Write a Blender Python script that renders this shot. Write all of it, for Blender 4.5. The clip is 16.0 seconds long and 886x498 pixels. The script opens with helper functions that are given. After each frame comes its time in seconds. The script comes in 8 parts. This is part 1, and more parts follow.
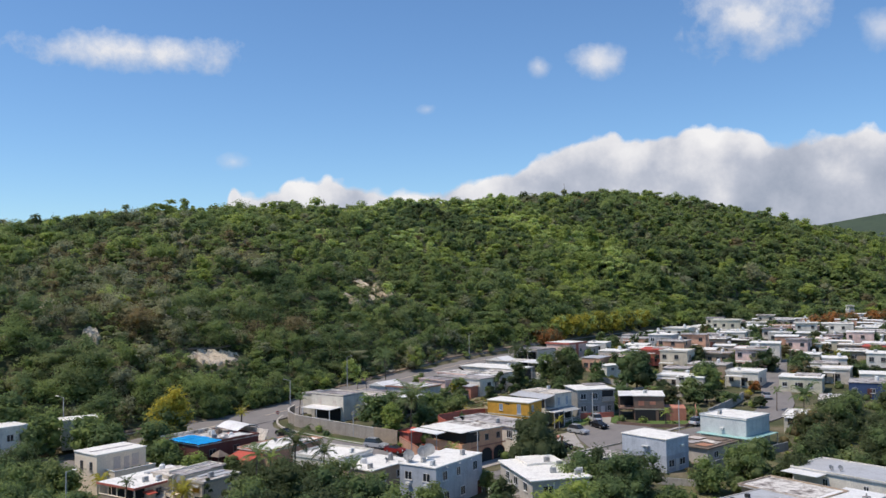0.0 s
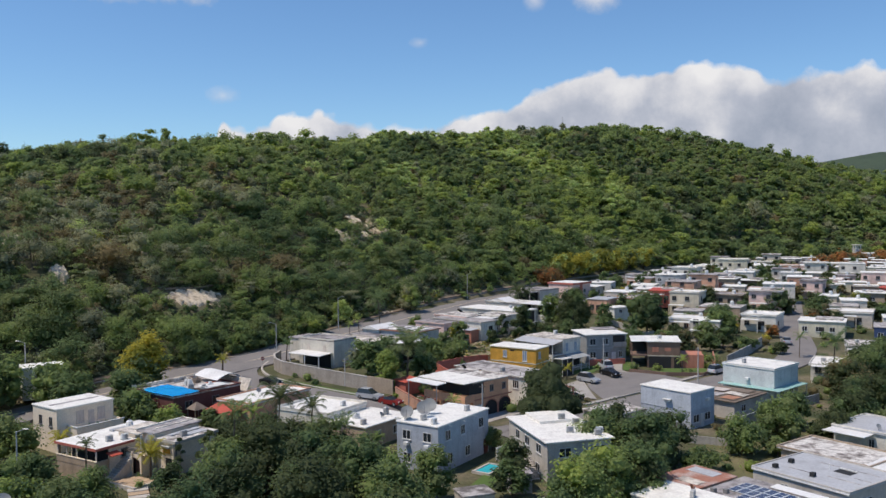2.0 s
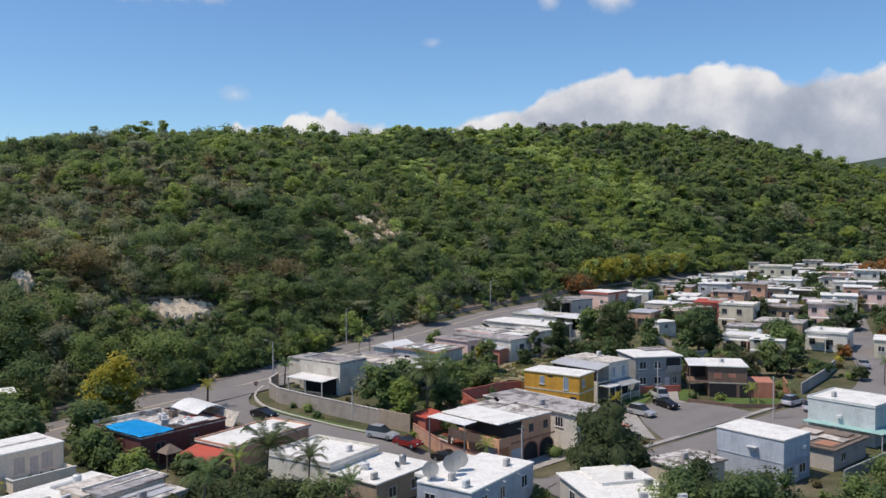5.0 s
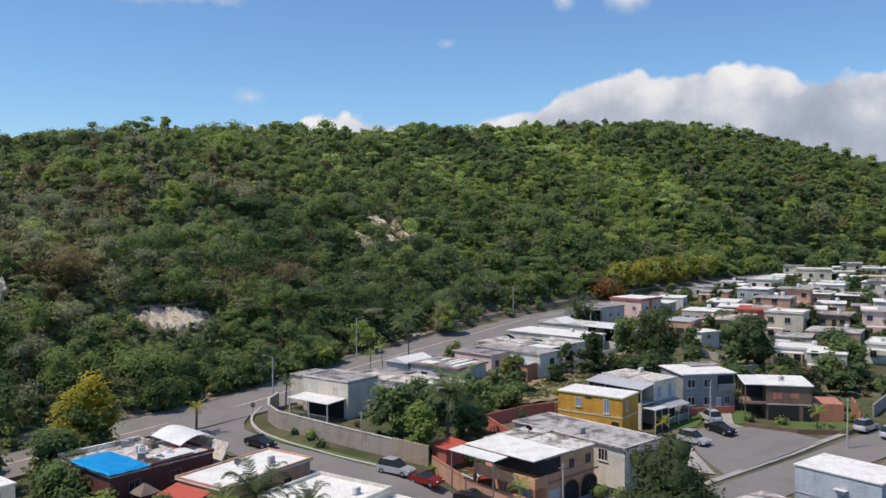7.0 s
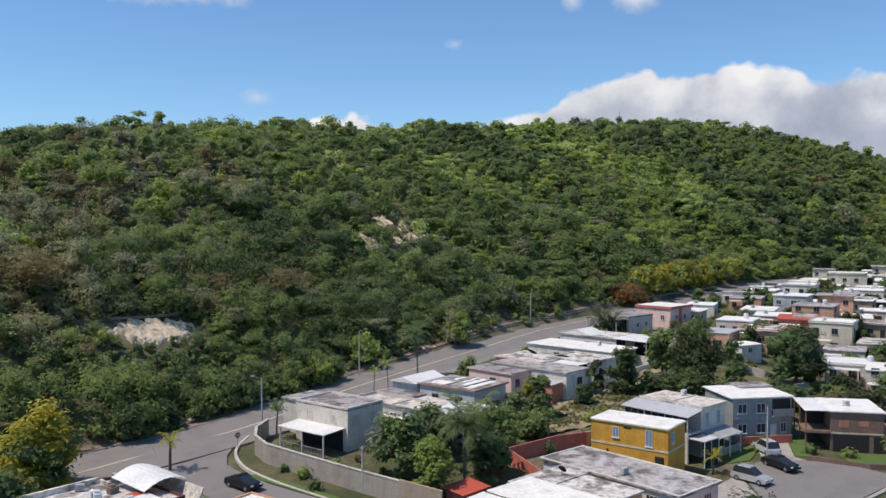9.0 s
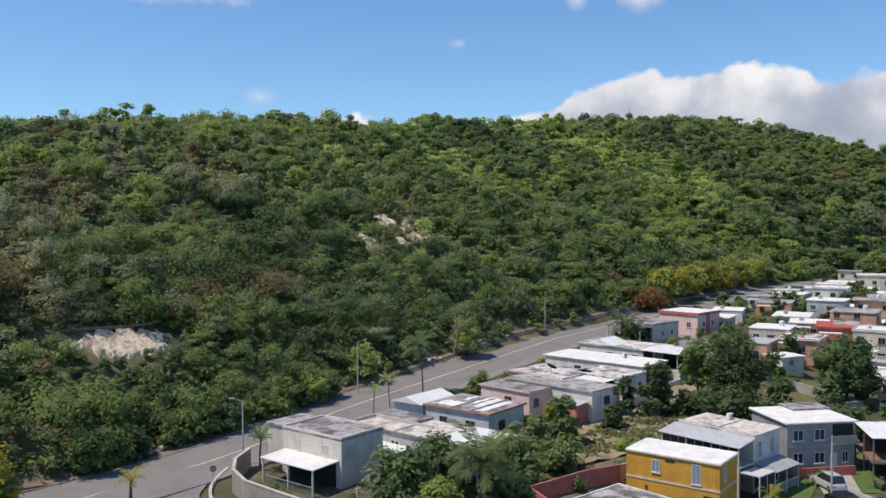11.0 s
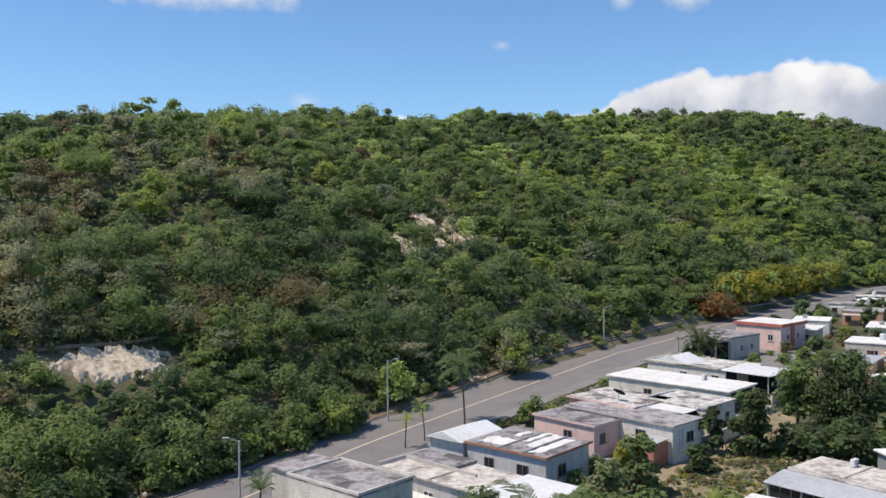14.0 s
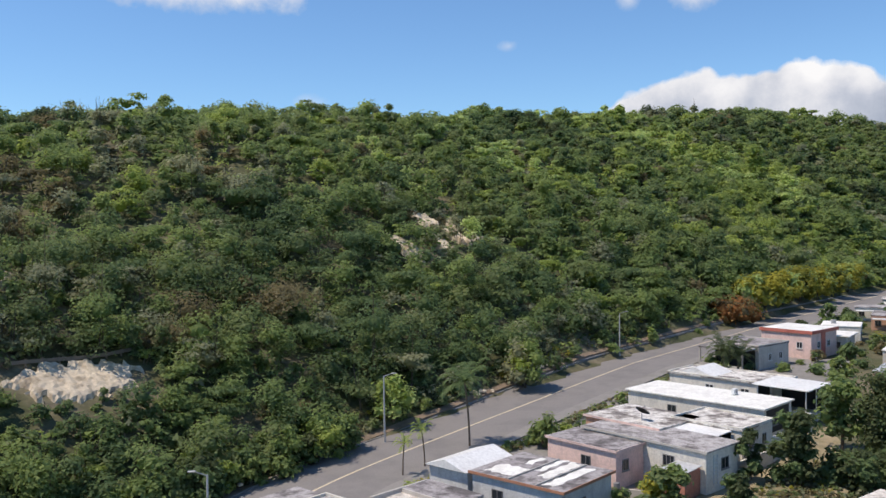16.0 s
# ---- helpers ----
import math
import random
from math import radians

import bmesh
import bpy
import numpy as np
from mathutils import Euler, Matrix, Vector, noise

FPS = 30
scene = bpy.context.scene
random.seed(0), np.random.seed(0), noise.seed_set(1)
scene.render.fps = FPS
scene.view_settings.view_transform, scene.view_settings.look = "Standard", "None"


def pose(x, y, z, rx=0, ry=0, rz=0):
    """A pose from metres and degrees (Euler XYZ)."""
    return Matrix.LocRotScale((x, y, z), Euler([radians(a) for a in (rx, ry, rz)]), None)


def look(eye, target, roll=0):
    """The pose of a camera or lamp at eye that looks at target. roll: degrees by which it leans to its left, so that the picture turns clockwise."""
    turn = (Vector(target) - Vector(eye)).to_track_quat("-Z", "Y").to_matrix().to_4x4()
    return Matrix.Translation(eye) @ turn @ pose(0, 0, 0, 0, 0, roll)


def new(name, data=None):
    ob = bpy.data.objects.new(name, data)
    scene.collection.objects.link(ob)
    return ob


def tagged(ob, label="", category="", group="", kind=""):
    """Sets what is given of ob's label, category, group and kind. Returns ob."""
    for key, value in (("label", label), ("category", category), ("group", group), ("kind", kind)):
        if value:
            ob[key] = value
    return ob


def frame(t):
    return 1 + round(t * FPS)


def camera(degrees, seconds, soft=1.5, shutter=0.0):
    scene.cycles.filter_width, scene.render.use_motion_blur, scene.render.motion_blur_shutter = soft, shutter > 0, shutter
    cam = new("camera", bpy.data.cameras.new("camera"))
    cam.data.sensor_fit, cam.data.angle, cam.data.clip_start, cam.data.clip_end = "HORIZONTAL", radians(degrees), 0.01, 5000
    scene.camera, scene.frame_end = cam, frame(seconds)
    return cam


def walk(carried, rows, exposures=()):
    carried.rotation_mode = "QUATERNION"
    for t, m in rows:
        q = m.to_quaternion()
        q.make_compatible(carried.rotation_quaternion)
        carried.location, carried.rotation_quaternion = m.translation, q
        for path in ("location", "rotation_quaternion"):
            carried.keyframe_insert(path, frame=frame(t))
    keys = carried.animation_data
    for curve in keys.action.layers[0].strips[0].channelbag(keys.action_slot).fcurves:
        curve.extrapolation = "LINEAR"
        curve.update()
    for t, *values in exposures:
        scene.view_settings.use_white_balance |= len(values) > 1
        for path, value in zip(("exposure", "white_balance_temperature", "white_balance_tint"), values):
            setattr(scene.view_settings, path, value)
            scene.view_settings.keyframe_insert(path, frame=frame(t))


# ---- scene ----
cam = camera(55.1, 16.0, soft=1.5)
PATH = [
    (0, (1.457, 0.441, 31.971), (1.444, 2.439, 32.043), -0.9),
    (0.5, (1.232, 4.206, 31.892), (1.225, 6.205, 31.843), -0.8),
    (1, (0.843, 8.036, 31.795), (0.842, 10.034, 31.721), -0.7),
    (1.5, (0.364, 12.017, 31.746), (0.366, 14.015, 31.667), -0.7),
    (2, (-0.155, 16.071, 31.735), (-0.151, 18.070, 31.658), -0.6),
    (2.5, (-0.662, 20.169, 31.777), (-0.655, 22.167, 31.700), -0.5),
    (3, (-1.102, 24.270, 31.838), (-1.097, 26.268, 31.762), -0.4),
    (3.5, (-1.452, 28.370, 31.859), (-1.449, 30.369, 31.782), -0.4),
    (4, (-1.812, 32.494, 31.877), (-1.814, 34.493, 31.800), -0.3),
    (6.5, (-3.476, 53.467, 31.353), (-3.530, 55.465, 31.283), -0.3),
    (7, (-3.816, 57.618, 31.291), (-3.873, 59.616, 31.221), -0.3),
    (7.5, (-4.155, 61.714, 31.260), (-4.217, 63.711, 31.191), -0.3),
    (8, (-4.534, 65.822, 31.257), (-4.600, 67.820, 31.188), -0.3),
    (8.5, (-4.902, 69.996, 31.231), (-4.972, 71.994, 31.163), -0.3),
    (9, (-5.218, 74.157, 31.221), (-5.292, 76.155, 31.154), -0.3),
    (11.5, (-6.719, 92.769, 30.848), (-6.809, 94.765, 30.781), -0.3),
    (12, (-6.945, 96.267, 30.738), (-7.061, 98.263, 30.672), -0.3),
    (12.5, (-7.083, 99.603, 30.585), (-7.250, 101.595, 30.521), -0.3),
    (13, (-7.153, 102.766, 30.421), (-7.334, 104.757, 30.359), -0.4),
    (13.5, (-7.218, 105.794, 30.282), (-7.402, 107.784, 30.222), -0.5),
    (14, (-7.306, 108.774, 30.173), (-7.493, 110.764, 30.115), -0.6),
    (14.5, (-7.463, 111.634, 30.089), (-7.653, 113.624, 30.032), -0.7),
    (15, (-7.620, 114.379, 30.045), (-7.813, 116.368, 29.989), -0.7),
    (15.5, (-7.746, 116.887, 29.999), (-7.943, 118.876, 29.944), -0.8),
    (16, (-7.844, 119.380, 29.978), (-8.045, 121.369, 29.923), -0.8),
]
walk(cam, [(t, look(eye, target, roll)) for t, eye, target, roll in PATH], exposures=[(0, -0.02, 6600, 10), (0.5, -0.2, 6600, 10), (2, -0.12, 6600, 10), (4, -0.1, 6600, 10), (9, -0.02, 6600, 10), (16, 0.1, 6650, 10)])

# ---- world, sun, exposure ----
SUN_AZ, SUN_EL = radians(-106), radians(62)          # azimuth from +y, clockwise
sun_dir = Vector((math.sin(SUN_AZ) * math.cos(SUN_EL), math.cos(SUN_AZ) * math.cos(SUN_EL), math.sin(SUN_EL)))
world = bpy.data.worlds.new("world")
scene.world = world
world.use_nodes = True
wn = world.node_tree.nodes
sky = wn.new("ShaderNodeTexSky")
sky.sky_type = "NISHITA"
sky.sun_disc = False
sky.sun_elevation, sky.sun_rotation = SUN_EL, SUN_AZ
sky.altitude, sky.air_density, sky.dust_density, sky.ozone_density = 60, 1.0, 0.0, 3.0
wn["Background"].inputs["Strength"].default_value = 0.120
tint = wn.new("ShaderNodeMix")          # the clear tropical air is a little more cyan than the model's
tint.data_type, tint.blend_type = "RGBA", "MULTIPLY"
tint.inputs[0].default_value, tint.inputs[7].default_value = 1.0, (0.775, 0.985, 1.18, 1)
world.node_tree.links.new(sky.outputs["Color"], tint.inputs[6])
world.node_tree.links.new(tint.outputs[2], wn["Background"].inputs["Color"])
sun = new("sun", bpy.data.lights.new("sun", "SUN"))
sun.data.energy, sun.data.angle, sun.data.color = 3.9, radians(0.53), (1.0, 0.905, 0.795)
sun.matrix_world = look(sun_dir * 100, (0, 0, 0))


# ---- materials ----
MATS = {}


def nodes_of(m):
    m.use_nodes = True
    return m.node_tree.nodes, m.node_tree.links


def ramp(nodes, stops, interp="LINEAR"):
    r = nodes.new("ShaderNodeValToRGB")
    r.color_ramp.interpolation = interp
    while len(r.color_ramp.elements) < len(stops):
        r.color_ramp.elements.new(0.5)
    for e, (p, c) in zip(r.color_ramp.elements, stops):
        e.position, e.color = p, (*c, 1) if len(c) == 3 else c
    return r


def noise_tex(nodes, links, scale, detail=4, rough=0.55, vec=None):
    t = nodes.new("ShaderNodeTexNoise")
    t.inputs["Scale"].default_value, t.inputs["Detail"].default_value, t.inputs["Roughness"].default_value = scale, detail, rough
    if vec is None:
        g = nodes.new("ShaderNodeNewGeometry")
        vec = g.outputs["Position"]
    links.new(vec, t.inputs["Vector"])
    return t


def mix(nodes, links, kind, fac, a, b):
    m = nodes.new("ShaderNodeMix")
    m.data_type, m.blend_type = "RGBA", kind
    for sock, v in ((m.inputs[0], fac), (m.inputs[6], a), (m.inputs[7], b)):
        if isinstance(v, (int, float)):
            sock.default_value = v
        elif isinstance(v, tuple):
            sock.default_value = (*v, 1)
        else:
            links.new(v, sock)
    return m.outputs[2]


def paint(name, col, dirt=(0.12, 0.11, 0.09), amount=0.35, rough=0.8, big=0.35, fine=6.0, bump=0.15, metal=0.0, streak=0.0, rnd=0.0):
    """Painted or bare mineral surface with stains at two scales, grain and optional run-off streaks."""
    if name in MATS:
        return MATS[name]
    m = bpy.data.materials.new(name)
    n, l = nodes_of(m)
    p = n["Principled BSDF"]
    p.inputs["Roughness"].default_value, p.inputs["Metallic"].default_value = rough, metal
    a = noise_tex(n, l, big, 5, 0.6)
    b = noise_tex(n, l, fine, 4, 0.6)
    ra = ramp(n, [(0.46, (0, 0, 0)), (0.72, (1, 1, 1))])
    l.new(a.outputs[0], ra.inputs[0])
    rb = ramp(n, [(0.3, (0.82, 0.82, 0.82)), (0.7, (1.08, 1.08, 1.08))])
    l.new(b.outputs[0], rb.inputs[0])
    amt = n.new("ShaderNodeMath")
    amt.operation = "MULTIPLY"
    l.new(ra.outputs[0], amt.inputs[0])
    amt.inputs[1].default_value = amount
    c = mix(n, l, "MIX", amt.outputs[0], col, dirt)
    c = mix(n, l, "MULTIPLY", 1.0, c, rb.outputs[0])
    if streak:
        mp = n.new("ShaderNodeMapping")
        g = n.new("ShaderNodeNewGeometry")
        mp.inputs["Scale"].default_value = (1.6, 1.6, 0.12)
        l.new(g.outputs["Position"], mp.inputs["Vector"])
        s = noise_tex(n, l, 1.0, 4, 0.6, mp.outputs[0])
        rs = ramp(n, [(0.5, (0, 0, 0)), (0.75, (1, 1, 1))])
        l.new(s.outputs[0], rs.inputs[0])
        k = n.new("ShaderNodeMath")
        k.operation = "MULTIPLY"
        l.new(rs.outputs[0], k.inputs[0])
        k.inputs[1].default_value = streak
        c = mix(n, l, "MIX", k.outputs[0], c, dirt)
    if rnd:
        o = n.new("ShaderNodeObjectInfo")
        rr = ramp(n, [(0, (1 - rnd,) * 3), (1, (1 + rnd,) * 3)])
        l.new(o.outputs["Random"], rr.inputs[0])
        c = mix(n, l, "MULTIPLY", 1.0, c, rr.outputs[0])
    l.new(c, p.inputs["Base Color"])
    if bump:
        bp = n.new("ShaderNodeBump")
        bp.inputs["Strength"].default_value, bp.inputs["Distance"].default_value = bump, 0.03
        l.new(b.outputs[0], bp.inputs["Height"])
        l.new(bp.outputs[0], p.inputs["Normal"])
    MATS[name] = m
    return m


def plain(name, col, rough=0.5, metal=0.0, var=0.15, scale=3.0):
    return paint(name, col, tuple(c * 0.55 for c in col), var, rough, scale * 0.3, scale * 4, 0.05, metal)


def leafy(name, col, alt, trans=0.58, big=0.05):
    """Foliage: each leaf clump differs, some light goes through; whole trees drift in hue with a slow noise."""
    m = bpy.data.materials.new(name)
    n, l = nodes_of(m)
    p = n["Principled BSDF"]
    p.inputs["Roughness"].default_value, p.inputs["Specular IOR Level"].default_value = 0.6, 0.2
    col, alt = tuple(1.95 * c * k for c, k in zip(col, (0.95, 1.0, 1.42))), tuple(1.95 * c * k for c, k in zip(alt, (0.95, 0.98, 1.42)))   # half is reflected, half let through
    g = n.new("ShaderNodeNewGeometry")
    r = ramp(n, [(0.0, tuple(c * 0.84 for c in col)), (0.55, col), (1.0, alt)])
    l.new(g.outputs["Random Per Island"], r.inputs[0])
    t = noise_tex(n, l, big, 3, 0.6)
    rt = ramp(n, [(0.3, (0.78, 0.82, 0.8)), (0.7, (1.22, 1.15, 1.0))])
    l.new(t.outputs[0], rt.inputs[0])
    c = mix(n, l, "MULTIPLY", 1.0, r.outputs[0], rt.outputs[0])
    l.new(c, p.inputs["Base Color"])
    tr = n.new("ShaderNodeBsdfTranslucent")
    l.new(c, tr.inputs["Color"])
    ms = n.new("ShaderNodeMixShader")
    ms.inputs[0].default_value = trans
    l.new(p.outputs[0], ms.inputs[1])
    l.new(tr.outputs[0], ms.inputs[2])
    l.new(ms.outputs[0], n["Material Output"].inputs[0])
    return m


def stained(name, light, mid, dark):
    """Flat roof coating: patched, mildewed, with ragged dark stains."""
    m = bpy.data.materials.new(name)
    n, l = nodes_of(m)
    p = n["Principled BSDF"]
    p.inputs["Roughness"].default_value = 0.85
    g = n.new("ShaderNodeNewGeometry")
    a, b, c = noise_tex(n, l, 0.33, 7, 0.68), noise_tex(n, l, 1.1, 6, 0.7), noise_tex(n, l, 7.0, 4, 0.6)
    ra = ramp(n, [(0.40, dark), (0.47, mid), (0.53, light), (0.64, mid), (0.72, dark)])
    l.new(a.outputs[0], ra.inputs[0])
    rb = ramp(n, [(0.36, (0.55, 0.53, 0.51)), (0.50, (1, 1, 1)), (0.62, (1.12, 1.12, 1.12))])
    l.new(b.outputs[0], rb.inputs[0])
    rc = ramp(n, [(0.3, (0.82, 0.82, 0.82)), (0.7, (1.1, 1.1, 1.1))])
    l.new(c.outputs[0], rc.inputs[0])
    o = n.new("ShaderNodeObjectInfo")
    rr = ramp(n, [(0, (0.82, 0.80, 0.80)), (1, (1.15, 1.15, 1.12))])
    l.new(o.outputs["Random"], rr.inputs[0])
    k = mix(n, l, "MULTIPLY", 1.0, ra.outputs[0], rb.outputs[0])
    k = mix(n, l, "MULTIPLY", 1.0, k, rc.outputs[0])
    l.new(mix(n, l, "MULTIPLY", 1.0, k, rr.outputs[0]), p.inputs["Base Color"])
    bp = n.new("ShaderNodeBump")
    bp.inputs["Strength"].default_value, bp.inputs["Distance"].default_value = 0.3, 0.03
    l.new(c.outputs[0], bp.inputs["Height"])
    l.new(bp.outputs[0], p.inputs["Normal"])
    return m


GREENS = [
    leafy("leaf_mid", (0.132, 0.166, 0.044), (0.188, 0.224, 0.060)),
    leafy("leaf_dark", (0.086, 0.118, 0.038), (0.126, 0.162, 0.050)),
    leafy("leaf_bright", (0.175, 0.210, 0.042), (0.245, 0.275, 0.060)),
    leafy("leaf_olive", (0.118, 0.145, 0.045), (0.165, 0.182, 0.060)),
    leafy("leaf_brown", (0.130, 0.108, 0.042), (0.175, 0.140, 0.056)),
    leafy("leaf_yellow", (0.31, 0.255, 0.030), (0.43, 0.36, 0.05)),
    leafy("leaf_orange", (0.25, 0.11, 0.03), (0.21, 0.14, 0.04)),
    leafy("leaf_grey", (0.175, 0.178, 0.080), (0.235, 0.230, 0.108)),
    leafy("leaf_gold", (0.215, 0.195, 0.026), (0.30, 0.265, 0.036)),
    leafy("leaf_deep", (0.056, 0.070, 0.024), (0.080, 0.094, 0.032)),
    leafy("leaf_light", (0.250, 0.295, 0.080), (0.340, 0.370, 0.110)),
]
BARK = paint("bark", (0.16, 0.12, 0.085), (0.05, 0.04, 0.03), 0.5, 0.9, 2.0, 12, 0.6)

ROOF_WHITE = paint("roof_white", (0.88, 0.85, 0.78), (0.42, 0.37, 0.32), 0.40, 0.6, 0.55, 3.0, 0.1)
ROOF_WORN = stained("roof_worn", (0.70, 0.67, 0.63), (0.40, 0.36, 0.33), (0.15, 0.13, 0.12))
ROOF_GREY = stained("roof_grey", (0.46, 0.43, 0.42), (0.30, 0.275, 0.27), (0.14, 0.125, 0.12))
ROOF_PALE = stained("roof_pale", (0.80, 0.75, 0.66), (0.66, 0.60, 0.52), (0.36, 0.32, 0.28))
ROOF_SILVER = paint("roof_silver", (0.50, 0.50, 0.505), (0.3, 0.29, 0.285), 0.5, 0.5, 0.5, 3.0, 0.1)
RUST = paint("roof_rust", (0.38, 0.17, 0.11), (0.55, 0.50, 0.46), 0.8, 0.75, 0.5, 4.0, 0.2)
RED_ROOF = paint("roof_red", (0.50, 0.085, 0.05), (0.30, 0.08, 0.05), 0.4, 0.7, 0.5, 4.0, 0.15)
BLUE_TARP = paint("tarp_blue", (0.02, 0.56, 1.0), (0.015, 0.44, 0.92), 0.4, 0.45, 0.8, 3.0, 0.2)
CONCRETE = paint("concrete", (0.42, 0.40, 0.37), (0.17, 0.155, 0.14), 0.5, 0.9, 0.6, 4.0, 0.3, streak=0.5)
CONC_LIGHT = paint("concrete_light", (0.55, 0.505, 0.45), (0.28, 0.25, 0.22), 0.5, 0.9, 0.5, 4.0, 0.3, streak=0.35)
WALLS = {k: paint("wall_" + k, (c[0], c[1] * 0.985, c[2] * 0.92), tuple(v * 0.45 for v in c), 0.45, 0.85, 0.5, 5.0, 0.2, streak=0.4) for k, c in {
    "white": (0.75, 0.715, 0.67), "pale": (0.62, 0.56, 0.505), "beige": (0.64, 0.575, 0.475), "grey": (0.33, 0.335, 0.35), "blue": (0.46, 0.50, 0.59),
    "lightblue": (0.52, 0.57, 0.67), "teal": (0.65, 0.68, 0.71), "orange": (0.80, 0.44, 0.27), "yellow": (0.68, 0.36, 0.055),
    "brown": (0.24, 0.155, 0.12), "terra": (0.54, 0.23, 0.16), "peach": (0.66, 0.38, 0.27), "pink": (0.82, 0.60, 0.56), "red": (0.55, 0.17, 0.13),
    "maroon": (0.14, 0.05, 0.045), "darkblue": (0.05, 0.085, 0.20), "cream": (0.66, 0.62, 0.50), "purple": (0.47, 0.44, 0.46), "bluegrey": (0.47, 0.48, 0.51),
    "tan": (0.45, 0.35, 0.27),  "iceblue": (0.65, 0.65, 0.665), "steel": (0.36, 0.38, 0.41)}.items()}
WALLS["sand"] = paint("wall_sand", (0.86, 0.735, 0.58), (0.52, 0.43, 0.33), 0.3, 0.85, 0.5, 5.0, 0.2, streak=0.2)
ASPHALT = paint("asphalt", (0.228, 0.208, 0.194), (0.155, 0.142, 0.136), 0.6, 0.9, 0.25, 9.0, 0.25)
CONC_PAVE = paint("pavement_concrete", (0.40, 0.37, 0.335), (0.22, 0.19, 0.16), 0.6, 0.9, 0.6, 5.0, 0.25)
LINE = paint("road_line", (0.64, 0.53, 0.37), (0.40, 0.34, 0.26), 0.5, 0.8, 1.5, 8.0, 0.1)
DRYGRASS = paint("dry_grass", (0.13, 0.125, 0.05), (0.24, 0.20, 0.11), 0.7, 0.95, 0.3, 5.0, 0.6)
GRASS = paint("lawn", (0.085, 0.145, 0.030), (0.15, 0.14, 0.05), 0.5, 0.95, 0.5, 8.0, 0.6)
DIRT = paint("bank_soil", (0.32, 0.255, 0.155), (0.12, 0.12, 0.045), 0.85, 0.95, 0.35, 3.0, 0.8)
ROCK = paint("pale_rock", (0.64, 0.53, 0.39), (0.25, 0.18, 0.11), 0.85, 0.95, 0.75, 2.4, 0.9)
PAVE_WARM = paint("paving_tan", (0.50, 0.36, 0.24), (0.32, 0.23, 0.15), 0.5, 0.9, 0.6, 5.0, 0.25)
PAVE_WORN = paint("pavement_worn", (0.26, 0.24, 0.22), (0.15, 0.14, 0.11), 0.6, 0.9, 0.5, 5.0, 0.3)
GLASS = plain("window_glass", (0.03, 0.035, 0.042), 0.12, 0.0, 0.1)
FRAME_W = plain("frame_white", (0.66, 0.65, 0.63), 0.5)
LOUVRE = plain("louvre_blue", (0.24, 0.31, 0.40), 0.5)
BOARD = paint("shutter_board", (0.60, 0.52, 0.46), (0.40, 0.34, 0.29), 0.4, 0.8, 1.0, 6.0, 0.2)
AC_GREY = plain("casing_grey", (0.46, 0.45, 0.43), 0.5)
FRAME_D = plain("frame_grey", (0.20, 0.19, 0.18), 0.6)
# near-black for dark parts, and for shade drawn as thin sheets
DARK = plain("dark_parts_and_shade", (0.025, 0.024, 0.024), 0.8)
METAL_W = paint("sheet_white", (0.84, 0.82, 0.78), (0.5, 0.46, 0.42), 0.35, 0.45, 0.4, 3.0, 0.1)
METAL_G = plain("metal_grey", (0.32, 0.33, 0.34), 0.45, 0.5)
POLE_C = plain("pole_concrete", (0.48, 0.465, 0.44), 0.8)
RUBBER = plain("rubber", (0.02, 0.02, 0.02), 0.8)
PLASTIC = plain("plastic_white", (0.74, 0.74, 0.72), 0.4)
PANEL_B = plain("solar_cell", (0.018, 0.035, 0.10), 0.15)
WOOD = paint("weathered_wood", (0.22, 0.17, 0.13), (0.08, 0.065, 0.05), 0.6, 0.85, 0.8, 8.0, 0.4)
TERRACOTTA = paint("terracotta", (0.46, 0.22, 0.13), (0.28, 0.13, 0.08), 0.5, 0.85, 0.8, 6.0, 0.3)

# ---- terrain ----
BASE = ((-400, -0.9), (100, -0.8), (170, 0.0), (190, 1.2), (260, 5.0), (360, 6.5), (900, 9.0))
BENCH = ((-400, -0.9), (100, -0.8), (136, -0.2), (150, 1.2), (174, 3.2), (260, 7.0), (360, 7.0), (900, 9.2))
FOOT = ((-330, -200), (-97, 122), (-54.0, 171.8), (-27.4, 214.9), (113.4, 421.1), (165, 482), (235, 532), (340, 572), (520, 600), (900, 600))
CREST = ((-500, -60, 20), (-260, 200, 40), (-151, 295, 51), (-128, 330, 58), (-87, 388, 62), (-40, 444, 68), (-19, 488, 72), (60, 600, 85), (137, 705, 97),
         (256, 762, 79), (315, 782, 71), (360, 792, 62), (460, 810, 44), (620, 830, 28), (900, 840, 30))


def smooth(a, b, v):
    u = np.clip((v - a) / (b - a), 0, 1)
    return u * u * (3 - 2 * u)


def polyline(px, py, pts):
    """Distance to a polyline, signed (left of it positive), and the interpolated third value."""
    best = np.full(px.shape, 1e9)
    sign, val = np.zeros(px.shape), np.zeros(px.shape)
    for a, b in zip(pts[:-1], pts[1:]):
        dx, dy = b[0] - a[0], b[1] - a[1]
        u = np.clip(((px - a[0]) * dx + (py - a[1]) * dy) / (dx * dx + dy * dy), 0, 1)
        ex, ey = px - a[0] - u * dx, py - a[1] - u * dy
        d = np.hypot(ex, ey)
        nearer = d < best
        best = np.where(nearer, d, best)
        sign = np.where(nearer, np.sign(dx * ey - dy * ex), sign)
        if len(a) > 2:
            val = np.where(nearer, a[2] + u * (b[2] - a[2]), val)
    return best * sign, val


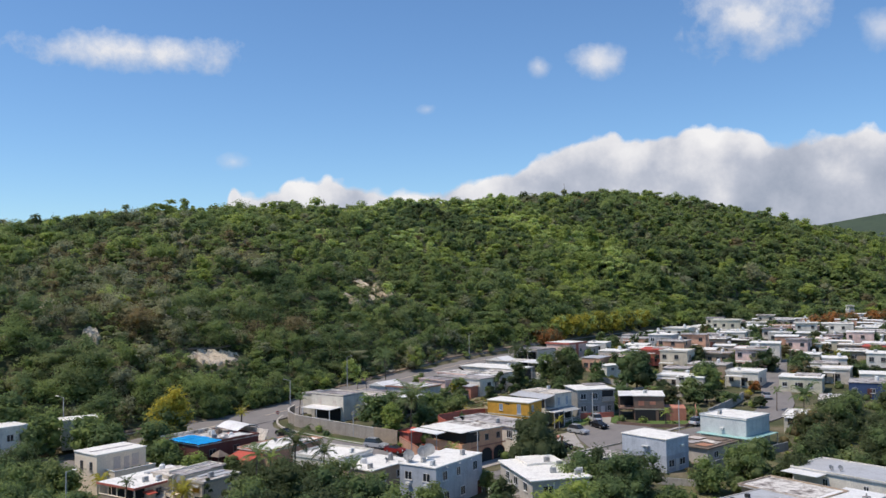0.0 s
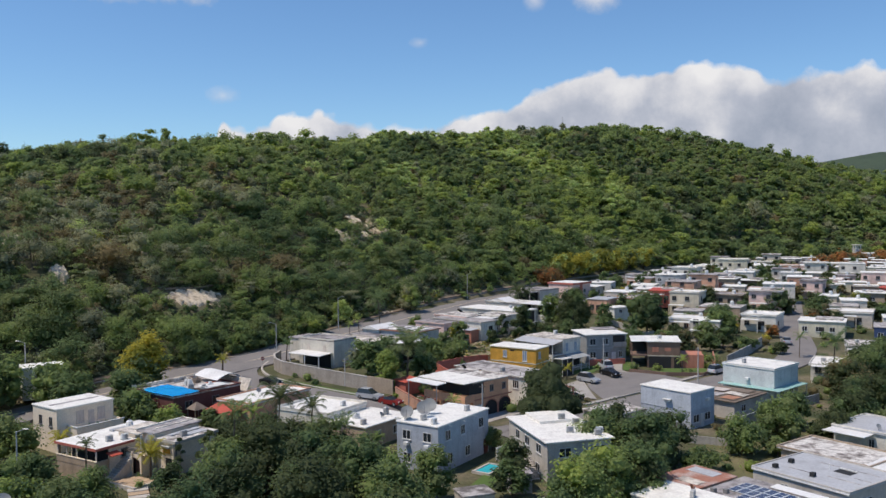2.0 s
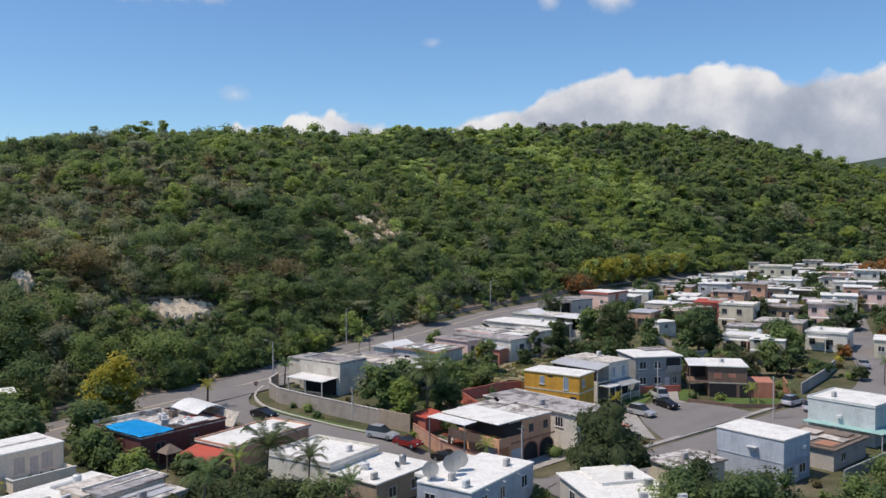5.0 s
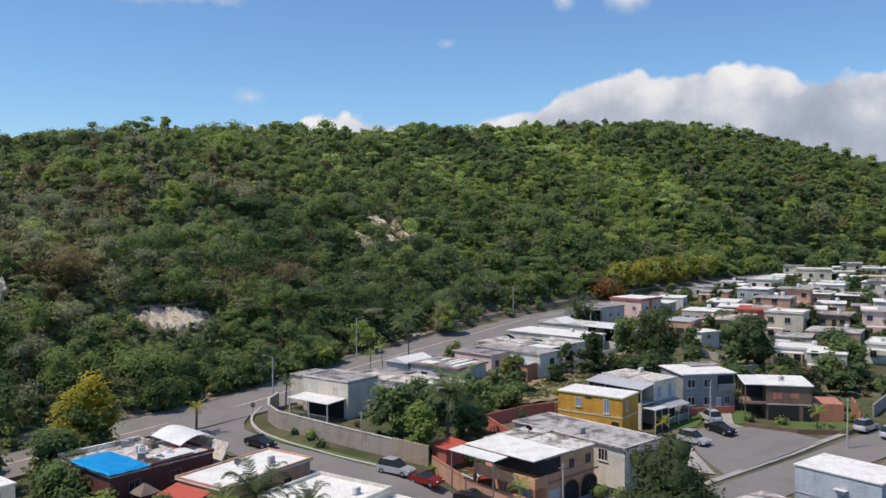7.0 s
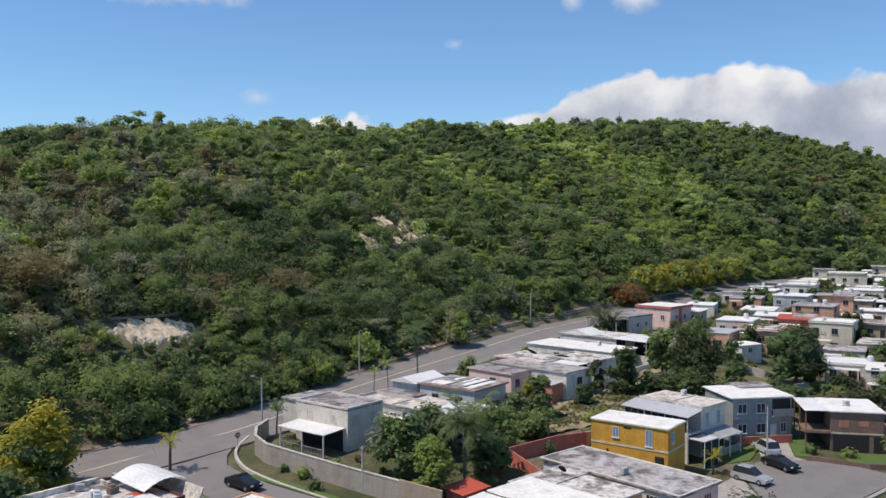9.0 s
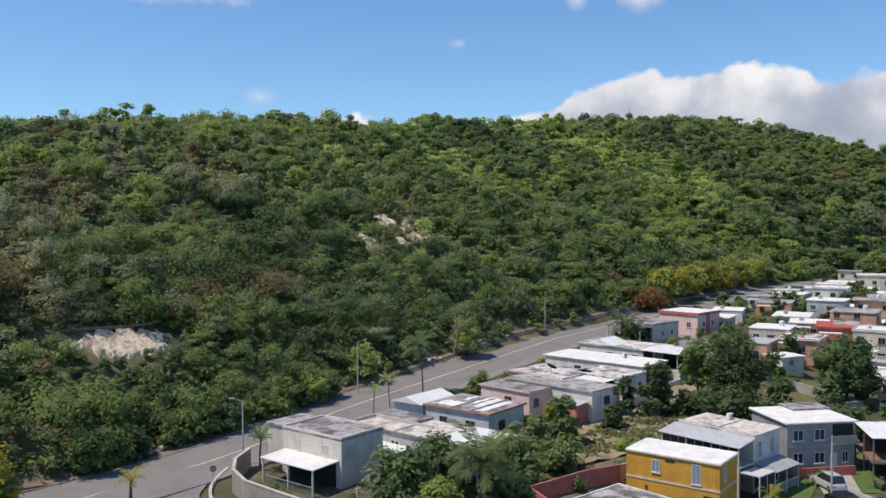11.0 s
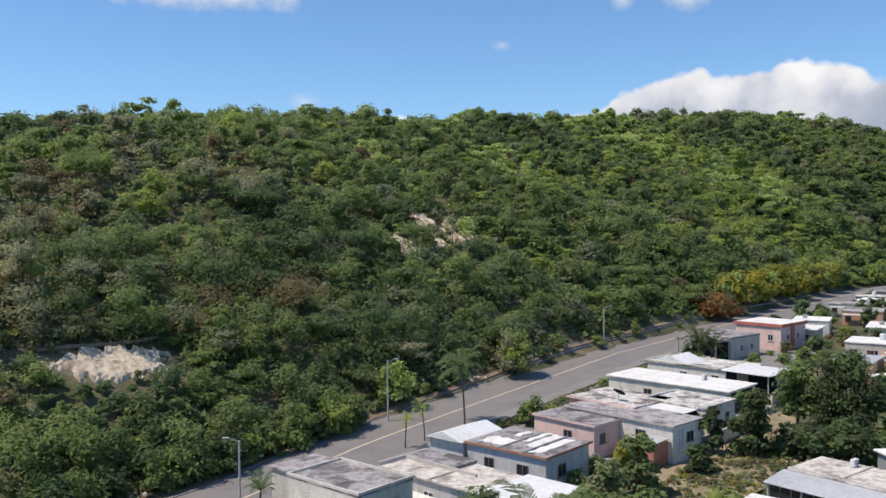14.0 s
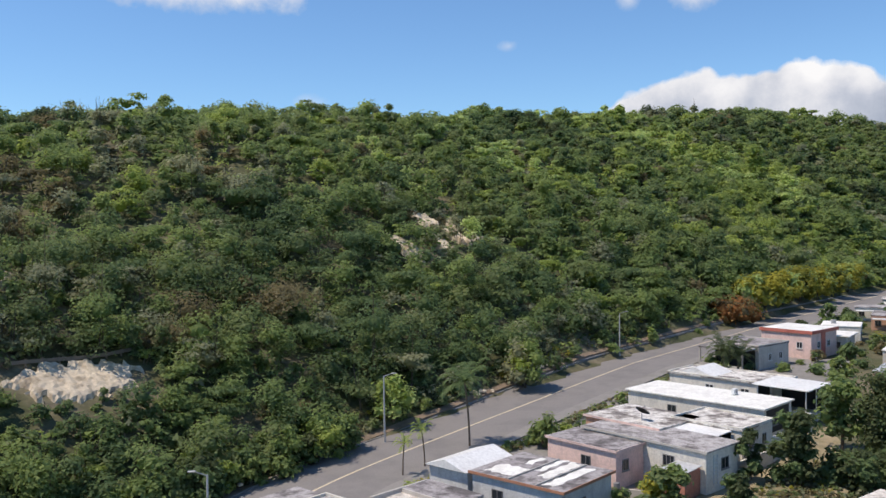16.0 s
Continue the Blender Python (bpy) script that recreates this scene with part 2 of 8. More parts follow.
def lumps(x, y, size, seed=0.0):
    """A cheap smooth unevenness, about -1 to 1."""
    a, b = x / size + seed, y / size - seed * 1.7
    return (np.sin(a * 1.3 + 1.9 * np.sin(b * 0.7)) + np.sin(b * 1.7 + 1.3 * np.sin(a * 0.9 + 1)) + np.sin((a + b) * 2.3 + 2)) / 3


def town_z(x, y):
    base = np.interp(y, [p[0] for p in BASE], [p[1] for p in BASE])
    bench = np.interp(y, [p[0] for p in BENCH], [p[1] for p in BENCH])
    return bench + (base - bench) * smooth(0, 9, (x - 16) * 0.826 - (y - 200) * 0.563 - 3)


def hill_d(x, y):
    return polyline(np.asarray(x, float), np.asarray(y, float), FOOT)[0]


def ground_z(x, y):
    x, y = np.asarray(x, float), np.asarray(y, float)
    z0 = town_z(x, y)
    df = polyline(x, y, FOOT)[0]
    dc, zc = polyline(x, y, CREST)
    inside = df > 0
    u = np.clip(df / np.maximum(df + np.maximum(-dc, 0), 1e-3), 0, 1)
    up = z0 + (zc - z0) * (1 - (1 - u) ** 1.9)
    over = np.maximum(zc - 0.3 * np.maximum(dc, 0), 8)
    z = np.where(inside, np.where(dc > 0, over, up), z0)
    z = z + np.where(inside, smooth(0, 40, df) * (2.2 * lumps(x, y, 22) + 1.0 * lumps(x, y, 9, 3)), 0)
    z = z + np.where(inside & (dc < 0), smooth(30, 85, df) * smooth(20, 90, -dc) * 4.5 * lumps(x, y, 58, 1.0), 0)
    far = 215 * np.exp(-(((x - 1250) / 700) ** 2 + ((y - 2350) / 420) ** 2)) + 120 * np.exp(-(((x - 2300) / 900) ** 2 + ((y - 2900) / 600) ** 2))
    return z + far + np.where(y > 1000, 6 * lumps(x, y, 120), 0)


def gz(x, y):
    return float(ground_z(np.array([x]), np.array([y]))[0])


def mesh_from(name, verts, faces, material=None, smooth_shade=False):
    me = bpy.data.meshes.new(name)
    me.from_pydata(verts, [], faces)
    for m in (material if isinstance(material, (list, tuple)) else [material] if material else []):
        me.materials.append(m)
    if smooth_shade:
        me.polygons.foreach_set("use_smooth", [True] * len(me.polygons))
    return me


def soil():
    m = bpy.data.materials.new("ground_soil")
    n, l = nodes_of(m)
    p = n["Principled BSDF"]
    p.inputs["Roughness"].default_value = 0.95
    a, b = noise_tex(n, l, 0.09, 5, 0.6), noise_tex(n, l, 1.3, 5, 0.65)
    ra = ramp(n, [(0.35, (0.050, 0.062, 0.020)), (0.50, (0.095, 0.092, 0.040)), (0.66, (0.20, 0.165, 0.11))])
    rb = ramp(n, [(0.25, (0.6, 0.6, 0.6)), (0.75, (1.25, 1.25, 1.2))])
    l.new(a.outputs[0], ra.inputs[0])
    l.new(b.outputs[0], rb.inputs[0])
    l.new(mix(n, l, "MULTIPLY", 1.0, ra.outputs[0], rb.outputs[0]), p.inputs["Base Color"])
    bp = n.new("ShaderNodeBump")
    bp.inputs["Strength"].default_value, bp.inputs["Distance"].default_value = 0.8, 0.15
    l.new(b.outputs[0], bp.inputs["Height"])
    l.new(bp.outputs[0], p.inputs["Normal"])
    return m


def build_ground():
    def axis(lo, hi, step, far):
        inner = np.arange(lo, hi + 0.1, step)
        left = lo - np.geomspace(step * 2, far, 22)[::-1]
        right = hi + np.geomspace(step * 2, far, 22)
        return np.concatenate([left, inner, right])
    xs, ys = axis(-200, 260, 3.0, 4000), axis(60, 520, 3.0, 4200)
    X, Y = np.meshgrid(xs, ys)
    Z = ground_z(X, Y)
    nx, ny = len(xs), len(ys)
    verts = np.stack([X.ravel(), Y.ravel(), Z.ravel()], 1).tolist()
    faces = [(j * nx + i, j * nx + i + 1, (j + 1) * nx + i + 1, (j + 1) * nx + i) for j in range(ny - 1) for i in range(nx - 1)]
    # a bluish distance haze is mixed into this forest green
    forest = paint("far_forest", (0.050, 0.075, 0.038), (0.028, 0.046, 0.026), 0.8, 0.95, 0.012, 0.06, 1.0)
    me = mesh_from("ground", verts, faces, [soil(), forest], True)
    me.polygons.foreach_set("material_index", [1 if ys[k // (nx - 1)] > 640 else 0 for k in range(len(faces))])
    return tagged(new("ground", me), "uneven green and brown ground with bare earth patches", "ground", kind="structure")


build_ground()


def strip(name, line, widths, material, lift, label, category, kind="structure", step=1.5, thick=0.25, offset=0.0):
    """A paved strip along a line that follows the ground, with a real thickness. widths: (left, right) of the line."""
    pts = []
    for a, b in zip(line[:-1], line[1:]):
        k = max(1, int(math.dist(a, b) / step))
        pts += [(a[0] + (b[0] - a[0]) * i / k, a[1] + (b[1] - a[1]) * i / k) for i in range(k)]
    pts.append(line[-1])
    P = np.array(pts, float)
    for _ in range(6):
        P[1:-1] = (P[:-2] + 2 * P[1:-1] + P[2:]) / 4
    T = np.gradient(P, axis=0)
    T /= np.linalg.norm(T, axis=1)[:, None]
    N = np.stack([-T[:, 1], T[:, 0]], 1)
    k = 5
    verts, faces = [], []
    for i in range(len(P)):
        row = [P[i] + N[i] * (widths[0] + (-widths[1] - widths[0]) * j / (k - 1)) for j in range(k)]
        zc = gz(*(P[i] + N[i] * offset))
        for q in row:
            z = max(zc, gz(*q)) if abs(gz(*q) - zc) < 0.5 else zc
            verts.append((q[0], q[1], z + lift))
        for j in (k - 1, 0):
            q = row[j]
            verts.append((q[0], q[1], zc + lift - thick - 0.4))
    w = k + 2
    for i in range(len(P) - 1):
        for j in range(k - 1):
            faces.append((i * w + j, (i + 1) * w + j, (i + 1) * w + j + 1, i * w + j + 1))
        faces.append((i * w + k - 1, (i + 1) * w + k - 1, (i + 1) * w + k, i * w + k))
        faces.append((i * w + k + 1, (i + 1) * w + k + 1, (i + 1) * w, i * w))
    ob = new(name, mesh_from(name, verts, faces, material))
    return tagged(ob, label, category, kind=kind)


MAIN = [(-130, 84), (-92, 122), (-66, 151), (-49, 169.2), (-41.1, 177.8), (-33.7, 188), (-27.6, 202.8), (-16.7, 220), (5.7, 255), (48, 318), (92, 380), (150, 440), (240, 478)]
strip("main_road", MAIN, (5.8, 5.9), ASPHALT, 0.12, "wide worn grey asphalt road along the foot of the hill", "road")
strip("road_line", MAIN, (0.13, 0.13), LINE, 0.145, "faded yellow centre line painted on the road", "road marking", step=3.0)
LITTER = paint("leaf_litter", (0.25, 0.18, 0.125), (0.10, 0.085, 0.05), 0.7, 0.95, 0.5, 4.0, 0.8)
strip("kerb", MAIN, (6.05, -5.8), PAVE_WORN, 0.22, "low concrete kerb beside the overgrown verge", "kerb", offset=5.9)
strip("verge", MAIN[2:10], (9.5, -6.05), LITTER, 0.16, "brown verge of leaf litter and bare soil under the trees", "verge", offset=6.5)
strip("pavement", MAIN[5:], (-5.9, 8.0), PAVE_WORN, 0.115, "concrete pavement beside the row of low houses", "pavement")
SIDE_ST = [(-42, 178), (-37, 168.5), (-30, 162.5), (-20, 156.6), (-10, 151.5), (-1, 145.5), (8, 139.2)]
TOWN_ST = [(8, 139.2), (20, 147.2), (31, 157), (43, 167), (52, 174), (62, 180.5), (71, 188), (78, 200), (83, 215), (92, 240), (104, 270)]
strip("side_street", SIDE_ST, (3.3, 3.3), ASPHALT, 0.17, "narrow grey asphalt side street descending from the road", "road")
strip("town_street", TOWN_ST, (3.6, 3.4), ASPHALT, 0.10, "grey asphalt street between the houses", "road")


def pad(name, outline, material, lift, label, category, thick=0.2, kind="structure"):
    bm = bmesh.new()
    z = max(gz(x, y) for x, y in outline) if len(outline) < 5 else None
    top = [bm.verts.new((x, y, (z if z is not None else gz(x, y)) + lift)) for x, y in outline]
    f = bm.faces.new(top)
    if f.normal.z < 0:
        f.normal_flip()
    ret = bmesh.ops.extrude_face_region(bm, geom=[f])
    for v in [g for g in ret["geom"] if isinstance(g, bmesh.types.BMVert)]:
        v.co.z -= thick
    bm.normal_update()
    bmesh.ops.recalc_face_normals(bm, faces=bm.faces)
    me = bpy.data.meshes.new(name)
    bm.to_mesh(me)
    bm.free()
    me.materials.append(material)
    return tagged(new(name, me), label, category, kind=kind)


pad("cul_de_sac", [(27.5, 160.2), (26.6, 169), (26.8, 177), (30, 180.8), (35.5, 181.6), (40.5, 180.8), (45.5, 175.6)], ASPHALT, 0.16, "grey asphalt turning place between parked cars", "road")
strip("gutter", [(23.6, 157.0), (35, 166.6), (47.2, 176.8), (56, 183)], (0.45, 0.45), CONC_PAVE, 0.2, "pale concrete gutter across the street mouth", "gutter")

# ---- small building kit ----
def part(name, bm, material, parent, label=""):
    me = bpy.data.meshes.new(name)
    bm.to_mesh(me)
    bm.free()
    for m in (material if isinstance(material, (list, tuple)) else [material]):
        me.materials.append(m)
    ob = new(name, me)
    ob.parent = parent
    if label:
        ob["label"] = label
    return ob


def add_box(bm, x0, y0, z0, x1, y1, z1, bevel=0.0):
    r = bmesh.ops.create_cube(bm, size=1)
    vs = r["verts"]
    for v in vs:
        v.co = Vector((x0 + (v.co.x + 0.5) * (x1 - x0), y0 + (v.co.y + 0.5) * (y1 - y0), z0 + (v.co.z + 0.5) * (z1 - z0)))
    if bevel:
        es = list({e for v in vs for e in v.link_edges})
        bmesh.ops.bevel(bm, geom=es, offset=bevel, segments=1, affect="EDGES")
    return bm


def boxes(*specs, bevel=0.0):
    bm = bmesh.new()
    for s in specs:
        add_box(bm, *s, bevel=bevel)
    return bm


def add_tube(bm, a, b, r0, r1=None, seg=8):
    a, b = Vector(a), Vector(b)
    r = bmesh.ops.create_cone(bm, cap_ends=True, segments=seg, radius1=r0, radius2=r0 if r1 is None else r1, depth=(b - a).length)
    m = Matrix.Translation((a + b) / 2) @ (b - a).to_track_quat("Z", "Y").to_matrix().to_4x4()
    bmesh.ops.transform(bm, matrix=m, verts=r["verts"])
    return bm


def tube(a, b, r0, r1=None, seg=8):
    return add_tube(bmesh.new(), a, b, r0, r1, seg)


def base(name, x, y, z, ang=0.0, label="", category="", group=""):
    e = new(name)
    e.empty_display_size = 0.3
    e.matrix_world = pose(x, y, z, 0, 0, ang)
    return tagged(e, label, category, group)


def window(parent, face, u, z, w, h, L, D, kind="window", frame=FRAME_W, bars=2, fill=None):
    """A framed opening on the face y=0 ('F'), x=0 ('S') or x=L ('E'): frame, panes, sill."""
    t, o = 0.07, 0.06

    def place(a0, z0, a1, z1, d0, d1):
        if face == "F":
            return (a0, -d1, z0, a1, -d0, z1)
        if face == "S":
            return (-d1, a0, z0, -d0, a1, z1)
        return (L + d0, a0, z0, L + d1, a1, z1)
    cols = [u, u + t] + [u + w * i / bars + s for i in range(1, bars) for s in (-0.035, 0.035)] + [u + w - t, u + w]
    rows = [z, z + t, z + h - t, z + h]
    bm = bmesh.new()

    def spot(a, zz, d):
        c = place(a, zz, a, zz, d, d)
        return bm.verts.new(c[:3])
    front = [[spot(a, zz, o) for zz in rows] for a in cols]
    back = [[spot(a, zz, 0.0) for zz in rows] for a in cols]
    solid = lambda i, j: 0 <= i < len(cols) - 1 and 0 <= j < 3 and not (j == 1 and i % 2 == 1)
    for i in range(len(cols) - 1):
        for j in range(3):
            if not solid(i, j):
                continue
            bm.faces.new((front[i][j], front[i + 1][j], front[i + 1][j + 1], front[i][j + 1]))
            for (di, dj), (a, b) in {(-1, 0): ((i, j), (i, j + 1)), (1, 0): ((i + 1, j), (i + 1, j + 1)), (0, -1): ((i, j), (i + 1, j)), (0, 1): ((i, j + 1), (i + 1, j + 1))}.items():
                if not solid(i + di, j + dj):
                    bm.faces.new((front[a[0]][a[1]], front[b[0]][b[1]], back[b[0]][b[1]], back[a[0]][a[1]]))
    bmesh.ops.delete(bm, geom=[v for v in bm.verts if not v.link_faces], context="VERTS")
    bmesh.ops.recalc_face_normals(bm, faces=bm.faces)
    wf = part(kind, bm, frame, parent)
    part("pane", boxes(place(u + t, z + t, u + w - t, z + h - t, 0.0, 0.02)), fill or GLASS, wf)
    if kind == "window":
        part("sill", boxes(place(u - 0.08, z - 0.09, u + w + 0.08, z, 0.0, 0.14)), frame, wf)
    return wf


def door(parent, face, u, z, w, h, L, D, material=FRAME_W):
    def place(a0, z0, a1, z1, d0, d1):
        if face == "F":
            return (a0, -d1, z0, a1, -d0, z1)
        if face == "S":
            return (-d1, a0, z0, -d0, a1, z1)
        return (L + d0, a0, z0, L + d1, a1, z1)
    d = part("door", boxes(place(u, z, u + w, z + h, 0.0, 0.06), place(u + 0.12, z + 0.15, u + w - 0.12, z + h * 0.45, 0.06, 0.08), place(u + 0.12, z + h * 0.52, u + w - 0.12, z + h - 0.15, 0.06, 0.08)), material, parent)
    part("handle", boxes(place(u + w - 0.2, z + 1.0, u + w - 0.1, z + 1.05, 0.08, 0.14)), METAL_G, d)
    return d


HOUSES = []


def house(label, bx, by, ang, L, D, h, wall, roof, wins=(), doors=(), over=0.12, parapet=0.0, band=None, z=None, slab=0.2, name="house", lower=None, foot=1.2, frame=FRAME_W, fill=None):
    """Flat-roofed concrete house. Its nearest corner is at (bx, by); x runs L along ang, y runs D behind it."""
    ang_r = radians(ang)
    HOUSES.append((bx, by, ang_r, L, D))
    corner = lambda x, y: (bx + x * math.cos(ang_r) - y * math.sin(ang_r), by + x * math.sin(ang_r) + y * math.cos(ang_r))
    if z is None:
        z = max(gz(*corner(0, 0)), gz(*corner(L, 0)), gz(*corner(0, D))) - 0.1
    hs = base(name, bx, by, z, ang, label, "house")
    if lower:
        mid = h / 2
        part("wall", boxes((0, 0, -foot, L, D, mid)), lower, hs)
        part("upper_wall", boxes((0, 0, mid, L, D, h - slab)), wall, hs)
    else:
        part("wall", boxes((0, 0, -foot, L, D, h - slab)), wall, hs)
    r = bmesh.new()
    add_box(r, -over, -over, h - slab, L + over, D + over, h, 0.03)
    rf = part("roof", r, roof, hs)
    if parapet:
        o, t = over, 0.18
        part("parapet", boxes((-o, -o, h, L + o, -o + t, h + parapet), (-o, D + o - t, h, L + o, D + o, h + parapet), (-o, -o + t, h, -o + t, D + o - t, h + parapet), (L + o - t, -o + t, h, L + o, D + o - t, h + parapet)), wall, hs)
    if band:
        bz, bh, bmtl = band
        part("band", boxes((-0.06, -0.06, bz, L + 0.06, 0, bz + bh), (-0.06, 0, bz, 0, D, bz + bh)), bmtl, hs)
    for w in wins:
        window(hs, w[0], w[1], w[2], w[3], w[4], L, D, bars=w[5] if len(w) > 5 else 2, frame=frame, fill=fill)
    for d in doors:
        door(hs, d[0], d[1], d[2], d[3], d[4], L, D, d[5] if len(d) > 5 else FRAME_W)
    return hs


def pillars(hs, pts, z0, z1, size, material):
    for x, y in pts:
        part("pillar", boxes((x - size / 2, y - size / 2, z0, x + size / 2, y + size / 2, z1), bevel=0.015), material, hs)


def slab(hs, name, x0, y0, x1, y1, z, t, material, label="", tilt=None):
    bm = boxes((x0, y0, z - t, x1, y1, z), bevel=0.015)
    if tilt:
        for v in bm.verts:
            v.co.z += tilt[0] * (v.co.x - x0) + tilt[1] * (v.co.y - y0)
    return part(name, bm, material, hs, label)


def sheet_roof(hs, name, x0, y0, x1, y1, z, material, tilt=(0.0, 0.0), pitch=0.3, label="", bow=0.0):
    """A corrugated metal roof: ribs run along y; bow lifts its middle into a barrel."""
    bm = bmesh.new()
    n = max(2, int((x1 - x0) / pitch))
    top, bot = [], []
    for i in range(2 * n + 1):
        x = x0 + (x1 - x0) * i / (2 * n)
        dz = 0.035 * (i % 2)
        for y, row in ((y0, top), (y1, bot)):
            row.append(bm.verts.new((x, y, z + dz + bow * math.sin(math.pi * i / (2 * n)) + tilt[0] * (x - x0) + tilt[1] * (y - y0))))
    for i in range(2 * n):
        bm.faces.new((top[i], top[i + 1], bot[i + 1], bot[i]))
    ret = bmesh.ops.extrude_face_region(bm, geom=list(bm.faces))
    for v in [g for g in ret["geom"] if isinstance(g, bmesh.types.BMVert)]:
        v.co.z -= 0.06
    bmesh.ops.recalc_face_normals(bm, faces=bm.faces)
    return part(name, bm, material, hs, label)


def local(hs, x, y, z):
    return hs.matrix_world @ Vector((x, y, z))


def on_roof(hs, x, y, h):
    p = local(hs, x, y, h)
    return p.x, p.y, p.z


# ---- roof things ----
def ac_unit(x, y, z, ang):
    a = base("air_conditioner", x, y, z, ang, "grey boxy air conditioner standing on a flat roof", "air conditioner", "roof air conditioners")
    part("case", boxes((-0.45, -0.2, 0.08, 0.45, 0.2, 0.75), bevel=0.03), PLASTIC if int(x * 7 + y * 3) % 3 == 0 else AC_GREY, a)
    bm = bmesh.new()
    add_tube(bm, (0.1, -0.24, 0.42), (0.1, -0.2, 0.42), 0.25, seg=14)
    part("fan_grille", bm, METAL_G, a)
    part("foot", boxes((-0.42, -0.2, 0, -0.34, 0.2, 0.08)), METAL_G, a)
    part("foot", boxes((0.34, -0.2, 0, 0.42, 0.2, 0.08)), METAL_G, a)


def water_tank(x, y, z, r=0.6, h=1.3, material=PLASTIC, label="white plastic water cistern standing on a flat roof"):
    a = base("water_tank", x, y, z, 0, label, "water tank", "roof water tanks")
    bm = tube((0, 0, 0), (0, 0, h * 0.85), r, r, 18)
    add_tube(bm, (0, 0, h * 0.85), (0, 0, h), r, r * 0.45, 18)
    for k in (0.2, 0.42, 0.64):
        add_tube(bm, (0, 0, h * k), (0, 0, h * k + 0.05), r + 0.025, r + 0.025, 18)
    part("tank", bm, material, a)
    part("lid", tube((0, 0, h), (0, 0, h + 0.08), r * 0.4, r * 0.38, 14), METAL_G, a)


def dish(x, y, z, ang, r=0.5, tilt=40, material=METAL_G):
    a = base("satellite_dish", x, y, z, ang, "round grey satellite dish on a short mast on a roof", "satellite dish", "satellite dishes")
    part("mast", tube((0, 0, 0), (0, 0, r * 1.1), 0.05), METAL_G, a)
    bm = bmesh.new()
    seg, rings = 18, 4
    grid = []
    for k in range(rings + 1):
        rr = r * k / rings
        grid.append([bm.verts.new((rr * math.cos(2 * math.pi * i / seg), rr * math.sin(2 * math.pi * i / seg), 0.28 * r * (k / rings) ** 2)) for i in range(seg)] if k else [bm.verts.new((0, 0, 0))])
    for i in range(seg):
        bm.faces.new((grid[0][0], grid[1][i], grid[1][(i + 1) % seg]))
        for k in range(1, rings):
            bm.faces.new((grid[k][i], grid[k + 1][i], grid[k + 1][(i + 1) % seg], grid[k][(i + 1) % seg]))
    bmesh.ops.solidify(bm, geom=list(bm.faces), thickness=0.03)
    m = pose(0, 0, r * 1.15, 90 - tilt, 0, 0)
    bmesh.ops.transform(bm, matrix=m, verts=bm.verts)
    part("reflector", bm, material, a)
    tip = m @ Vector((0, 0, 0.9 * r))
    bm = tube(m @ Vector((0, -r * 0.9, 0.2 * r)), tip, 0.025)
    add_tube(bm, tip - Vector((0, 0, 0.06)), tip + Vector((0, 0, 0.06)), 0.06)
    part("feed_arm", bm, METAL_G, a)


# ---- foliage ----


def leaf_quads(centres, radii, counts, size, rng, flat=0.8, up=0.8, three=False):
    """Leaf clumps on the shells of ellipsoids: arrays of quad corners. centres (n,3), radii (n,), counts (n,)."""
    idx = np.repeat(np.arange(len(centres)), counts)
    n = len(idx)
    v = rng.normal(size=(n, 3))
    v /= np.linalg.norm(v, axis=1)[:, None]
    v[:, 2] = np.where(v[:, 2] < -0.35, -v[:, 2], v[:, 2])
    rad = radii[idx] * (0.55 + 0.72 * rng.random(n) ** 1.2)
    low = flat[idx] if isinstance(flat, np.ndarray) else np.full(n, flat)
    pos = centres[idx] + v * np.stack([rad, rad, rad * low], 1)
    nrm = v + rng.normal(size=(n, 3)) * 0.42 + np.array([0, 0, up])
    nrm /= np.linalg.norm(nrm, axis=1)[:, None]
    a = np.cross(nrm, rng.normal(size=(n, 3)))
    a /= np.linalg.norm(a, axis=1)[:, None]
    b = np.cross(nrm, a)
    sz = (size[idx] if isinstance(size, np.ndarray) else size) * (0.6 + 0.8 * rng.random(n))
    a, b = a * sz[:, None] * 0.62, b * sz[:, None] * 0.40
    fold = nrm * sz[:, None] * 0.12
    if three:
        return np.stack([pos - a, pos + a * 0.35 - b * 1.15, pos + a + b * 0.9 + fold], 1), idx
    return np.stack([pos - a, pos - b * 0.9 + fold, pos + a, pos + b + fold], 1), idx


ICO = None


def core_blobs(centres, radii, rng, flat=0.85):
    """Small uneven solids inside the crowns: vertices (n, 12, 3) and the 20 faces of one."""
    global ICO
    if ICO is None:
        bm = bmesh.new()
        bmesh.ops.create_icosphere(bm, subdivisions=1, radius=1)
        bm.verts.index_update()
        ICO = (np.array([v.co[:] for v in bm.verts]), np.array([[v.index for v in f.verts] for f in bm.faces]))
        bm.free()
    v, f = ICO
    uneven = 1 + rng.normal(size=(len(centres), len(v))) * 0.14
    return centres[:, None, :] + v[None] * uneven[:, :, None] * radii[:, None, None] * np.array([1, 1, flat]), f


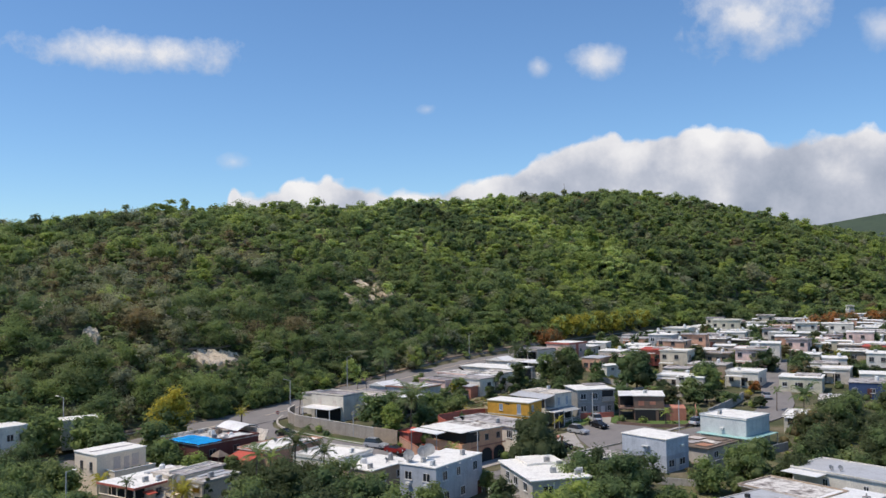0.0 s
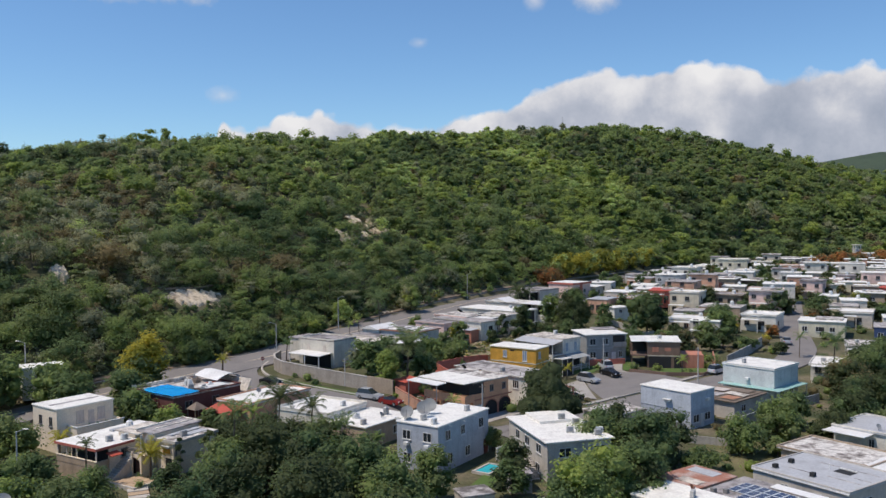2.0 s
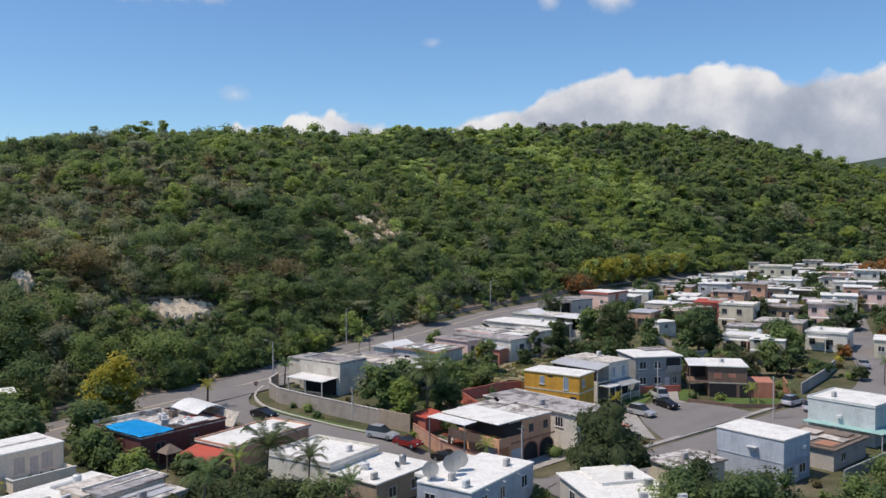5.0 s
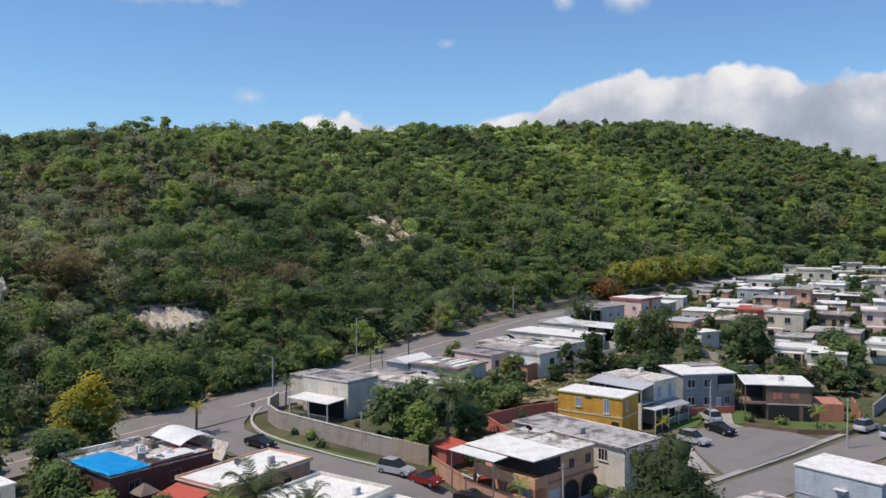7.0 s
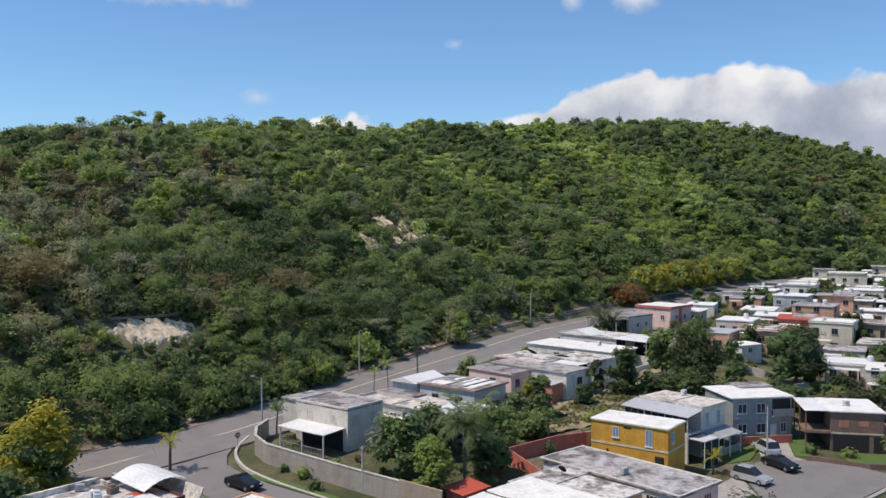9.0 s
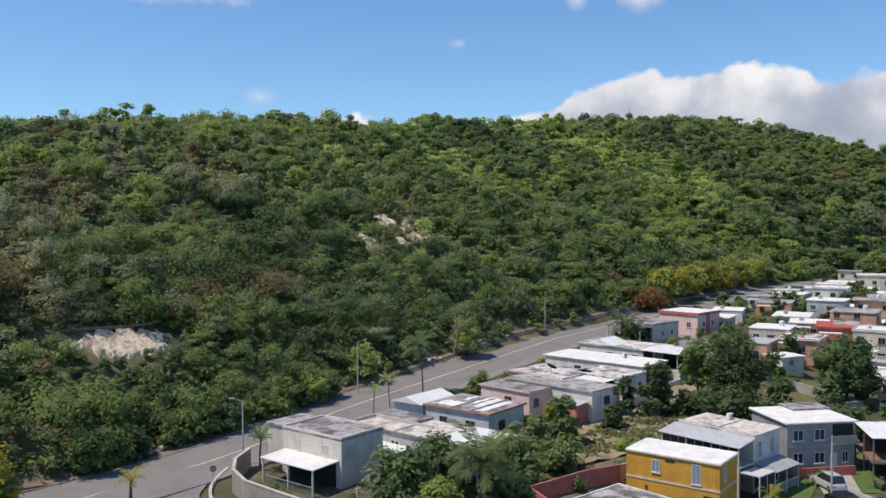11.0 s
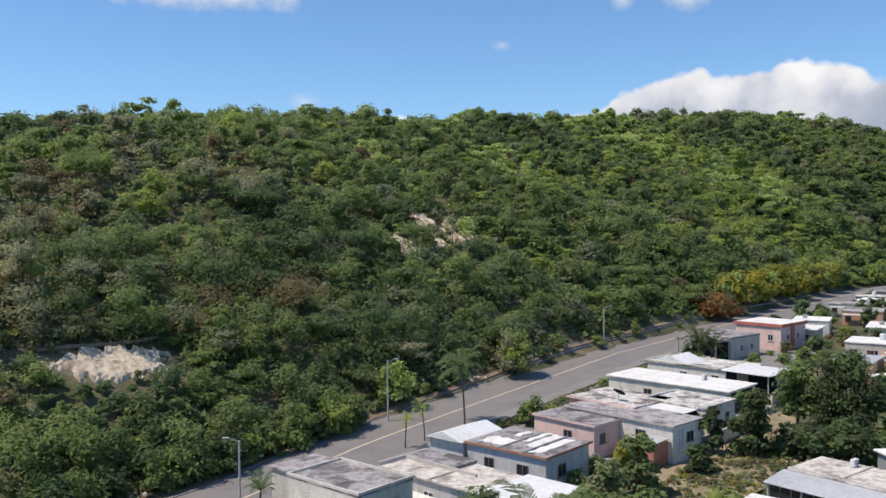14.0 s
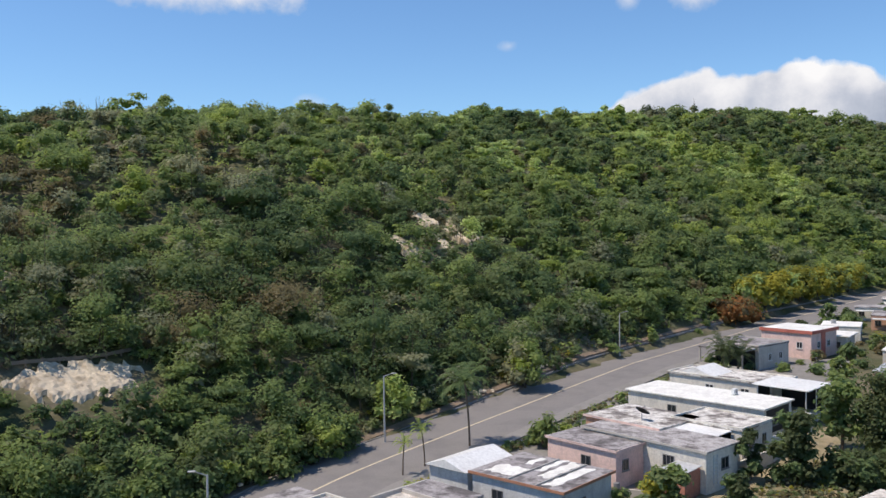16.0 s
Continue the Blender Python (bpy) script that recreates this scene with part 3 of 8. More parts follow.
def quads_mesh(name, q, materials, mat_index=None, cv=None, cf=None, core_index=None):
    """One mesh of loose quads and, where given, of the solids cv with faces cf."""
    n, c = q.shape[:2]
    co, vi, start = q.astype(np.float32).reshape(-1, 3), np.arange(c * n), np.arange(0, c * n, c)
    if cv is not None:
        k, nv = cv.shape[:2]
        tri = (cf[None] + c * n + nv * np.arange(k)[:, None, None]).reshape(-1)
        co, vi = np.concatenate([co, cv.astype(np.float32).reshape(-1, 3)]), np.concatenate([vi, tri])
        start = np.concatenate([start, c * n + np.arange(0, len(tri), 3)])
        if mat_index is not None:
            mat_index = np.concatenate([mat_index, core_index])
    me = bpy.data.meshes.new(name)
    me.vertices.add(len(co))
    me.vertices.foreach_set("co", np.ascontiguousarray(co, np.float32).ravel())
    me.loops.add(len(vi))
    me.loops.foreach_set("vertex_index", vi.astype(np.int32))
    me.polygons.add(len(start))
    me.polygons.foreach_set("loop_start", start.astype(np.int32))
    for m in materials:
        me.materials.append(m)
    if mat_index is not None:
        me.polygons.foreach_set("material_index", mat_index.astype(np.int32))
    if cv is not None:
        me.polygons.foreach_set("use_smooth", np.concatenate([np.zeros(n, bool), np.ones(len(start) - n, bool)]))
    me.update()
    me.validate()
    return me


SCARS = [  # bare rock on the slope: middle, direction along the slope, half length, half height
    (-55.0, 203.6, 58, 7.8, 3.3), (-29.2, 287.5, 60, 2.3, 4.6), (-20.4, 291.5, 58, 2.6, 4.6), (-28.8, 265.5, 58, 1.9, 3.8), (-24.4, 276.0, 58, 2.3, 4.4), (-21.6, 283.5, 58, 1.6, 3.4), (-78.0, 188.6, 56, 1.9, 2.2), (-70.0, 214.0, 56, 1.4, 1.4), (-92.0, 197.5, 56, 1.8, 1.6)]
PATCHES = [  # stretches of one colour on the hill: middle, radius, share, materials
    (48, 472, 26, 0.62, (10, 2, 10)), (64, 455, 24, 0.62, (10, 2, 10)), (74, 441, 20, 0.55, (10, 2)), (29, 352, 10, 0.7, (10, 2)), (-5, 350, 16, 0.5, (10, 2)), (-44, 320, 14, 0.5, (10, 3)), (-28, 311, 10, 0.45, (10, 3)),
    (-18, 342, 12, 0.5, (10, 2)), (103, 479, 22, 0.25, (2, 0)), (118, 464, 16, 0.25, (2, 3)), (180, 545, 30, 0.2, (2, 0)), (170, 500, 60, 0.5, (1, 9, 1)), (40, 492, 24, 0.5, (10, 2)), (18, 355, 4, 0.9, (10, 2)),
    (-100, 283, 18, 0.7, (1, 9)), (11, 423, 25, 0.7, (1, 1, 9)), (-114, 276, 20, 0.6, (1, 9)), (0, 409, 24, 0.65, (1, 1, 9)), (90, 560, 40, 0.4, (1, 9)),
    (-91, 232, 20, 0.7, (7, 4, 3)), (-84, 208, 16, 0.8, (7, 4, 3)), (-69, 200, 12, 0.65, (7, 4)), (-100, 210, 16, 0.6, (7, 3)), (-82, 190, 10, 0.6, (7, 3)), (-61, 217, 10, 0.4, (7, 3)), (-96, 282, 11, 0.5, (7, 4, 3)), (-73, 264, 14, 0.45, (7, 3)), (-63, 272, 10, 0.45, (7, 4)),
    (-80, 212, 3.5, 0.9, (8, 10)), (-30, 266, 3.5, 0.8, (10, 2)), (-17, 276, 4, 0.8, (10, 3)), (-42.6, 228.4, 3.2, 0.95, (4,)), (-45.2, 217.7, 3.0, 0.9, (4, 3)), (-16, 270, 3, 0.8, (4,)), (-24, 279, 11, 0.85, (4, 7, 7, 3, 10)), (-19, 274, 3.0, 0.9, (10,))]


def scar_uv(x, y, px, py, ang, hu, hv):
    c, s = math.cos(radians(ang)), math.sin(radians(ang))
    return ((x - px) * c + (y - py) * s) / hu, (-(x - px) * s + (y - py) * c) / hv


def woods():
    """The scrub wood that covers the hill: thousands of small crowns, round, tiered or slim."""
    rng = np.random.default_rng(11)
    cells = []
    for lo_x, hi_x, lo_y, hi_y, sp, near in ((-250, 120, 100, 460, 4.0, True), (-200, 520, 300, 860, 6.2, False), (-110, 40, 110, 330, 3.2, None), (-78, -42, 184, 222, 2.1, None)):
        gx, gy = np.meshgrid(np.arange(lo_x, hi_x, sp), np.arange(lo_y, hi_y, sp))
        x = gx.ravel() + rng.uniform(-0.48, 0.48, gx.size) * sp
        y = gy.ravel() + rng.uniform(-0.48, 0.48, gx.size) * sp
        df = hill_d(x, y)
        dc = polyline(x, y, CREST)[0]
        inner = (x < 120) & (y < 460) & (x > -250)
        ok = (df > np.where(y > 385, -40, 1.3)) & (np.abs(polyline(x, y, MAIN)[0]) > 8.5) & ((df > 1.3) | (polyline(x, y, MAIN)[0] > 0)) & (dc < 5) & (inner if near else ~inner) & (x > -0.60 * y - 14) & (x < 0.58 * y + 30)
        if near is None:
            ok = (df > 0.5) & (df < (44 if sp < 3 else 26)) & (x > -0.60 * y - 14)
        x, y, df, dc = x[ok], y[ok], df[ok], dc[ok]
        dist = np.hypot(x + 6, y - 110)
        cells.append((x, y, df, dc, dist, np.full(len(x), (0.42 if sp < 3 else 0.62) if near is None else 1.0)))
    x, y, df, dc, dist, small = [np.concatenate(c) for c in zip(*cells)]
    # bare places: the cut bank and the outcrop
    bare, front = np.zeros(len(x), bool), np.zeros(len(x), bool)
    for px, py, ang, hu, hv in SCARS:
        u, v = scar_uv(x, y, px, py, ang, hu, hv)
        inside = u ** 2 + v ** 2 < 1.0
        bare |= inside & (rng.random(len(x)) < (0.97 if hu > 5 else 0.9))
        front |= (np.abs(u) < 1.1) & (v < 0.4) & (v > (-2.1 if hu > 5 else -3.4))
        front |= (u > -1.9) & (u < -0.8) & (np.abs(v) < 1.3)
    keep = ~bare & (rng.random(len(x)) > 0.06)
    x, y, df, dc, dist, small, front = x[keep], y[keep], df[keep], dc[keep], dist[keep], small[keep], front[keep]
    n = len(x)
    z = ground_z(x, y)
    patch = lumps(x, y, 48, 5) + 0.75 * lumps(x, y, 19, 2) + rng.normal(size=n) * 0.55
    kind = np.select([patch > 0.85, patch > 0.2, patch < -0.45], [2, 0, 1], 0)
    kind = np.where(rng.random(n) < 0.20, 3, kind)
    kind = np.where(rng.random(n) < 0.05, 7, kind)
    kind = np.where(rng.random(n) < 0.018, 4, kind)
    # Farther crowns switch to lighter greens: haze and sun painted into leaf colour.
    haze_pick = smooth(150, 330, dist) * rng.random(n) * (1 - 0.55 * smooth(40, 150, x))
    kind = np.where(haze_pick > 0.84, 10, np.where(haze_pick > 0.56, 2, np.where((haze_pick > 0.25) & (kind == 1), 0, kind)))
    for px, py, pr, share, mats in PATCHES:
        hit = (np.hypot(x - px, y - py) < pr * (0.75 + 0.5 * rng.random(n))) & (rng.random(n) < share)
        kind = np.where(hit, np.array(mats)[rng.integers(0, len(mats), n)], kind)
    grow = smooth(0, 8, df)
    r = (1.45 + 1.25 * rng.random(n) ** 1.5) * (0.9 + 0.1 * grow) * np.where(dist > 330, 1.35, 1.0)
    r *= np.where(rng.random(n) < 0.10, 1.5, 1.0) * np.where(rng.random(n) < 0.3, 0.72, 1.0) * small
    r *= np.where(front, 0.45, 1.0)   # low bushes below the rock scars
    r *= np.where(dc > -16, 0.95, 1.0)
    r *= 1 + 0.32 * (1 - smooth(30, 70, df)) * (small > 0.9)
    tiered = rng.random(n) < np.where((kind == 2) | (kind == 10), 0.5, 0.16)
    slim = ~tiered & (rng.random(n) < 0.22) & (dc < -10)
    hgt = r * (1.15 + 0.9 * rng.random(n)) * np.where(slim, 1.45, 1.0) + np.where(dc > -9, 0.5 * rng.random(n) ** 2, 0)
    hgt *= np.where(dc > -10, 0.72, 1.0)
    quota = np.clip(15500 / np.maximum(dist, 70), 34, 165) * (r / 2.0) ** 1.3
    quota = (np.clip(quota, 26, 330) * 3.3).astype(int)
    size = np.clip(dist * 0.0030, 0.34, 1.3)
    cen, rad, cnt, szs, tree, low = [], [], [], [], [], []
    blobs = 6
    for k in range(blobs):
        ang, off = rng.random(n) * 6.283, r * (0.0 if k == 0 else 0.85) * (0.5 + 0.7 * rng.random(n)) * np.where(slim, 0.55, 1.0)
        up = np.where(tiered, 0.35 + 0.6 * rng.random(n), 0.80 if k == 0 else 0.12 + 0.62 * rng.random(n))
        cen.append(np.stack([x + off * np.cos(ang), y + off * np.sin(ang), z + hgt * up], 1))
        rad.append(r * (0.74 if k == 0 else 0.44 + 0.30 * rng.random(n)) * np.where(slim, 0.72, 1.0))
        cnt.append((quota * (0.30 if k == 0 else 0.16)).astype(int) + 1)
        szs.append(size)
        low.append(np.where(tiered, 0.30, 0.80))
        tree.append(np.arange(n))
    cen, rad, cnt, szs, tree, low = [np.concatenate(v) for v in (cen, rad, cnt, szs, tree, low)]
    q, idx = leaf_quads(cen, rad, cnt, szs, rng, low, three=True)
    core = np.arange(len(cen)) < n
    cv, cf = core_blobs(cen[core] - np.array([0, 0, 0.35]), rad[core] * 0.52, rng, 0.75)
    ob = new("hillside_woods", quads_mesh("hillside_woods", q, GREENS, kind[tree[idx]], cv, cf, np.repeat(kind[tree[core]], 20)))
    tagged(ob, "dense green dry-forest scrub of small crowns covering the hill", "woods", kind="stuff")
    # the low growth that closes the ground between the crowns
    gx, gy = np.meshgrid(np.arange(-190, 300, 3.4), np.arange(130, 640, 3.4))
    ux, uy = gx.ravel() + rng.uniform(-1.6, 1.6, gx.size), gy.ravel() + rng.uniform(-1.6, 1.6, gx.size)
    ok = (hill_d(ux, uy) > 2.5) & (polyline(ux, uy, CREST)[0] < 2) & (ux > -0.60 * uy - 8) & (ux < 0.52 * uy)
    for px, py, ang, hu, hv in SCARS:
        su, sv = scar_uv(ux, uy, px, py, ang, hu, hv)
        ok &= (su ** 2 + sv ** 2 > 1.3) & ~((np.abs(su) < 1.15) & (sv < 0.4) & (sv > (-2.1 if hu > 5 else -3.0)))
    ux, uy = ux[ok], uy[ok]
    m = len(ux)
    ur = 0.9 + 0.9 * rng.random(m)
    uq, ui = leaf_quads(np.stack([ux, uy, ground_z(ux, uy) + 0.75], 1), ur * 1.4, np.full(m, 18), np.clip(np.hypot(ux + 6, uy - 110) * 0.0042, 0.6, 1.5), rng, 0.35, three=True)
    # light leaf greens lift the shaded gaps, in place of haze
    uk = np.array([0, 2, 3, 7, 0])[rng.integers(0, 5, m)]
    ob = new("undergrowth", quads_mesh("undergrowth", uq, GREENS, uk[ui]))
    tagged(ob, "low pale green undergrowth between the hillside crowns", "undergrowth", kind="stuff")
    # bare grey twigs and stems that stand out of the canopy, most of them in the dry stretches and along the crest
    pick = rng.random(n) < np.where((kind == 7) | (kind == 4), 0.75, np.where(dc > -7, 0.35, 0.07))
    base_p = np.repeat(np.stack([x[pick], y[pick], z[pick]], 1), 3, 0)
    th = np.repeat(hgt[pick], 3)
    m = len(th)
    foot = base_p + rng.normal(size=(m, 3)) * np.array([0.3, 0.3, 0])
    tip = foot + np.stack([rng.normal(size=m) * 0.7, rng.normal(size=m) * 0.7, th * (0.9 + 0.6 * rng.random(m)) + 0.5], 1)
    w = np.stack([np.full(m, 0.07), np.full(m, -0.03), np.zeros(m)], 1)
    stems = np.stack([foot - w, foot + w, tip + w * 0.4, tip - w * 0.4], 1)
    w2 = w[:, [1, 0, 2]] * np.array([-1, 1, 1])
    stems2 = np.stack([foot - w2, foot + w2, tip + w2 * 0.4, tip - w2 * 0.4], 1)
    ob = new("bare_stems", quads_mesh("bare_stems", np.concatenate([stems, stems2]), [BARK]))
    tagged(ob, "thin grey bare stems standing among the crowns", "stems", kind="stuff")


woods()


def tree(x, y, h, r, mats, label, leaves=900, size=0.42, squat=0.8, trunk_h=None, dz=0.0, category="tree", name="tree", seed=0, core=0.6):
    """A tapered trunk with limbs and a crown of leaf clumps gathered in uneven bunches."""
    rng = np.random.default_rng(int(abs(x * 31 + y * 17)) + seed)
    z = gz(x, y) + dz
    t = base(name, x, y, z - 0.1, 0, label, category)
    th = trunk_h if trunk_h is not None else h * 0.4
    bm = tube((0, 0, 0), (0.1, 0.05, th), 0.05 * r + 0.06, 0.035 * r + 0.04, 8)
    nb = max(9, int(7 * r))
    lo = min(th * 0.55, h * 0.25)
    cen = []
    for i in range(nb):
        a = 2.4 * i + rng.random()
        u = (i + 0.5) / nb
        wide = math.sin(math.pi * min(0.12 + 0.80 * u, 1) ** 0.8) ** 0.6
        rr = r * 0.80 * wide * rng.random() ** 0.36
        cen.append((rr * math.cos(a), rr * math.sin(a), lo + (h - r * 0.35 - lo) * (u ** 0.9) + rng.normal() * 0.12 * r))
        if i % 2 == 0:
            add_tube(bm, (0.1, 0.05, th * (0.75 + 0.2 * rng.random())), cen[-1], 0.02 * r + 0.03, 0.02, 5)
    part("trunk", bm, BARK, t)
    cen = np.array(cen)
    rad = r * (0.32 + 0.18 * rng.random(nb))
    q, idx = leaf_quads(cen, rad, np.maximum((1.35 * leaves * rad / rad.sum()).astype(int), 6), size * 1.15, rng, 0.9)
    pick = rng.integers(0, len(mats), nb)
    cv, cf = core_blobs(cen, rad * core, rng, 0.9)
    ob = new("crown", quads_mesh("crown", q, [GREENS[k] for k in mats], pick[idx], cv, cf, np.repeat(pick, 20)))
    ob.parent = t
    return t


def palm(x, y, h, r, label, fronds=15, lean=(0.3, 0.1), mats=0, dz=0.0, thick=0.11):
    rng = np.random.default_rng(int(abs(x * 13 + y * 7)))
    z = gz(x, y) + dz
    t = base("palm_tree", x, y, z - 0.1, 0, label, "palm tree")
    bm = bmesh.new()
    prev = Vector((0, 0, 0))
    for i in range(1, 8):
        u = i / 7
        p = Vector((lean[0] * u * u, lean[1] * u * u, h * u))
        add_tube(bm, prev, p, thick * (1.25 - 0.4 * (i - 1) / 7), thick * (1.2 - 0.4 * u), 8)
        prev = p
    part("trunk", bm, BARK, t)
    for i in range(fronds):
        a = 6.283 * i / fronds + rng.random() * 0.4
        rise = 1.6 - 1.85 * ((i * 7) % fronds) / fronds + rng.uniform(-0.1, 0.1)
        ln = r * rng.uniform(0.85, 1.1)
        pts = []
        for k in range(10):
            u = k / 9
            d = ln * u * (1 - 0.18 * u)
            pts.append(Vector((prev.x + d * math.cos(a), prev.y + d * math.sin(a), prev.z + ln * (rise * u - (0.36 + 0.30 * max(rise, 0)) * u ** 2.6))))
        q = []
        side = Vector((-math.sin(a), math.cos(a), 0))
        for k in range(1, 10):
            for s in (-1, 1):
                for half in (0.0, 0.33, 0.66):
                    p0 = pts[k - 1].lerp(pts[k], half)
                    p1 = pts[k - 1].lerp(pts[k], min(half + 0.27, 1))
                    wl = ln * rng.uniform(0.19, 0.26) * math.sin(0.35 + 2.5 * k / 10)
                    out = side * s * wl * 0.8 + (pts[k] - pts[k - 1]).normalized() * wl * 0.7 - Vector((0, 0, wl * rng.uniform(0.15, 0.55)))
                    q.append([p0, p1, p1 + out * 0.98, (p0 * 0.5 + p1 * 0.5) + out * 1.08])
        ob = new("frond", quads_mesh("frond", np.array([[list(v) for v in c] for c in q]), [GREENS[mats]]))
        ob.parent = t
    return t

# ---- clouds: glowing backdrops far behind the hill ----
def cloud_card(name, bearing, elev, w_deg, h_deg, label, bank=False, seed=0.0, soft=0.35, dens=1.0, dist=4300):
    """A far upright sheet whose cover comes from noise. bearing, elev: degrees of its middle."""
    W, H = 2 * dist * math.tan(radians(w_deg / 2)), 2 * dist * math.tan(radians(h_deg / 2))
    b, e = radians(bearing), radians(elev)
    c = Vector((math.sin(b) * math.cos(e), math.cos(b) * math.cos(e), math.sin(e))) * dist + Vector((0, 0, 32))
    me = mesh_from(name, [(-W / 2, 0, -H / 2), (W / 2, 0, -H / 2), (W / 2, 0, H / 2), (-W / 2, 0, H / 2)], [(0, 1, 2, 3)])
    ob = tagged(new(name, me), label, "cloud", kind="structure")
    ob.matrix_world = Matrix.Translation(c) @ pose(0, 0, 0, math.degrees(e), 0, -bearing)
    ob.visible_shadow = False
    m = bpy.data.materials.new(name)
    me.materials.append(m)
    n, l = nodes_of(m)
    n.remove(n["Principled BSDF"])
    tc = n.new("ShaderNodeTexCoord")
    sx = n.new("ShaderNodeSeparateXYZ")
    l.new(tc.outputs["Generated"], sx.inputs[0])

    def math_(op, a, bb=None, clamp=False):
        k = n.new("ShaderNodeMath")
        k.operation, k.use_clamp = op, clamp
        for s, v in zip(k.inputs, (a, bb)):
            if v is None:
                continue
            if isinstance(v, (int, float)):
                s.default_value = v
            else:
                l.new(v, s)
        return k.outputs[0]
    mp = n.new("ShaderNodeMapping")
    mp.inputs["Scale"].default_value = (W / 1000, 1, H / 1000)
    mp.inputs["Location"].default_value = (seed, seed * 1.3, seed * 0.7)
    l.new(tc.outputs["Generated"], mp.inputs["Vector"])
    u, v = sx.outputs[0], sx.outputs[2]
    if bank:
        prof = ramp(n, [(p, (q, q, q)) for p, q in bank])
        l.new(u, prof.inputs[0])
        vor = n.new("ShaderNodeTexVoronoi")
        vor.feature = "SMOOTH_F1"
        vor.inputs["Scale"].default_value, vor.inputs["Smoothness"].default_value = 4.6, 0.5
        l.new(mp.outputs[0], vor.inputs["Vector"])
        big = noise_tex(n, l, 2.6, 8, 0.60, mp.outputs[0])
        fine = noise_tex(n, l, 10.0, 6, 0.62, mp.outputs[0])
        vor2 = n.new("ShaderNodeTexVoronoi")
        vor2.feature = "SMOOTH_F1"
        vor2.inputs["Scale"].default_value, vor2.inputs["Smoothness"].default_value = 13.0, 0.4
        l.new(mp.outputs[0], vor2.inputs["Vector"])
        lump = math_("ADD", math_("MULTIPLY", math_("SUBTRACT", 0.42, vor.outputs["Distance"]), 0.05), math_("ADD", math_("MULTIPLY", math_("SUBTRACT", 0.40, vor2.outputs["Distance"]), 0.045), math_("MULTIPLY", math_("SUBTRACT", big.outputs[0], 0.5), 0.045)))
        edge = math_("ADD", math_("SUBTRACT", prof.outputs[0], v), math_("ADD", lump, math_("MULTIPLY", math_("SUBTRACT", fine.outputs[0], 0.5), 0.06)))
        a = math_("MULTIPLY", edge, 1 / (0.055 * soft / 0.35), True)
        fade_l = math_("MULTIPLY", u, 14.0, True)
        alpha = math_("MULTIPLY", a, fade_l)
        # sunlit puffed tops and greyer shaded underside, both painted into the glow
        body = math_("ADD", math_("MULTIPLY", math_("SUBTRACT", prof.outputs[0], v), 1.35), math_("MULTIPLY", math_("SUBTRACT", 0.52, big.outputs[0]), 1.5))
        body = math_("ADD", body, math_("MULTIPLY", math_("SUBTRACT", vor.outputs["Distance"], 0.3), 0.5))
        col = ramp(n, [(0.0, (0.90, 0.90, 0.92)), (0.22, (0.76, 0.77, 0.82)), (0.5, (0.50, 0.54, 0.64)), (1.0, (0.25, 0.31, 0.42))])
        l.new(math_("ADD", body, 0.02, True), col.inputs[0])
    else:
        dx = math_("MULTIPLY", math_("SUBTRACT", u, 0.5), 2.0)
        dy = math_("MULTIPLY", math_("SUBTRACT", v, 0.5), 2.0)
        rr = math_("SQRT", math_("ADD", math_("MULTIPLY", dx, dx), math_("MULTIPLY", dy, dy)))
        big = noise_tex(n, l, 5.5, 8, 0.62, mp.outputs[0])
        e0 = math_("ADD", math_("SUBTRACT", 0.58, rr), math_("MULTIPLY", math_("SUBTRACT", big.outputs[0], 0.5), 1.15))
        edge_fade = math_("MULTIPLY", math_("SUBTRACT", 1.0, rr), 4.0, True)
        alpha = math_("MULTIPLY", math_("MULTIPLY", math_("MULTIPLY", e0, 1 / soft, True), dens), edge_fade)
        # lower part coloured bluer and darker to imitate the shaded side
        col = ramp(n, [(0.15, (0.50, 0.57, 0.70)), (0.6, (0.78, 0.80, 0.86))])
        l.new(math_("ADD", math_("MULTIPLY", v, 0.6), math_("MULTIPLY", e0, 0.6)), col.inputs[0])
    em, tr, ms = n.new("ShaderNodeEmission"), n.new("ShaderNodeBsdfTransparent"), n.new("ShaderNodeMixShader")
    l.new(col.outputs[0], em.inputs[0])
    l.new(alpha, ms.inputs[0])
    l.new(tr.outputs[0], ms.inputs[1])
    l.new(em.outputs[0], ms.inputs[2])
    l.new(ms.outputs[0], n["Material Output"].inputs[0])


cloud_card("cloud_bank", 10.0, 5.5, 56.0, 13.0, "long bank of white cumulus cloud with a grey base", seed=2.0, soft=0.2,
           bank=[(0.0, 0.40), (0.070, 0.52), (0.08, 0.635), (0.092, 0.592), (0.109, 0.567), (0.141, 0.611), (0.157, 0.651), (0.172, 0.63), (0.198, 0.656), (0.218, 0.623), (0.249, 0.587), (0.276, 0.565), (0.308, 0.56), (0.341, 0.581),
                 (0.376, 0.596), (0.387, 0.632), (0.408, 0.648), (0.436, 0.712), (0.467, 0.775), (0.489, 0.813), (0.516, 0.816), (0.533, 0.781), (0.557, 0.796), (0.584, 0.812), (0.604, 0.833), (0.627, 0.803), (0.651, 0.814), (0.669, 0.771), (0.685, 0.741), (0.711, 0.765), (0.755, 0.78), (1.0, 0.76)])
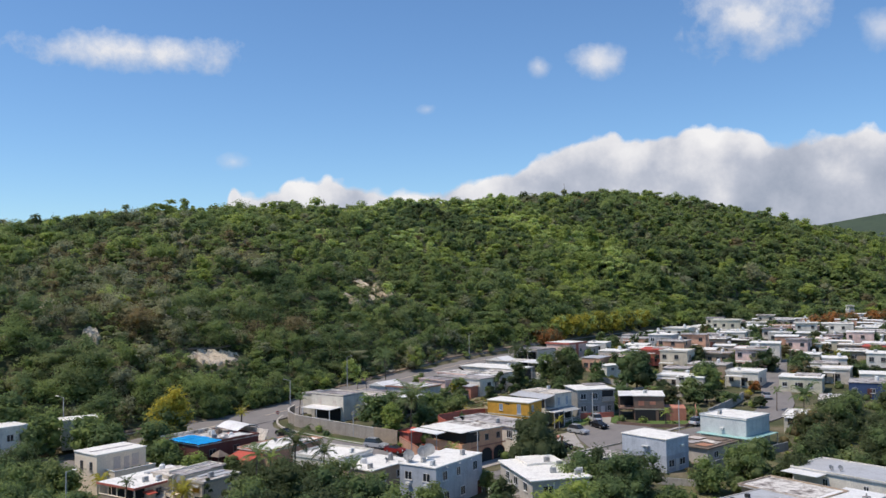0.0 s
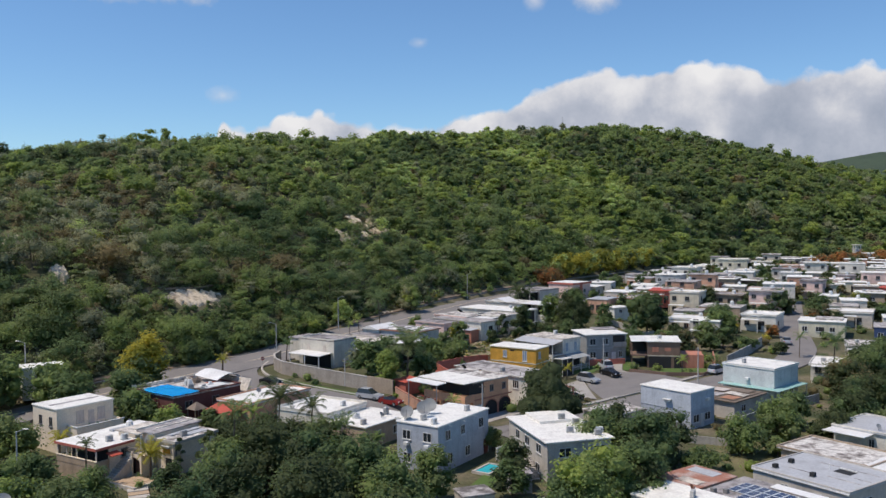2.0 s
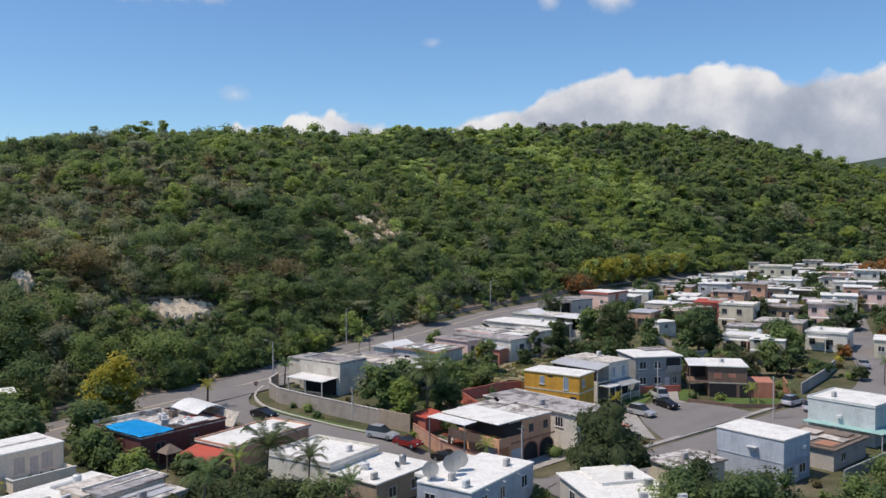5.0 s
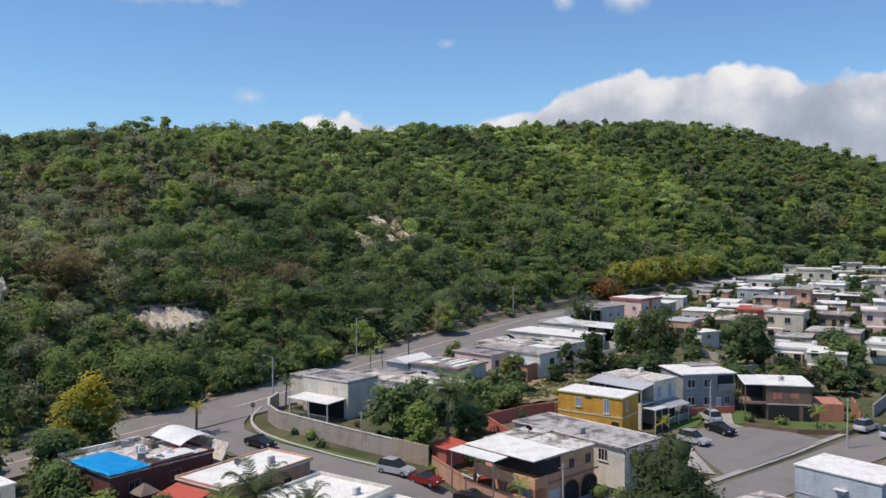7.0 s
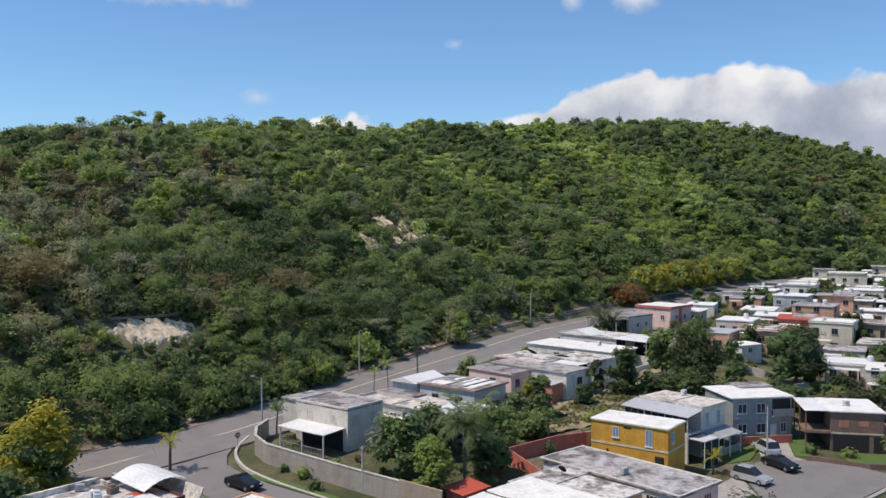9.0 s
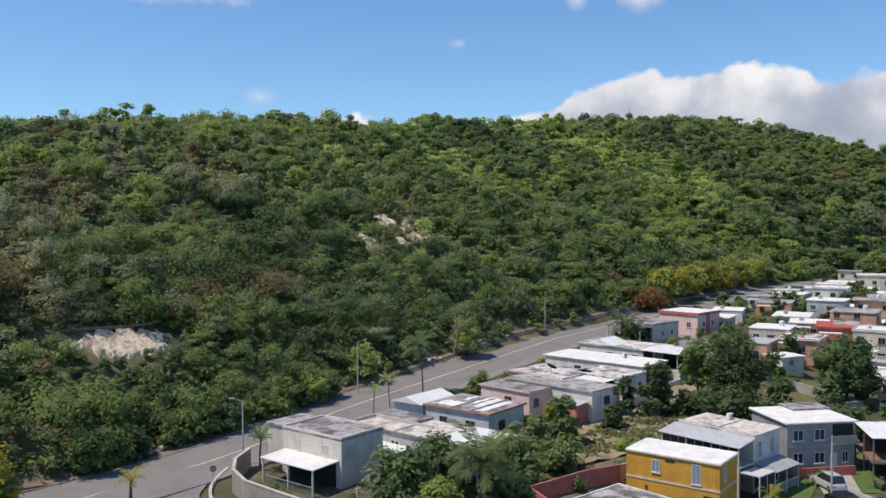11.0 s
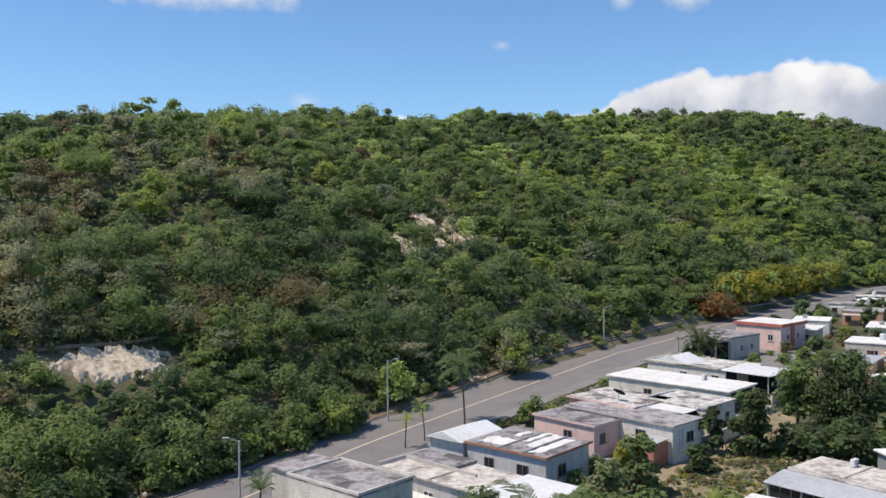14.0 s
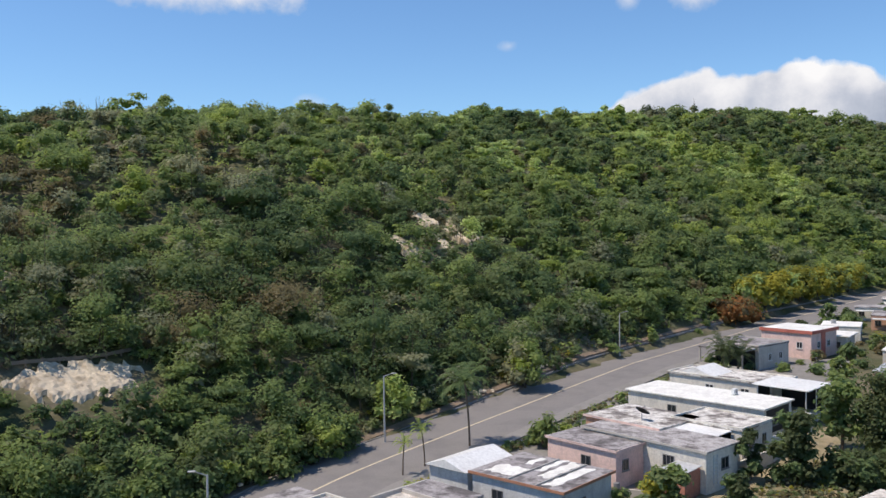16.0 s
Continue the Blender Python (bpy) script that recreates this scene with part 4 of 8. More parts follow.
for bg, el, w, h, s, so, de in ((-20.2, 14.6, 23.0, 4.6, 1.0, 0.5, 1.0), (10.2, 14.2, 6.6, 4.2, 4.0, 0.6, 0.9), (6.3, 14.0, 3.2, 2.6, 5.0, 0.7, 0.75), (-1.3, 11.4, 2.8, 1.8, 6.0, 0.8, 0.65),
                                (-14.2, 7.9, 4.0, 2.5, 7.0, 0.8, 0.7), (20.3, 16.2, 15.0, 10.0, 8.0, 0.55, 0.95), (27.5, 14.4, 6.0, 4.4, 9.0, 0.7, 0.75), (-36.0, 14.5, 11.0, 5.0, 10.0, 0.6, 0.85), (16.0, 20.0, 10.0, 4.0, 12.0, 0.7, 0.6)):
    cloud_card("cloud", bg, el, w, h, "small white puff of fair-weather cloud", seed=s, soft=so, dens=de)

# ---- houses of the lower town ----
DISH = plain("dish_grey", (0.50, 0.50, 0.49), 0.6)
W_ = WALLS
def arch_panel(hs, face, at, u0, u1, z0, z1, t, openings, material, name="arcade"):
    """A wall panel with round-headed openings (left, right, springing, rise); at is its outer plane, t its depth."""
    bm = bmesh.new()
    spot = (lambda u, z, d: bm.verts.new((u, at + d, z))) if face == "F" else (lambda u, z, d: bm.verts.new((at + d, u, z)))
    line = [(u0, z1), (u1, z1), (u1, z0)]
    for a, b, spring, rise in sorted(openings, reverse=True):
        line.append((b, z0))
        line += [((a + b) / 2 + (b - a) / 2 * math.cos(math.pi * k / 10), spring + rise * math.sin(math.pi * k / 10)) for k in range(11)]
        line.append((a, z0))
    line.append((u0, z0))
    f = bm.faces.new([spot(u, z, 0.0) for u, z in line])
    ret = bmesh.ops.extrude_face_region(bm, geom=[f])
    for v in [g for g in ret["geom"] if isinstance(g, bmesh.types.BMVert)]:
        v.co += Vector((0, t, 0)) if face == "F" else Vector((t, 0, 0))
    bmesh.ops.triangulate(bm, faces=[q for q in bm.faces if len(q.verts) > 4])
    bmesh.ops.recalc_face_normals(bm, faces=bm.faces)
    return part(name, bm, material, hs)


hs = house("two-storey beige concrete house with white roof and balcony", -53.0, 131.4, 53, 8.5, 6.4, 6.0, W_["sand"], ROOF_WHITE, [("S", 1.2, 3.4, 0.8, 1.3), ("S", 3.9, 3.4, 0.8, 1.3)], frame=FRAME_D)
for u in (2.8, 6.0):
    window(hs, "F", u, 3.5, 1.15, 1.7, 8.5, 6.4, frame=BOARD, fill=BOARD)
part("roof_strip", boxes((0.6, 2.7, 6.0, 7.9, 3.3, 6.03)), ROOF_GREY, hs, "weathered grey strip along the roof")
part("balcony_door", boxes((4.6, -0.05, 2.9, 5.5, -0.004, 5.0)), BOARD, hs)
slab(hs, "balcony", 1.4, -2.6, 8.5, -0.004, 2.9, 0.25, W_["sand"])
part("balustrade", boxes((1.4, -2.6, 2.9, 8.5, -2.45, 3.45), (1.4, -2.45, 2.9, 1.55, -0.1, 3.45), (8.35, -2.45, 2.9, 8.5, -0.1, 3.45)), W_["sand"], hs)
part("coping", boxes((1.3, -2.68, 3.45, 8.6, -2.4, 3.55), (1.3, -2.4, 3.45, 1.6, -0.1, 3.55)), FRAME_W, hs)
# shade under the balcony, put on the wall as a near-black sheet
part("porch_shade", boxes((1.7, -0.05, -0.2, 8.3, -0.008, 2.5)), DARK, hs, "near-black sheet standing in for shade below the balcony")
arch_panel(hs, "F", -2.58, 1.4, 8.5, -1.0, 2.65, 0.3, [(1.75, 3.6, 1.2, 0.9), (3.9, 6.0, 1.9, 0.4), (6.3, 8.2, 1.9, 0.4)], W_["sand"])
arch_panel(hs, "S", 1.4, -2.28, -0.06, -1.0, 2.65, 0.25, [(-2.0, -0.4, 1.3, 0.8)], W_["sand"])
for k in range(3):
    cr = base("potted_plant", *on_roof(hs, 3.6 + 1.3 * k, -1.9, 2.9), 20 * k, "small potted plant on a balcony floor", "plant", "balcony plants")
    part("pot", tube((0, 0, 0), (0, 0, 0.3), 0.13, 0.18, 10), TERRACOTTA, cr)
    part("leaves", boxes(*[(-0.04 + 0.16 * math.cos(q), -0.04 + 0.16 * math.sin(q), 0.3, 0.05 + 0.2 * math.cos(q), 0.05 + 0.2 * math.sin(q), 0.55 + 0.06 * (q % 3)) for q in range(7)]), GREENS[1], cr)

# red-edged house: gallery under the roof, stairs, arched garage and the stepped wing
hs = base("house", -42.3, 118.1, -0.5, 58, "white-roofed beige house with red roof edge, gallery and stairs", "house")
HOUSES.append((-42.3, 118.1, radians(58), 12.8, 8.9))
part("wall", boxes((2.1, 0.3, -1.0, 12.4, 7.9, 4.2)), W_["sand"], hs)
part("roof", boxes((0, 0, 4.2, 12.8, 8.2, 4.4), bevel=0.03), ROOF_WHITE, hs)
part("roof_edge", boxes((-0.06, -0.06, 4.1, 5.6, 0, 4.42), (-0.06, 0, 4.1, 0, 8.26, 4.42)), W_["red"], hs, "red painted roof edge")
# gallery shade, put on the back wall as a near-black sheet
part("gallery_shade", boxes((2.04, 0.5, 2.0, 2.09, 7.7, 4.0)), DARK, hs, "near-black sheet for the deep shade inside the gallery")
part("gallery_floor", boxes((0.14, 0.24, -1.0, 2.03, 8.0, 1.95)), W_["tan"], hs)
part("gallery_rail", boxes((0.1, 0.2, 1.95, 0.24, 8.04, 2.75), (0.24, 0.2, 1.95, 2.0, 0.34, 2.75)), W_["tan"], hs)
part("rail_cap", boxes((0.04, 0.14, 2.75, 0.3, 8.1, 2.83)), W_["sand"], hs)
pillars(hs, [(0.25, 0.3), (0.25, 2.2), (0.25, 4.1), (0.25, 6.0), (0.25, 7.9)], 2.83, 4.2, 0.16, W_["sand"])
slab(hs, "awning", 1.6, -0.9, 3.2, 0.28, 3.3, 0.1, RED_ROOF, "small faded red awning", tilt=(0, 0.25))
window(hs, "F", 3.8, 2.5, 1.0, 1.1, 12.8, 8.9, frame=FRAME_D).location.y = 0.3
for i in range(11):
    part("step", boxes((1.3 + 0.29 * i, -1.1, -1.0, 1.588 + 0.29 * i, 0.29, 0.55 + 0.2 * i)), CONC_LIGHT, hs)
part("stair_rail", boxes((4.2, -1.2, -1.0, 4.4, -1.1, 3.3)), W_["sand"], hs)
part("garage", boxes((4.85, -2.5, -1.0, 6.6, 0.29, 2.75)), W_["sand"], hs)
arch_panel(hs, "S", 4.5, -2.6, 0.28, -1.0, 3.0, 0.33, [(-2.35, -0.2, 1.9, 0.6)], W_["sand"], "arch_wall")
part("garage_gate", boxes((4.78, -2.35, 0.4, 4.84, -0.2, 2.6)), DARK, hs, "dark arched garage gate")
part("gate_bar", boxes(*[(4.72, -2.3 + 0.3 * i, 0.4, 4.77, -2.26 + 0.3 * i, 2.35) for i in range(8)]), plain("gate_red", (0.10, 0.035, 0.03), 0.6), hs)
part("terrace_rail", boxes((4.5, -2.6, 3.0, 4.62, 0.28, 3.1), *[(4.53, -2.5 + 0.25 * i, 3.1, 4.58, -2.46 + 0.25 * i, 3.6) for i in range(11)], (4.5, -2.6, 3.6, 4.62, 0.28, 3.68)), FRAME_D, hs)
bm = bmesh.new()
g_ = [(-3.0, -1.0), (-1.5, -1.0), (-1.5, 4.7), (-2.25, 5.35), (-3.0, 4.7)]
va, vb = [bm.verts.new((6.0, y, z)) for y, z in g_], [bm.verts.new((6.62, y, z)) for y, z in g_]
bm.faces.new(va)
bm.faces.new(vb[::-1])
for k in range(5):
    bm.faces.new((va[k], vb[k], vb[(k + 1) % 5], va[(k + 1) % 5]))
bmesh.ops.recalc_face_normals(bm, faces=bm.faces)
part("gable", bm, W_["steel"], hs, "small grey gabled wall")
part("gable_door", boxes((5.93, -2.8, 2.8, 5.99, -1.8, 4.5)), WOOD, hs)
part("column", boxes((5.9, -0.95, -1, 6.15, -0.7, 4.9)), W_["steel"], hs)
part("step_wall", boxes((6.64, -2.6, -1.0, 13.8, 0.28, 5.1), (6.0, 0.32, 4.41, 10.8, 3.6, 4.9)), W_["sand"], hs)
part("step_roof", boxes((5.75, -0.65, 4.92, 11.1, 3.9, 5.1), bevel=0.02), ROOF_PALE, hs, "pale stained raised roof slab")
part("long_roof", boxes((6.4, -2.8, 5.12, 14.2, 0.6, 5.3), bevel=0.02), ROOF_GREY, hs, "long weathered grey roof slab")
part("roof_kerb", boxes((6.3, 0.5, 5.3, 14.2, 0.7, 5.5), (14.0, -2.8, 5.3, 14.2, 0.5, 5.45), (8.0, -1.2, 5.3, 14.0, -1.0, 5.42)), ROOF_PALE, hs, "pale upstands along the roof")
part("wing_wall", boxes((6.7, -6.3, -1.0, 13.4, -2.62, 4.5)), W_["sand"], hs)
part("wing_roof", boxes((6.5, -6.5, 4.5, 13.6, -2.85, 4.7), bevel=0.02), ROOF_WORN, hs, "patched stained wing roof")
part("roof_sheet", boxes((9.2, -5.6, 4.72, 12.6, -4.4, 4.8), (8.0, -4.0, 4.72, 12.8, -3.2, 4.85)), ROOF_SILVER, hs, "loose grey sheets on the wing roof")
part("cornice", boxes((6.42, -6.56, 4.38, 6.5, -2.8, 4.72), (6.5, -6.58, 4.38, 13.6, -6.5, 4.72)), CONC_LIGHT, hs)
for q, (u_, z_, w_, h_) in enumerate(((-5.4, 3.0, 1.3, 0.9), (-5.6, 0.4, 1.0, 2.0))):
    part("shutter", boxes((6.6, u_, z_, 6.69, u_ + w_, z_ + h_)), DARK if q else W_["yellow"], hs)
part("awning_slat", boxes(*[(6.3 + 0.02 * k, -5.5, 3.9 - 0.1 * k, 6.6, -4.0, 3.94 - 0.1 * k) for k in range(3)]), FRAME_W, hs)
part("pilaster", boxes((6.55, -6.45, -1.0, 6.85, -6.1, 4.4)), FRAME_D, hs, "dark corner pilaster")
part("roof_skylight", boxes((6.6, 5.6, 4.4, 9.0, 6.3, 4.65)), ROOF_SILVER, hs)
water_tank(*on_roof(hs, 8.8, 5.0, 4.4), 0.45, 1.2)
ac_unit(*on_roof(hs, 3.4, 2.0, 4.4), 58)
ac_unit(*on_roof(hs, 4.9, 1.0, 4.4), 58)
ac_unit(*on_roof(hs, 9.0, -5.2, 4.7), 58)
fc = base("forecourt", -42.3, 118.1, -0.5, 58, "tan paved forecourt before the arched garage", "pavement")
part("paving", boxes(*[(0.9 + 1.15 * a_, -5.9 + 1.15 * b_, -0.6, 2.0 + 1.15 * a_, -4.8 + 1.15 * b_, 0.36 + 0.012 * ((a_ * 3 + b_) % 3)) for a_ in range(3) for b_ in range(4)], bevel=0.02), PAVE_WARM, fc)
part("kerb", boxes((0.6, -6.1, -0.6, 0.85, -1.3, 0.5), (0.85, -6.2, -0.6, 4.4, -5.95, 0.5)), CONC_LIGHT, fc)
dw = base("garden_path", -37.2, 117.4, -0.5, -67, "pale concrete path with broad steps", "path")
for k in range(7):
    part("step", boxes((1.3 * k, -1.1 - 0.05 * (k % 2), -0.6, 1.22 + 1.3 * k, 1.2, 0.34 - 0.05 * k), bevel=0.02), CONC_LIGHT if k % 2 else PAVE_WARM, dw)

hs = house("flat-roofed grey house with a blue tarpaulin over one end", -41.0, 144.0, 52, 12.6, 11.0, 3.3, W_["maroon"], ROOF_WORN, [("F", 2, 1.1, 1.4, 1.2), ("F", 7, 1.1, 1.4, 1.2)], parapet=0.25, frame=FRAME_D)
sheet_roof(hs, "carport_roof", 10.0, 2.6, 15.0, 8.6, 4.0, METAL_W, (0.0, 0.04), 0.6, "white barrel-shaped sheet-metal carport roof", 0.75)
pillars(hs, [(10.3, 8.3), (14.7, 8.3), (14.7, 2.9)], -1, 3.9, 0.14, METAL_G)
for k_, (a_, b_) in enumerate(((6.6, 1.4), (8.4, 2.2), (9.0, 6.6), (11.0, 9.6), (6.8, 5.4))):
    bm = boxes((-0.5, -0.35, 0, 0.5, 0.35, 0.45 + 0.1 * k_), bevel=0.04)
    add_box(bm, -0.3, -0.2, 0.45 + 0.1 * k_, 0.2, 0.3, 0.7 + 0.1 * k_, 0.03)
    cr = base("storage_crate", *on_roof(hs, a_, b_, 3.3), 30 * k_, "old grey crate standing on a flat roof", "crate", "roof clutter")
    part("box", bm, [METAL_G, PLASTIC, WOOD][k_ % 3], cr)
slab(hs, "roof_sheet", 6.4, 0.4, 10.6, 2.9, 3.62, 0.06, METAL_W, "loose white roof sheet", tilt=(0.01, 0.02))
slab(hs, "roof_sheet", 9.2, 3.1, 11.4, 4.6, 3.56, 0.05, RED_ROOF, "loose rust-red roof sheet")
part("rafter_end", boxes(*[(5.2 + 0.05 * (k % 3), -0.9 + 0.42 * k, 3.3, 6.4 + 0.2 * (k % 2), -0.82 + 0.42 * k, 3.42) for k in range(9)]), WOOD, hs, "dark bare rafter ends at the tarpaulin's edge")
part("roof_kerb", boxes((-0.1, 10.7, 3.3, 9.8, 11.1, 3.85), (9.8, 8.8, 3.3, 10.0, 10.7, 3.7)), ROOF_PALE, hs, "pale upstand along the rear roof edge")
bm = boxes((12.9, -0.6, 1.2, 13.1, 8.4, 3.9))
for v in bm.verts:
    v.co.x += 0.55 * (v.co.z - 1.2)
part("leaning_sheet", bm, ROOF_PALE, hs, "pale sheet leaning between the two houses")
for k, (tx, ty) in enumerate(((9.9, 7.6), (10.1, 8.3))):
    water_tank(*on_roof(hs, tx - 3.0, ty - 1.6, 3.3), 0.35, 0.9, PLASTIC if k else METAL_G, "small upright drum on a cluttered flat roof")
ac_unit(*on_roof(hs, 5.6, 3.4, 3.3), 20)
ac_unit(*on_roof(hs, 7.2, 9.6, 3.3), 20)
tarp = bmesh.new()
g = [[tarp.verts.new((-0.4 + 4.8 * i / 12, -0.4 + 8.4 * j / 14, 3.66 + 0.035 * math.sin(i * 1.3 + 0.6 * j) + 0.03 * math.sin(j * 1.1) - (0.14 if i == 0 or j == 0 else 0))) for j in range(15)] for i in range(13)]
for i in range(12):
    for j in range(14):
        tarp.faces.new((g[i][j], g[i + 1][j], g[i + 1][j + 1], g[i][j + 1]))
bmesh.ops.solidify(tarp, geom=list(tarp.faces), thickness=0.03)
me = bpy.data.meshes.new("tarpaulin")
tarp.to_mesh(me)
tarp.free()
me.materials.append(BLUE_TARP)
to = tagged(new("tarpaulin", me), "bright blue creased tarpaulin laid over a flat roof", "tarpaulin")
to.matrix_world = hs.matrix_world.copy()

hs = house("peach house with worn white roof and bright red awning", -29.3, 143.4, 57, 13.2, 6.8, 3.4, W_["peach"], ROOF_WHITE, [("F", 6, 1.0, 1.2, 1.1), ("F", 9, 1.0, 1.2, 1.1)], over=0.25, parapet=0.2, frame=FRAME_D, z=0.3)
sheet_roof(hs, "awning", -3.2, 1.0, -0.3, 6.6, 2.3, RED_ROOF, (0.24, 0), label="bright red sheet-metal awning")
pillars(hs, [(-3.0, 1.2), (-3.0, 6.4)], -1, 2.3, 0.12, METAL_G)
ac_unit(*on_roof(hs, 9.5, 2.5, 3.4), 57)
dish(*on_roof(hs, 6.4, 4.6, 3.4), 30, 0.4)

hs = house("white-roofed low house with painted white parapets", -16.6, 136.2, 58, 9.0, 9.6, 3.3, W_["white"], ROOF_WHITE, [("F", 3, 1.0, 1.3, 1.2), ("E", 1, 1, 1.2, 1.2)], parapet=0.35)
ac_unit(*on_roof(hs, 6.0, 2.0, 3.3), 58)
ac_unit(*on_roof(hs, 3.0, 6.0, 3.3), 58)
part("gable_wall", boxes((9.0, 0.2, -0.5, 9.25, 6.0, 2.9)), CONCRETE, hs)

hs = house("tan house with white roof, tank and small dish", -10.9, 132.2, 54, 9.8, 7.4, 3.2, W_["tan"], ROOF_WHITE, [("F", 2, 1.0, 1.3, 1.2), ("F", 6, 1.0, 1.3, 1.2)], over=0.2)
water_tank(*on_roof(hs, 3.2, 4.6, 3.2), 0.55, 0.9)
ac_unit(*on_roof(hs, 1.0, 1.2, 3.2), 54)
water_tank(*on_roof(hs, 7.4, 2.4, 3.2), 0.42, 1.2, METAL_G, "grey metal water heater tank standing on a roof")
dish(*on_roof(hs, 5.4, 1.6, 3.2), 60, 0.42)

hs = house("two-storey blue concrete house with white roof and dishes", -0.8, 120.9, 56, 12.2, 6.4, 6.1, W_["blue"], ROOF_WHITE,
           [("F", 1.6, 3.9, 1.2, 1.3), ("F", 5.2, 3.9, 1.0, 1.3), ("F", 9.6, 3.9, 1.2, 1.3), ("F", 2.0, 0.9, 1.2, 1.3), ("F", 6.2, 0.9, 1.2, 1.3), ("S", 1.0, 3.9, 1.3, 1.2), ("S", 4.2, 3.9, 1.3, 1.2), ("S", 1.6, 0.9, 1.2, 1.3), ("S", 4.2, 0.9, 1.2, 1.3)],
           [("F", 10.9, 0.0, 1.0, 2.1, W_["maroon"])], over=0.1)
part("step_roof", boxes((3.2, 6.5, 5.2, 12.2, 9.2, 5.6), bevel=0.03), ROOF_WHITE, hs)
part("rear_wall", boxes((3.4, 6.4, -1, 12.0, 9.0, 5.2)), W_["blue"], hs)
for u in (2.4, 5.6, 8.6):
    part("rain_spout", tube((u, -0.5, 5.7), (u, 0.0, 5.75), 0.05), FRAME_W, hs)
for u in (1.0, 4.2):
    part("window_unit", boxes((-0.5, u + 0.2, 3.2, -0.004, u + 0.9, 3.6), bevel=0.03), PLASTIC, hs)
dish(*on_roof(hs, 3.4, 4.6, 6.1), 12, 0.95, 35, DISH)
dish(*on_roof(hs, 5.2, 4.9, 6.1), 5, 0.95, 35, DISH)
dish(*on_roof(hs, 0.9, 5.4, 6.1), -8, 0.85, 35, DISH)
for ax, ay in ((0.9, 1.2), (2.0, 3.6), (9.3, 1.6), (1.5, 5.8)):
    ac_unit(*on_roof(hs, ax, ay, 6.1), 56)

hs = house("two-storey grey house with broad white roof", 12.4, 117.5, 15, 8.4, 13.7, 5.4, CONC_LIGHT, ROOF_WHITE, [("F", 1.5, 3.3, 1.6, 1.2), ("F", 6, 3.3, 1.6, 1.2), ("S", 2, 3.3, 1.6, 1.2), ("S", 6, 3.3, 1.6, 1.2), ("S", 9.6, 3.3, 1.4, 1.2), ("S", 2.5, 0.8, 1.4, 1.2)], [("S", 8, 0, 1.0, 2.1)], over=0.35, z=-1.0)
slab(hs, "raised_roof", 2.4, 8.4, 8.2, 13.9, 5.75, 0.35, ROOF_WHITE)
for i in range(13):
    part("step", boxes((-1.4, 1.0 + 0.3 * i, -1, -0.3, 1.298 + 0.3 * i, 0.1 + 0.19 * i)), CONC_LIGHT, hs)
for ax, ay in ((5.6, 8.9), (6.9, 7.2), (7.6, 5.4), (4.4, 3.4), (7.9, 2.2), (7.2, 1.2)):
    ac_unit(*on_roof(hs, ax, ay, 5.4 + (0.35 if ay > 8 else 0)), 10)
hs = house("small grey concrete tool shed beside the stairs", 7.6, 113.6, 9, 2.6, 2.6, 2.4, CONCRETE, ROOF_GREY, (), [("F", 0.8, 0, 0.9, 1.9, W_["grey"])], name="shed")
hs = house("small rendered block shed with a flat roof", 2.0, 106.0, 20, 3.6, 3.0, 2.5, CONC_LIGHT, ROOF_GREY, [("F", 1.0, 1.1, 0.8, 0.7)], name="shed")

hs = house("low house with weathered white roof sheets", 23.8, 138.0, 33, 7.4, 5.2, 3.1, W_["beige"], ROOF_WORN, [("F", 2, 1, 1.3, 1.1)], over=0.3)
ac_unit(*on_roof(hs, 3.4, 2.6, 3.1), 33)
hs = house("two-storey light-blue block house with white roof", 36.6, 140.9, 40, 6.2, 9.0, 5.6, W_["lightblue"], ROOF_WHITE, [("F", 0.6, 0.9, 1.5, 1.2), ("F", 3.6, 0.9, 1.5, 1.2)], [("F", 2.5, 0, 0.9, 2.1)], lower=W_["blue"], band=(2.62, 0.14, W_["blue"]))
part("window_unit", boxes((-0.5, 3.6, 3.6, -0.004, 4.4, 4.0), bevel=0.03), PLASTIC, hs)
part("window_unit", boxes((3.8, -0.45, 3.9, 4.5, -0.004, 4.3), bevel=0.03), PLASTIC, hs)
part("awning_shade", boxes((-0.7, 3.3, 4.02, -0.004, 4.6, 4.08)), FRAME_W, hs)
AWNING_TEAL = paint("awning_teal", (0.30, 0.52, 0.48), (0.55, 0.58, 0.55), 0.5, 0.6, 0.5, 4.0, 0.1)
hs = house("pale teal two-storey block house with white roof", 55.3, 157.0, 42, 8.6, 9.4, 5.7, W_["teal"], ROOF_WHITE, [("F", 2, 0.9, 1.5, 1.2), ("F", 5.4, 0.9, 1.5, 1.2)], parapet=0.15)
slab(hs, "side_awning", -1.8, -1.8, 8.6, -0.004, 2.5, 0.1, AWNING_TEAL)
slab(hs, "left_awning", -1.8, 0, -0.004, 9.4, 2.5, 0.1, AWNING_TEAL)
pillars(hs, [(-1.6, -1.6), (3.4, -1.6), (8.4, -1.6), (-1.6, 4.6), (-1.6, 9.2)], -1, 2.42, 0.12, FRAME_W)
part("window_unit", boxes((-0.5, 4.4, 3.4, -0.004, 5.1, 3.8), bevel=0.03), PLASTIC, hs)
ac_unit(*on_roof(hs, 2.6, 6.8, 5.7), 42)
hs = house("low house with a brown weathered corrugated roof", 45.0, 146.5, 42, 9.5, 8.0, 2.9, CONC_LIGHT, WOOD, [("F", 2, 0.9, 1.4, 1.1)], over=0.4)
sheet_roof(hs, "patched_roof", 0.2, 0.2, 9.2, 7.6, 3.0, WOOD)
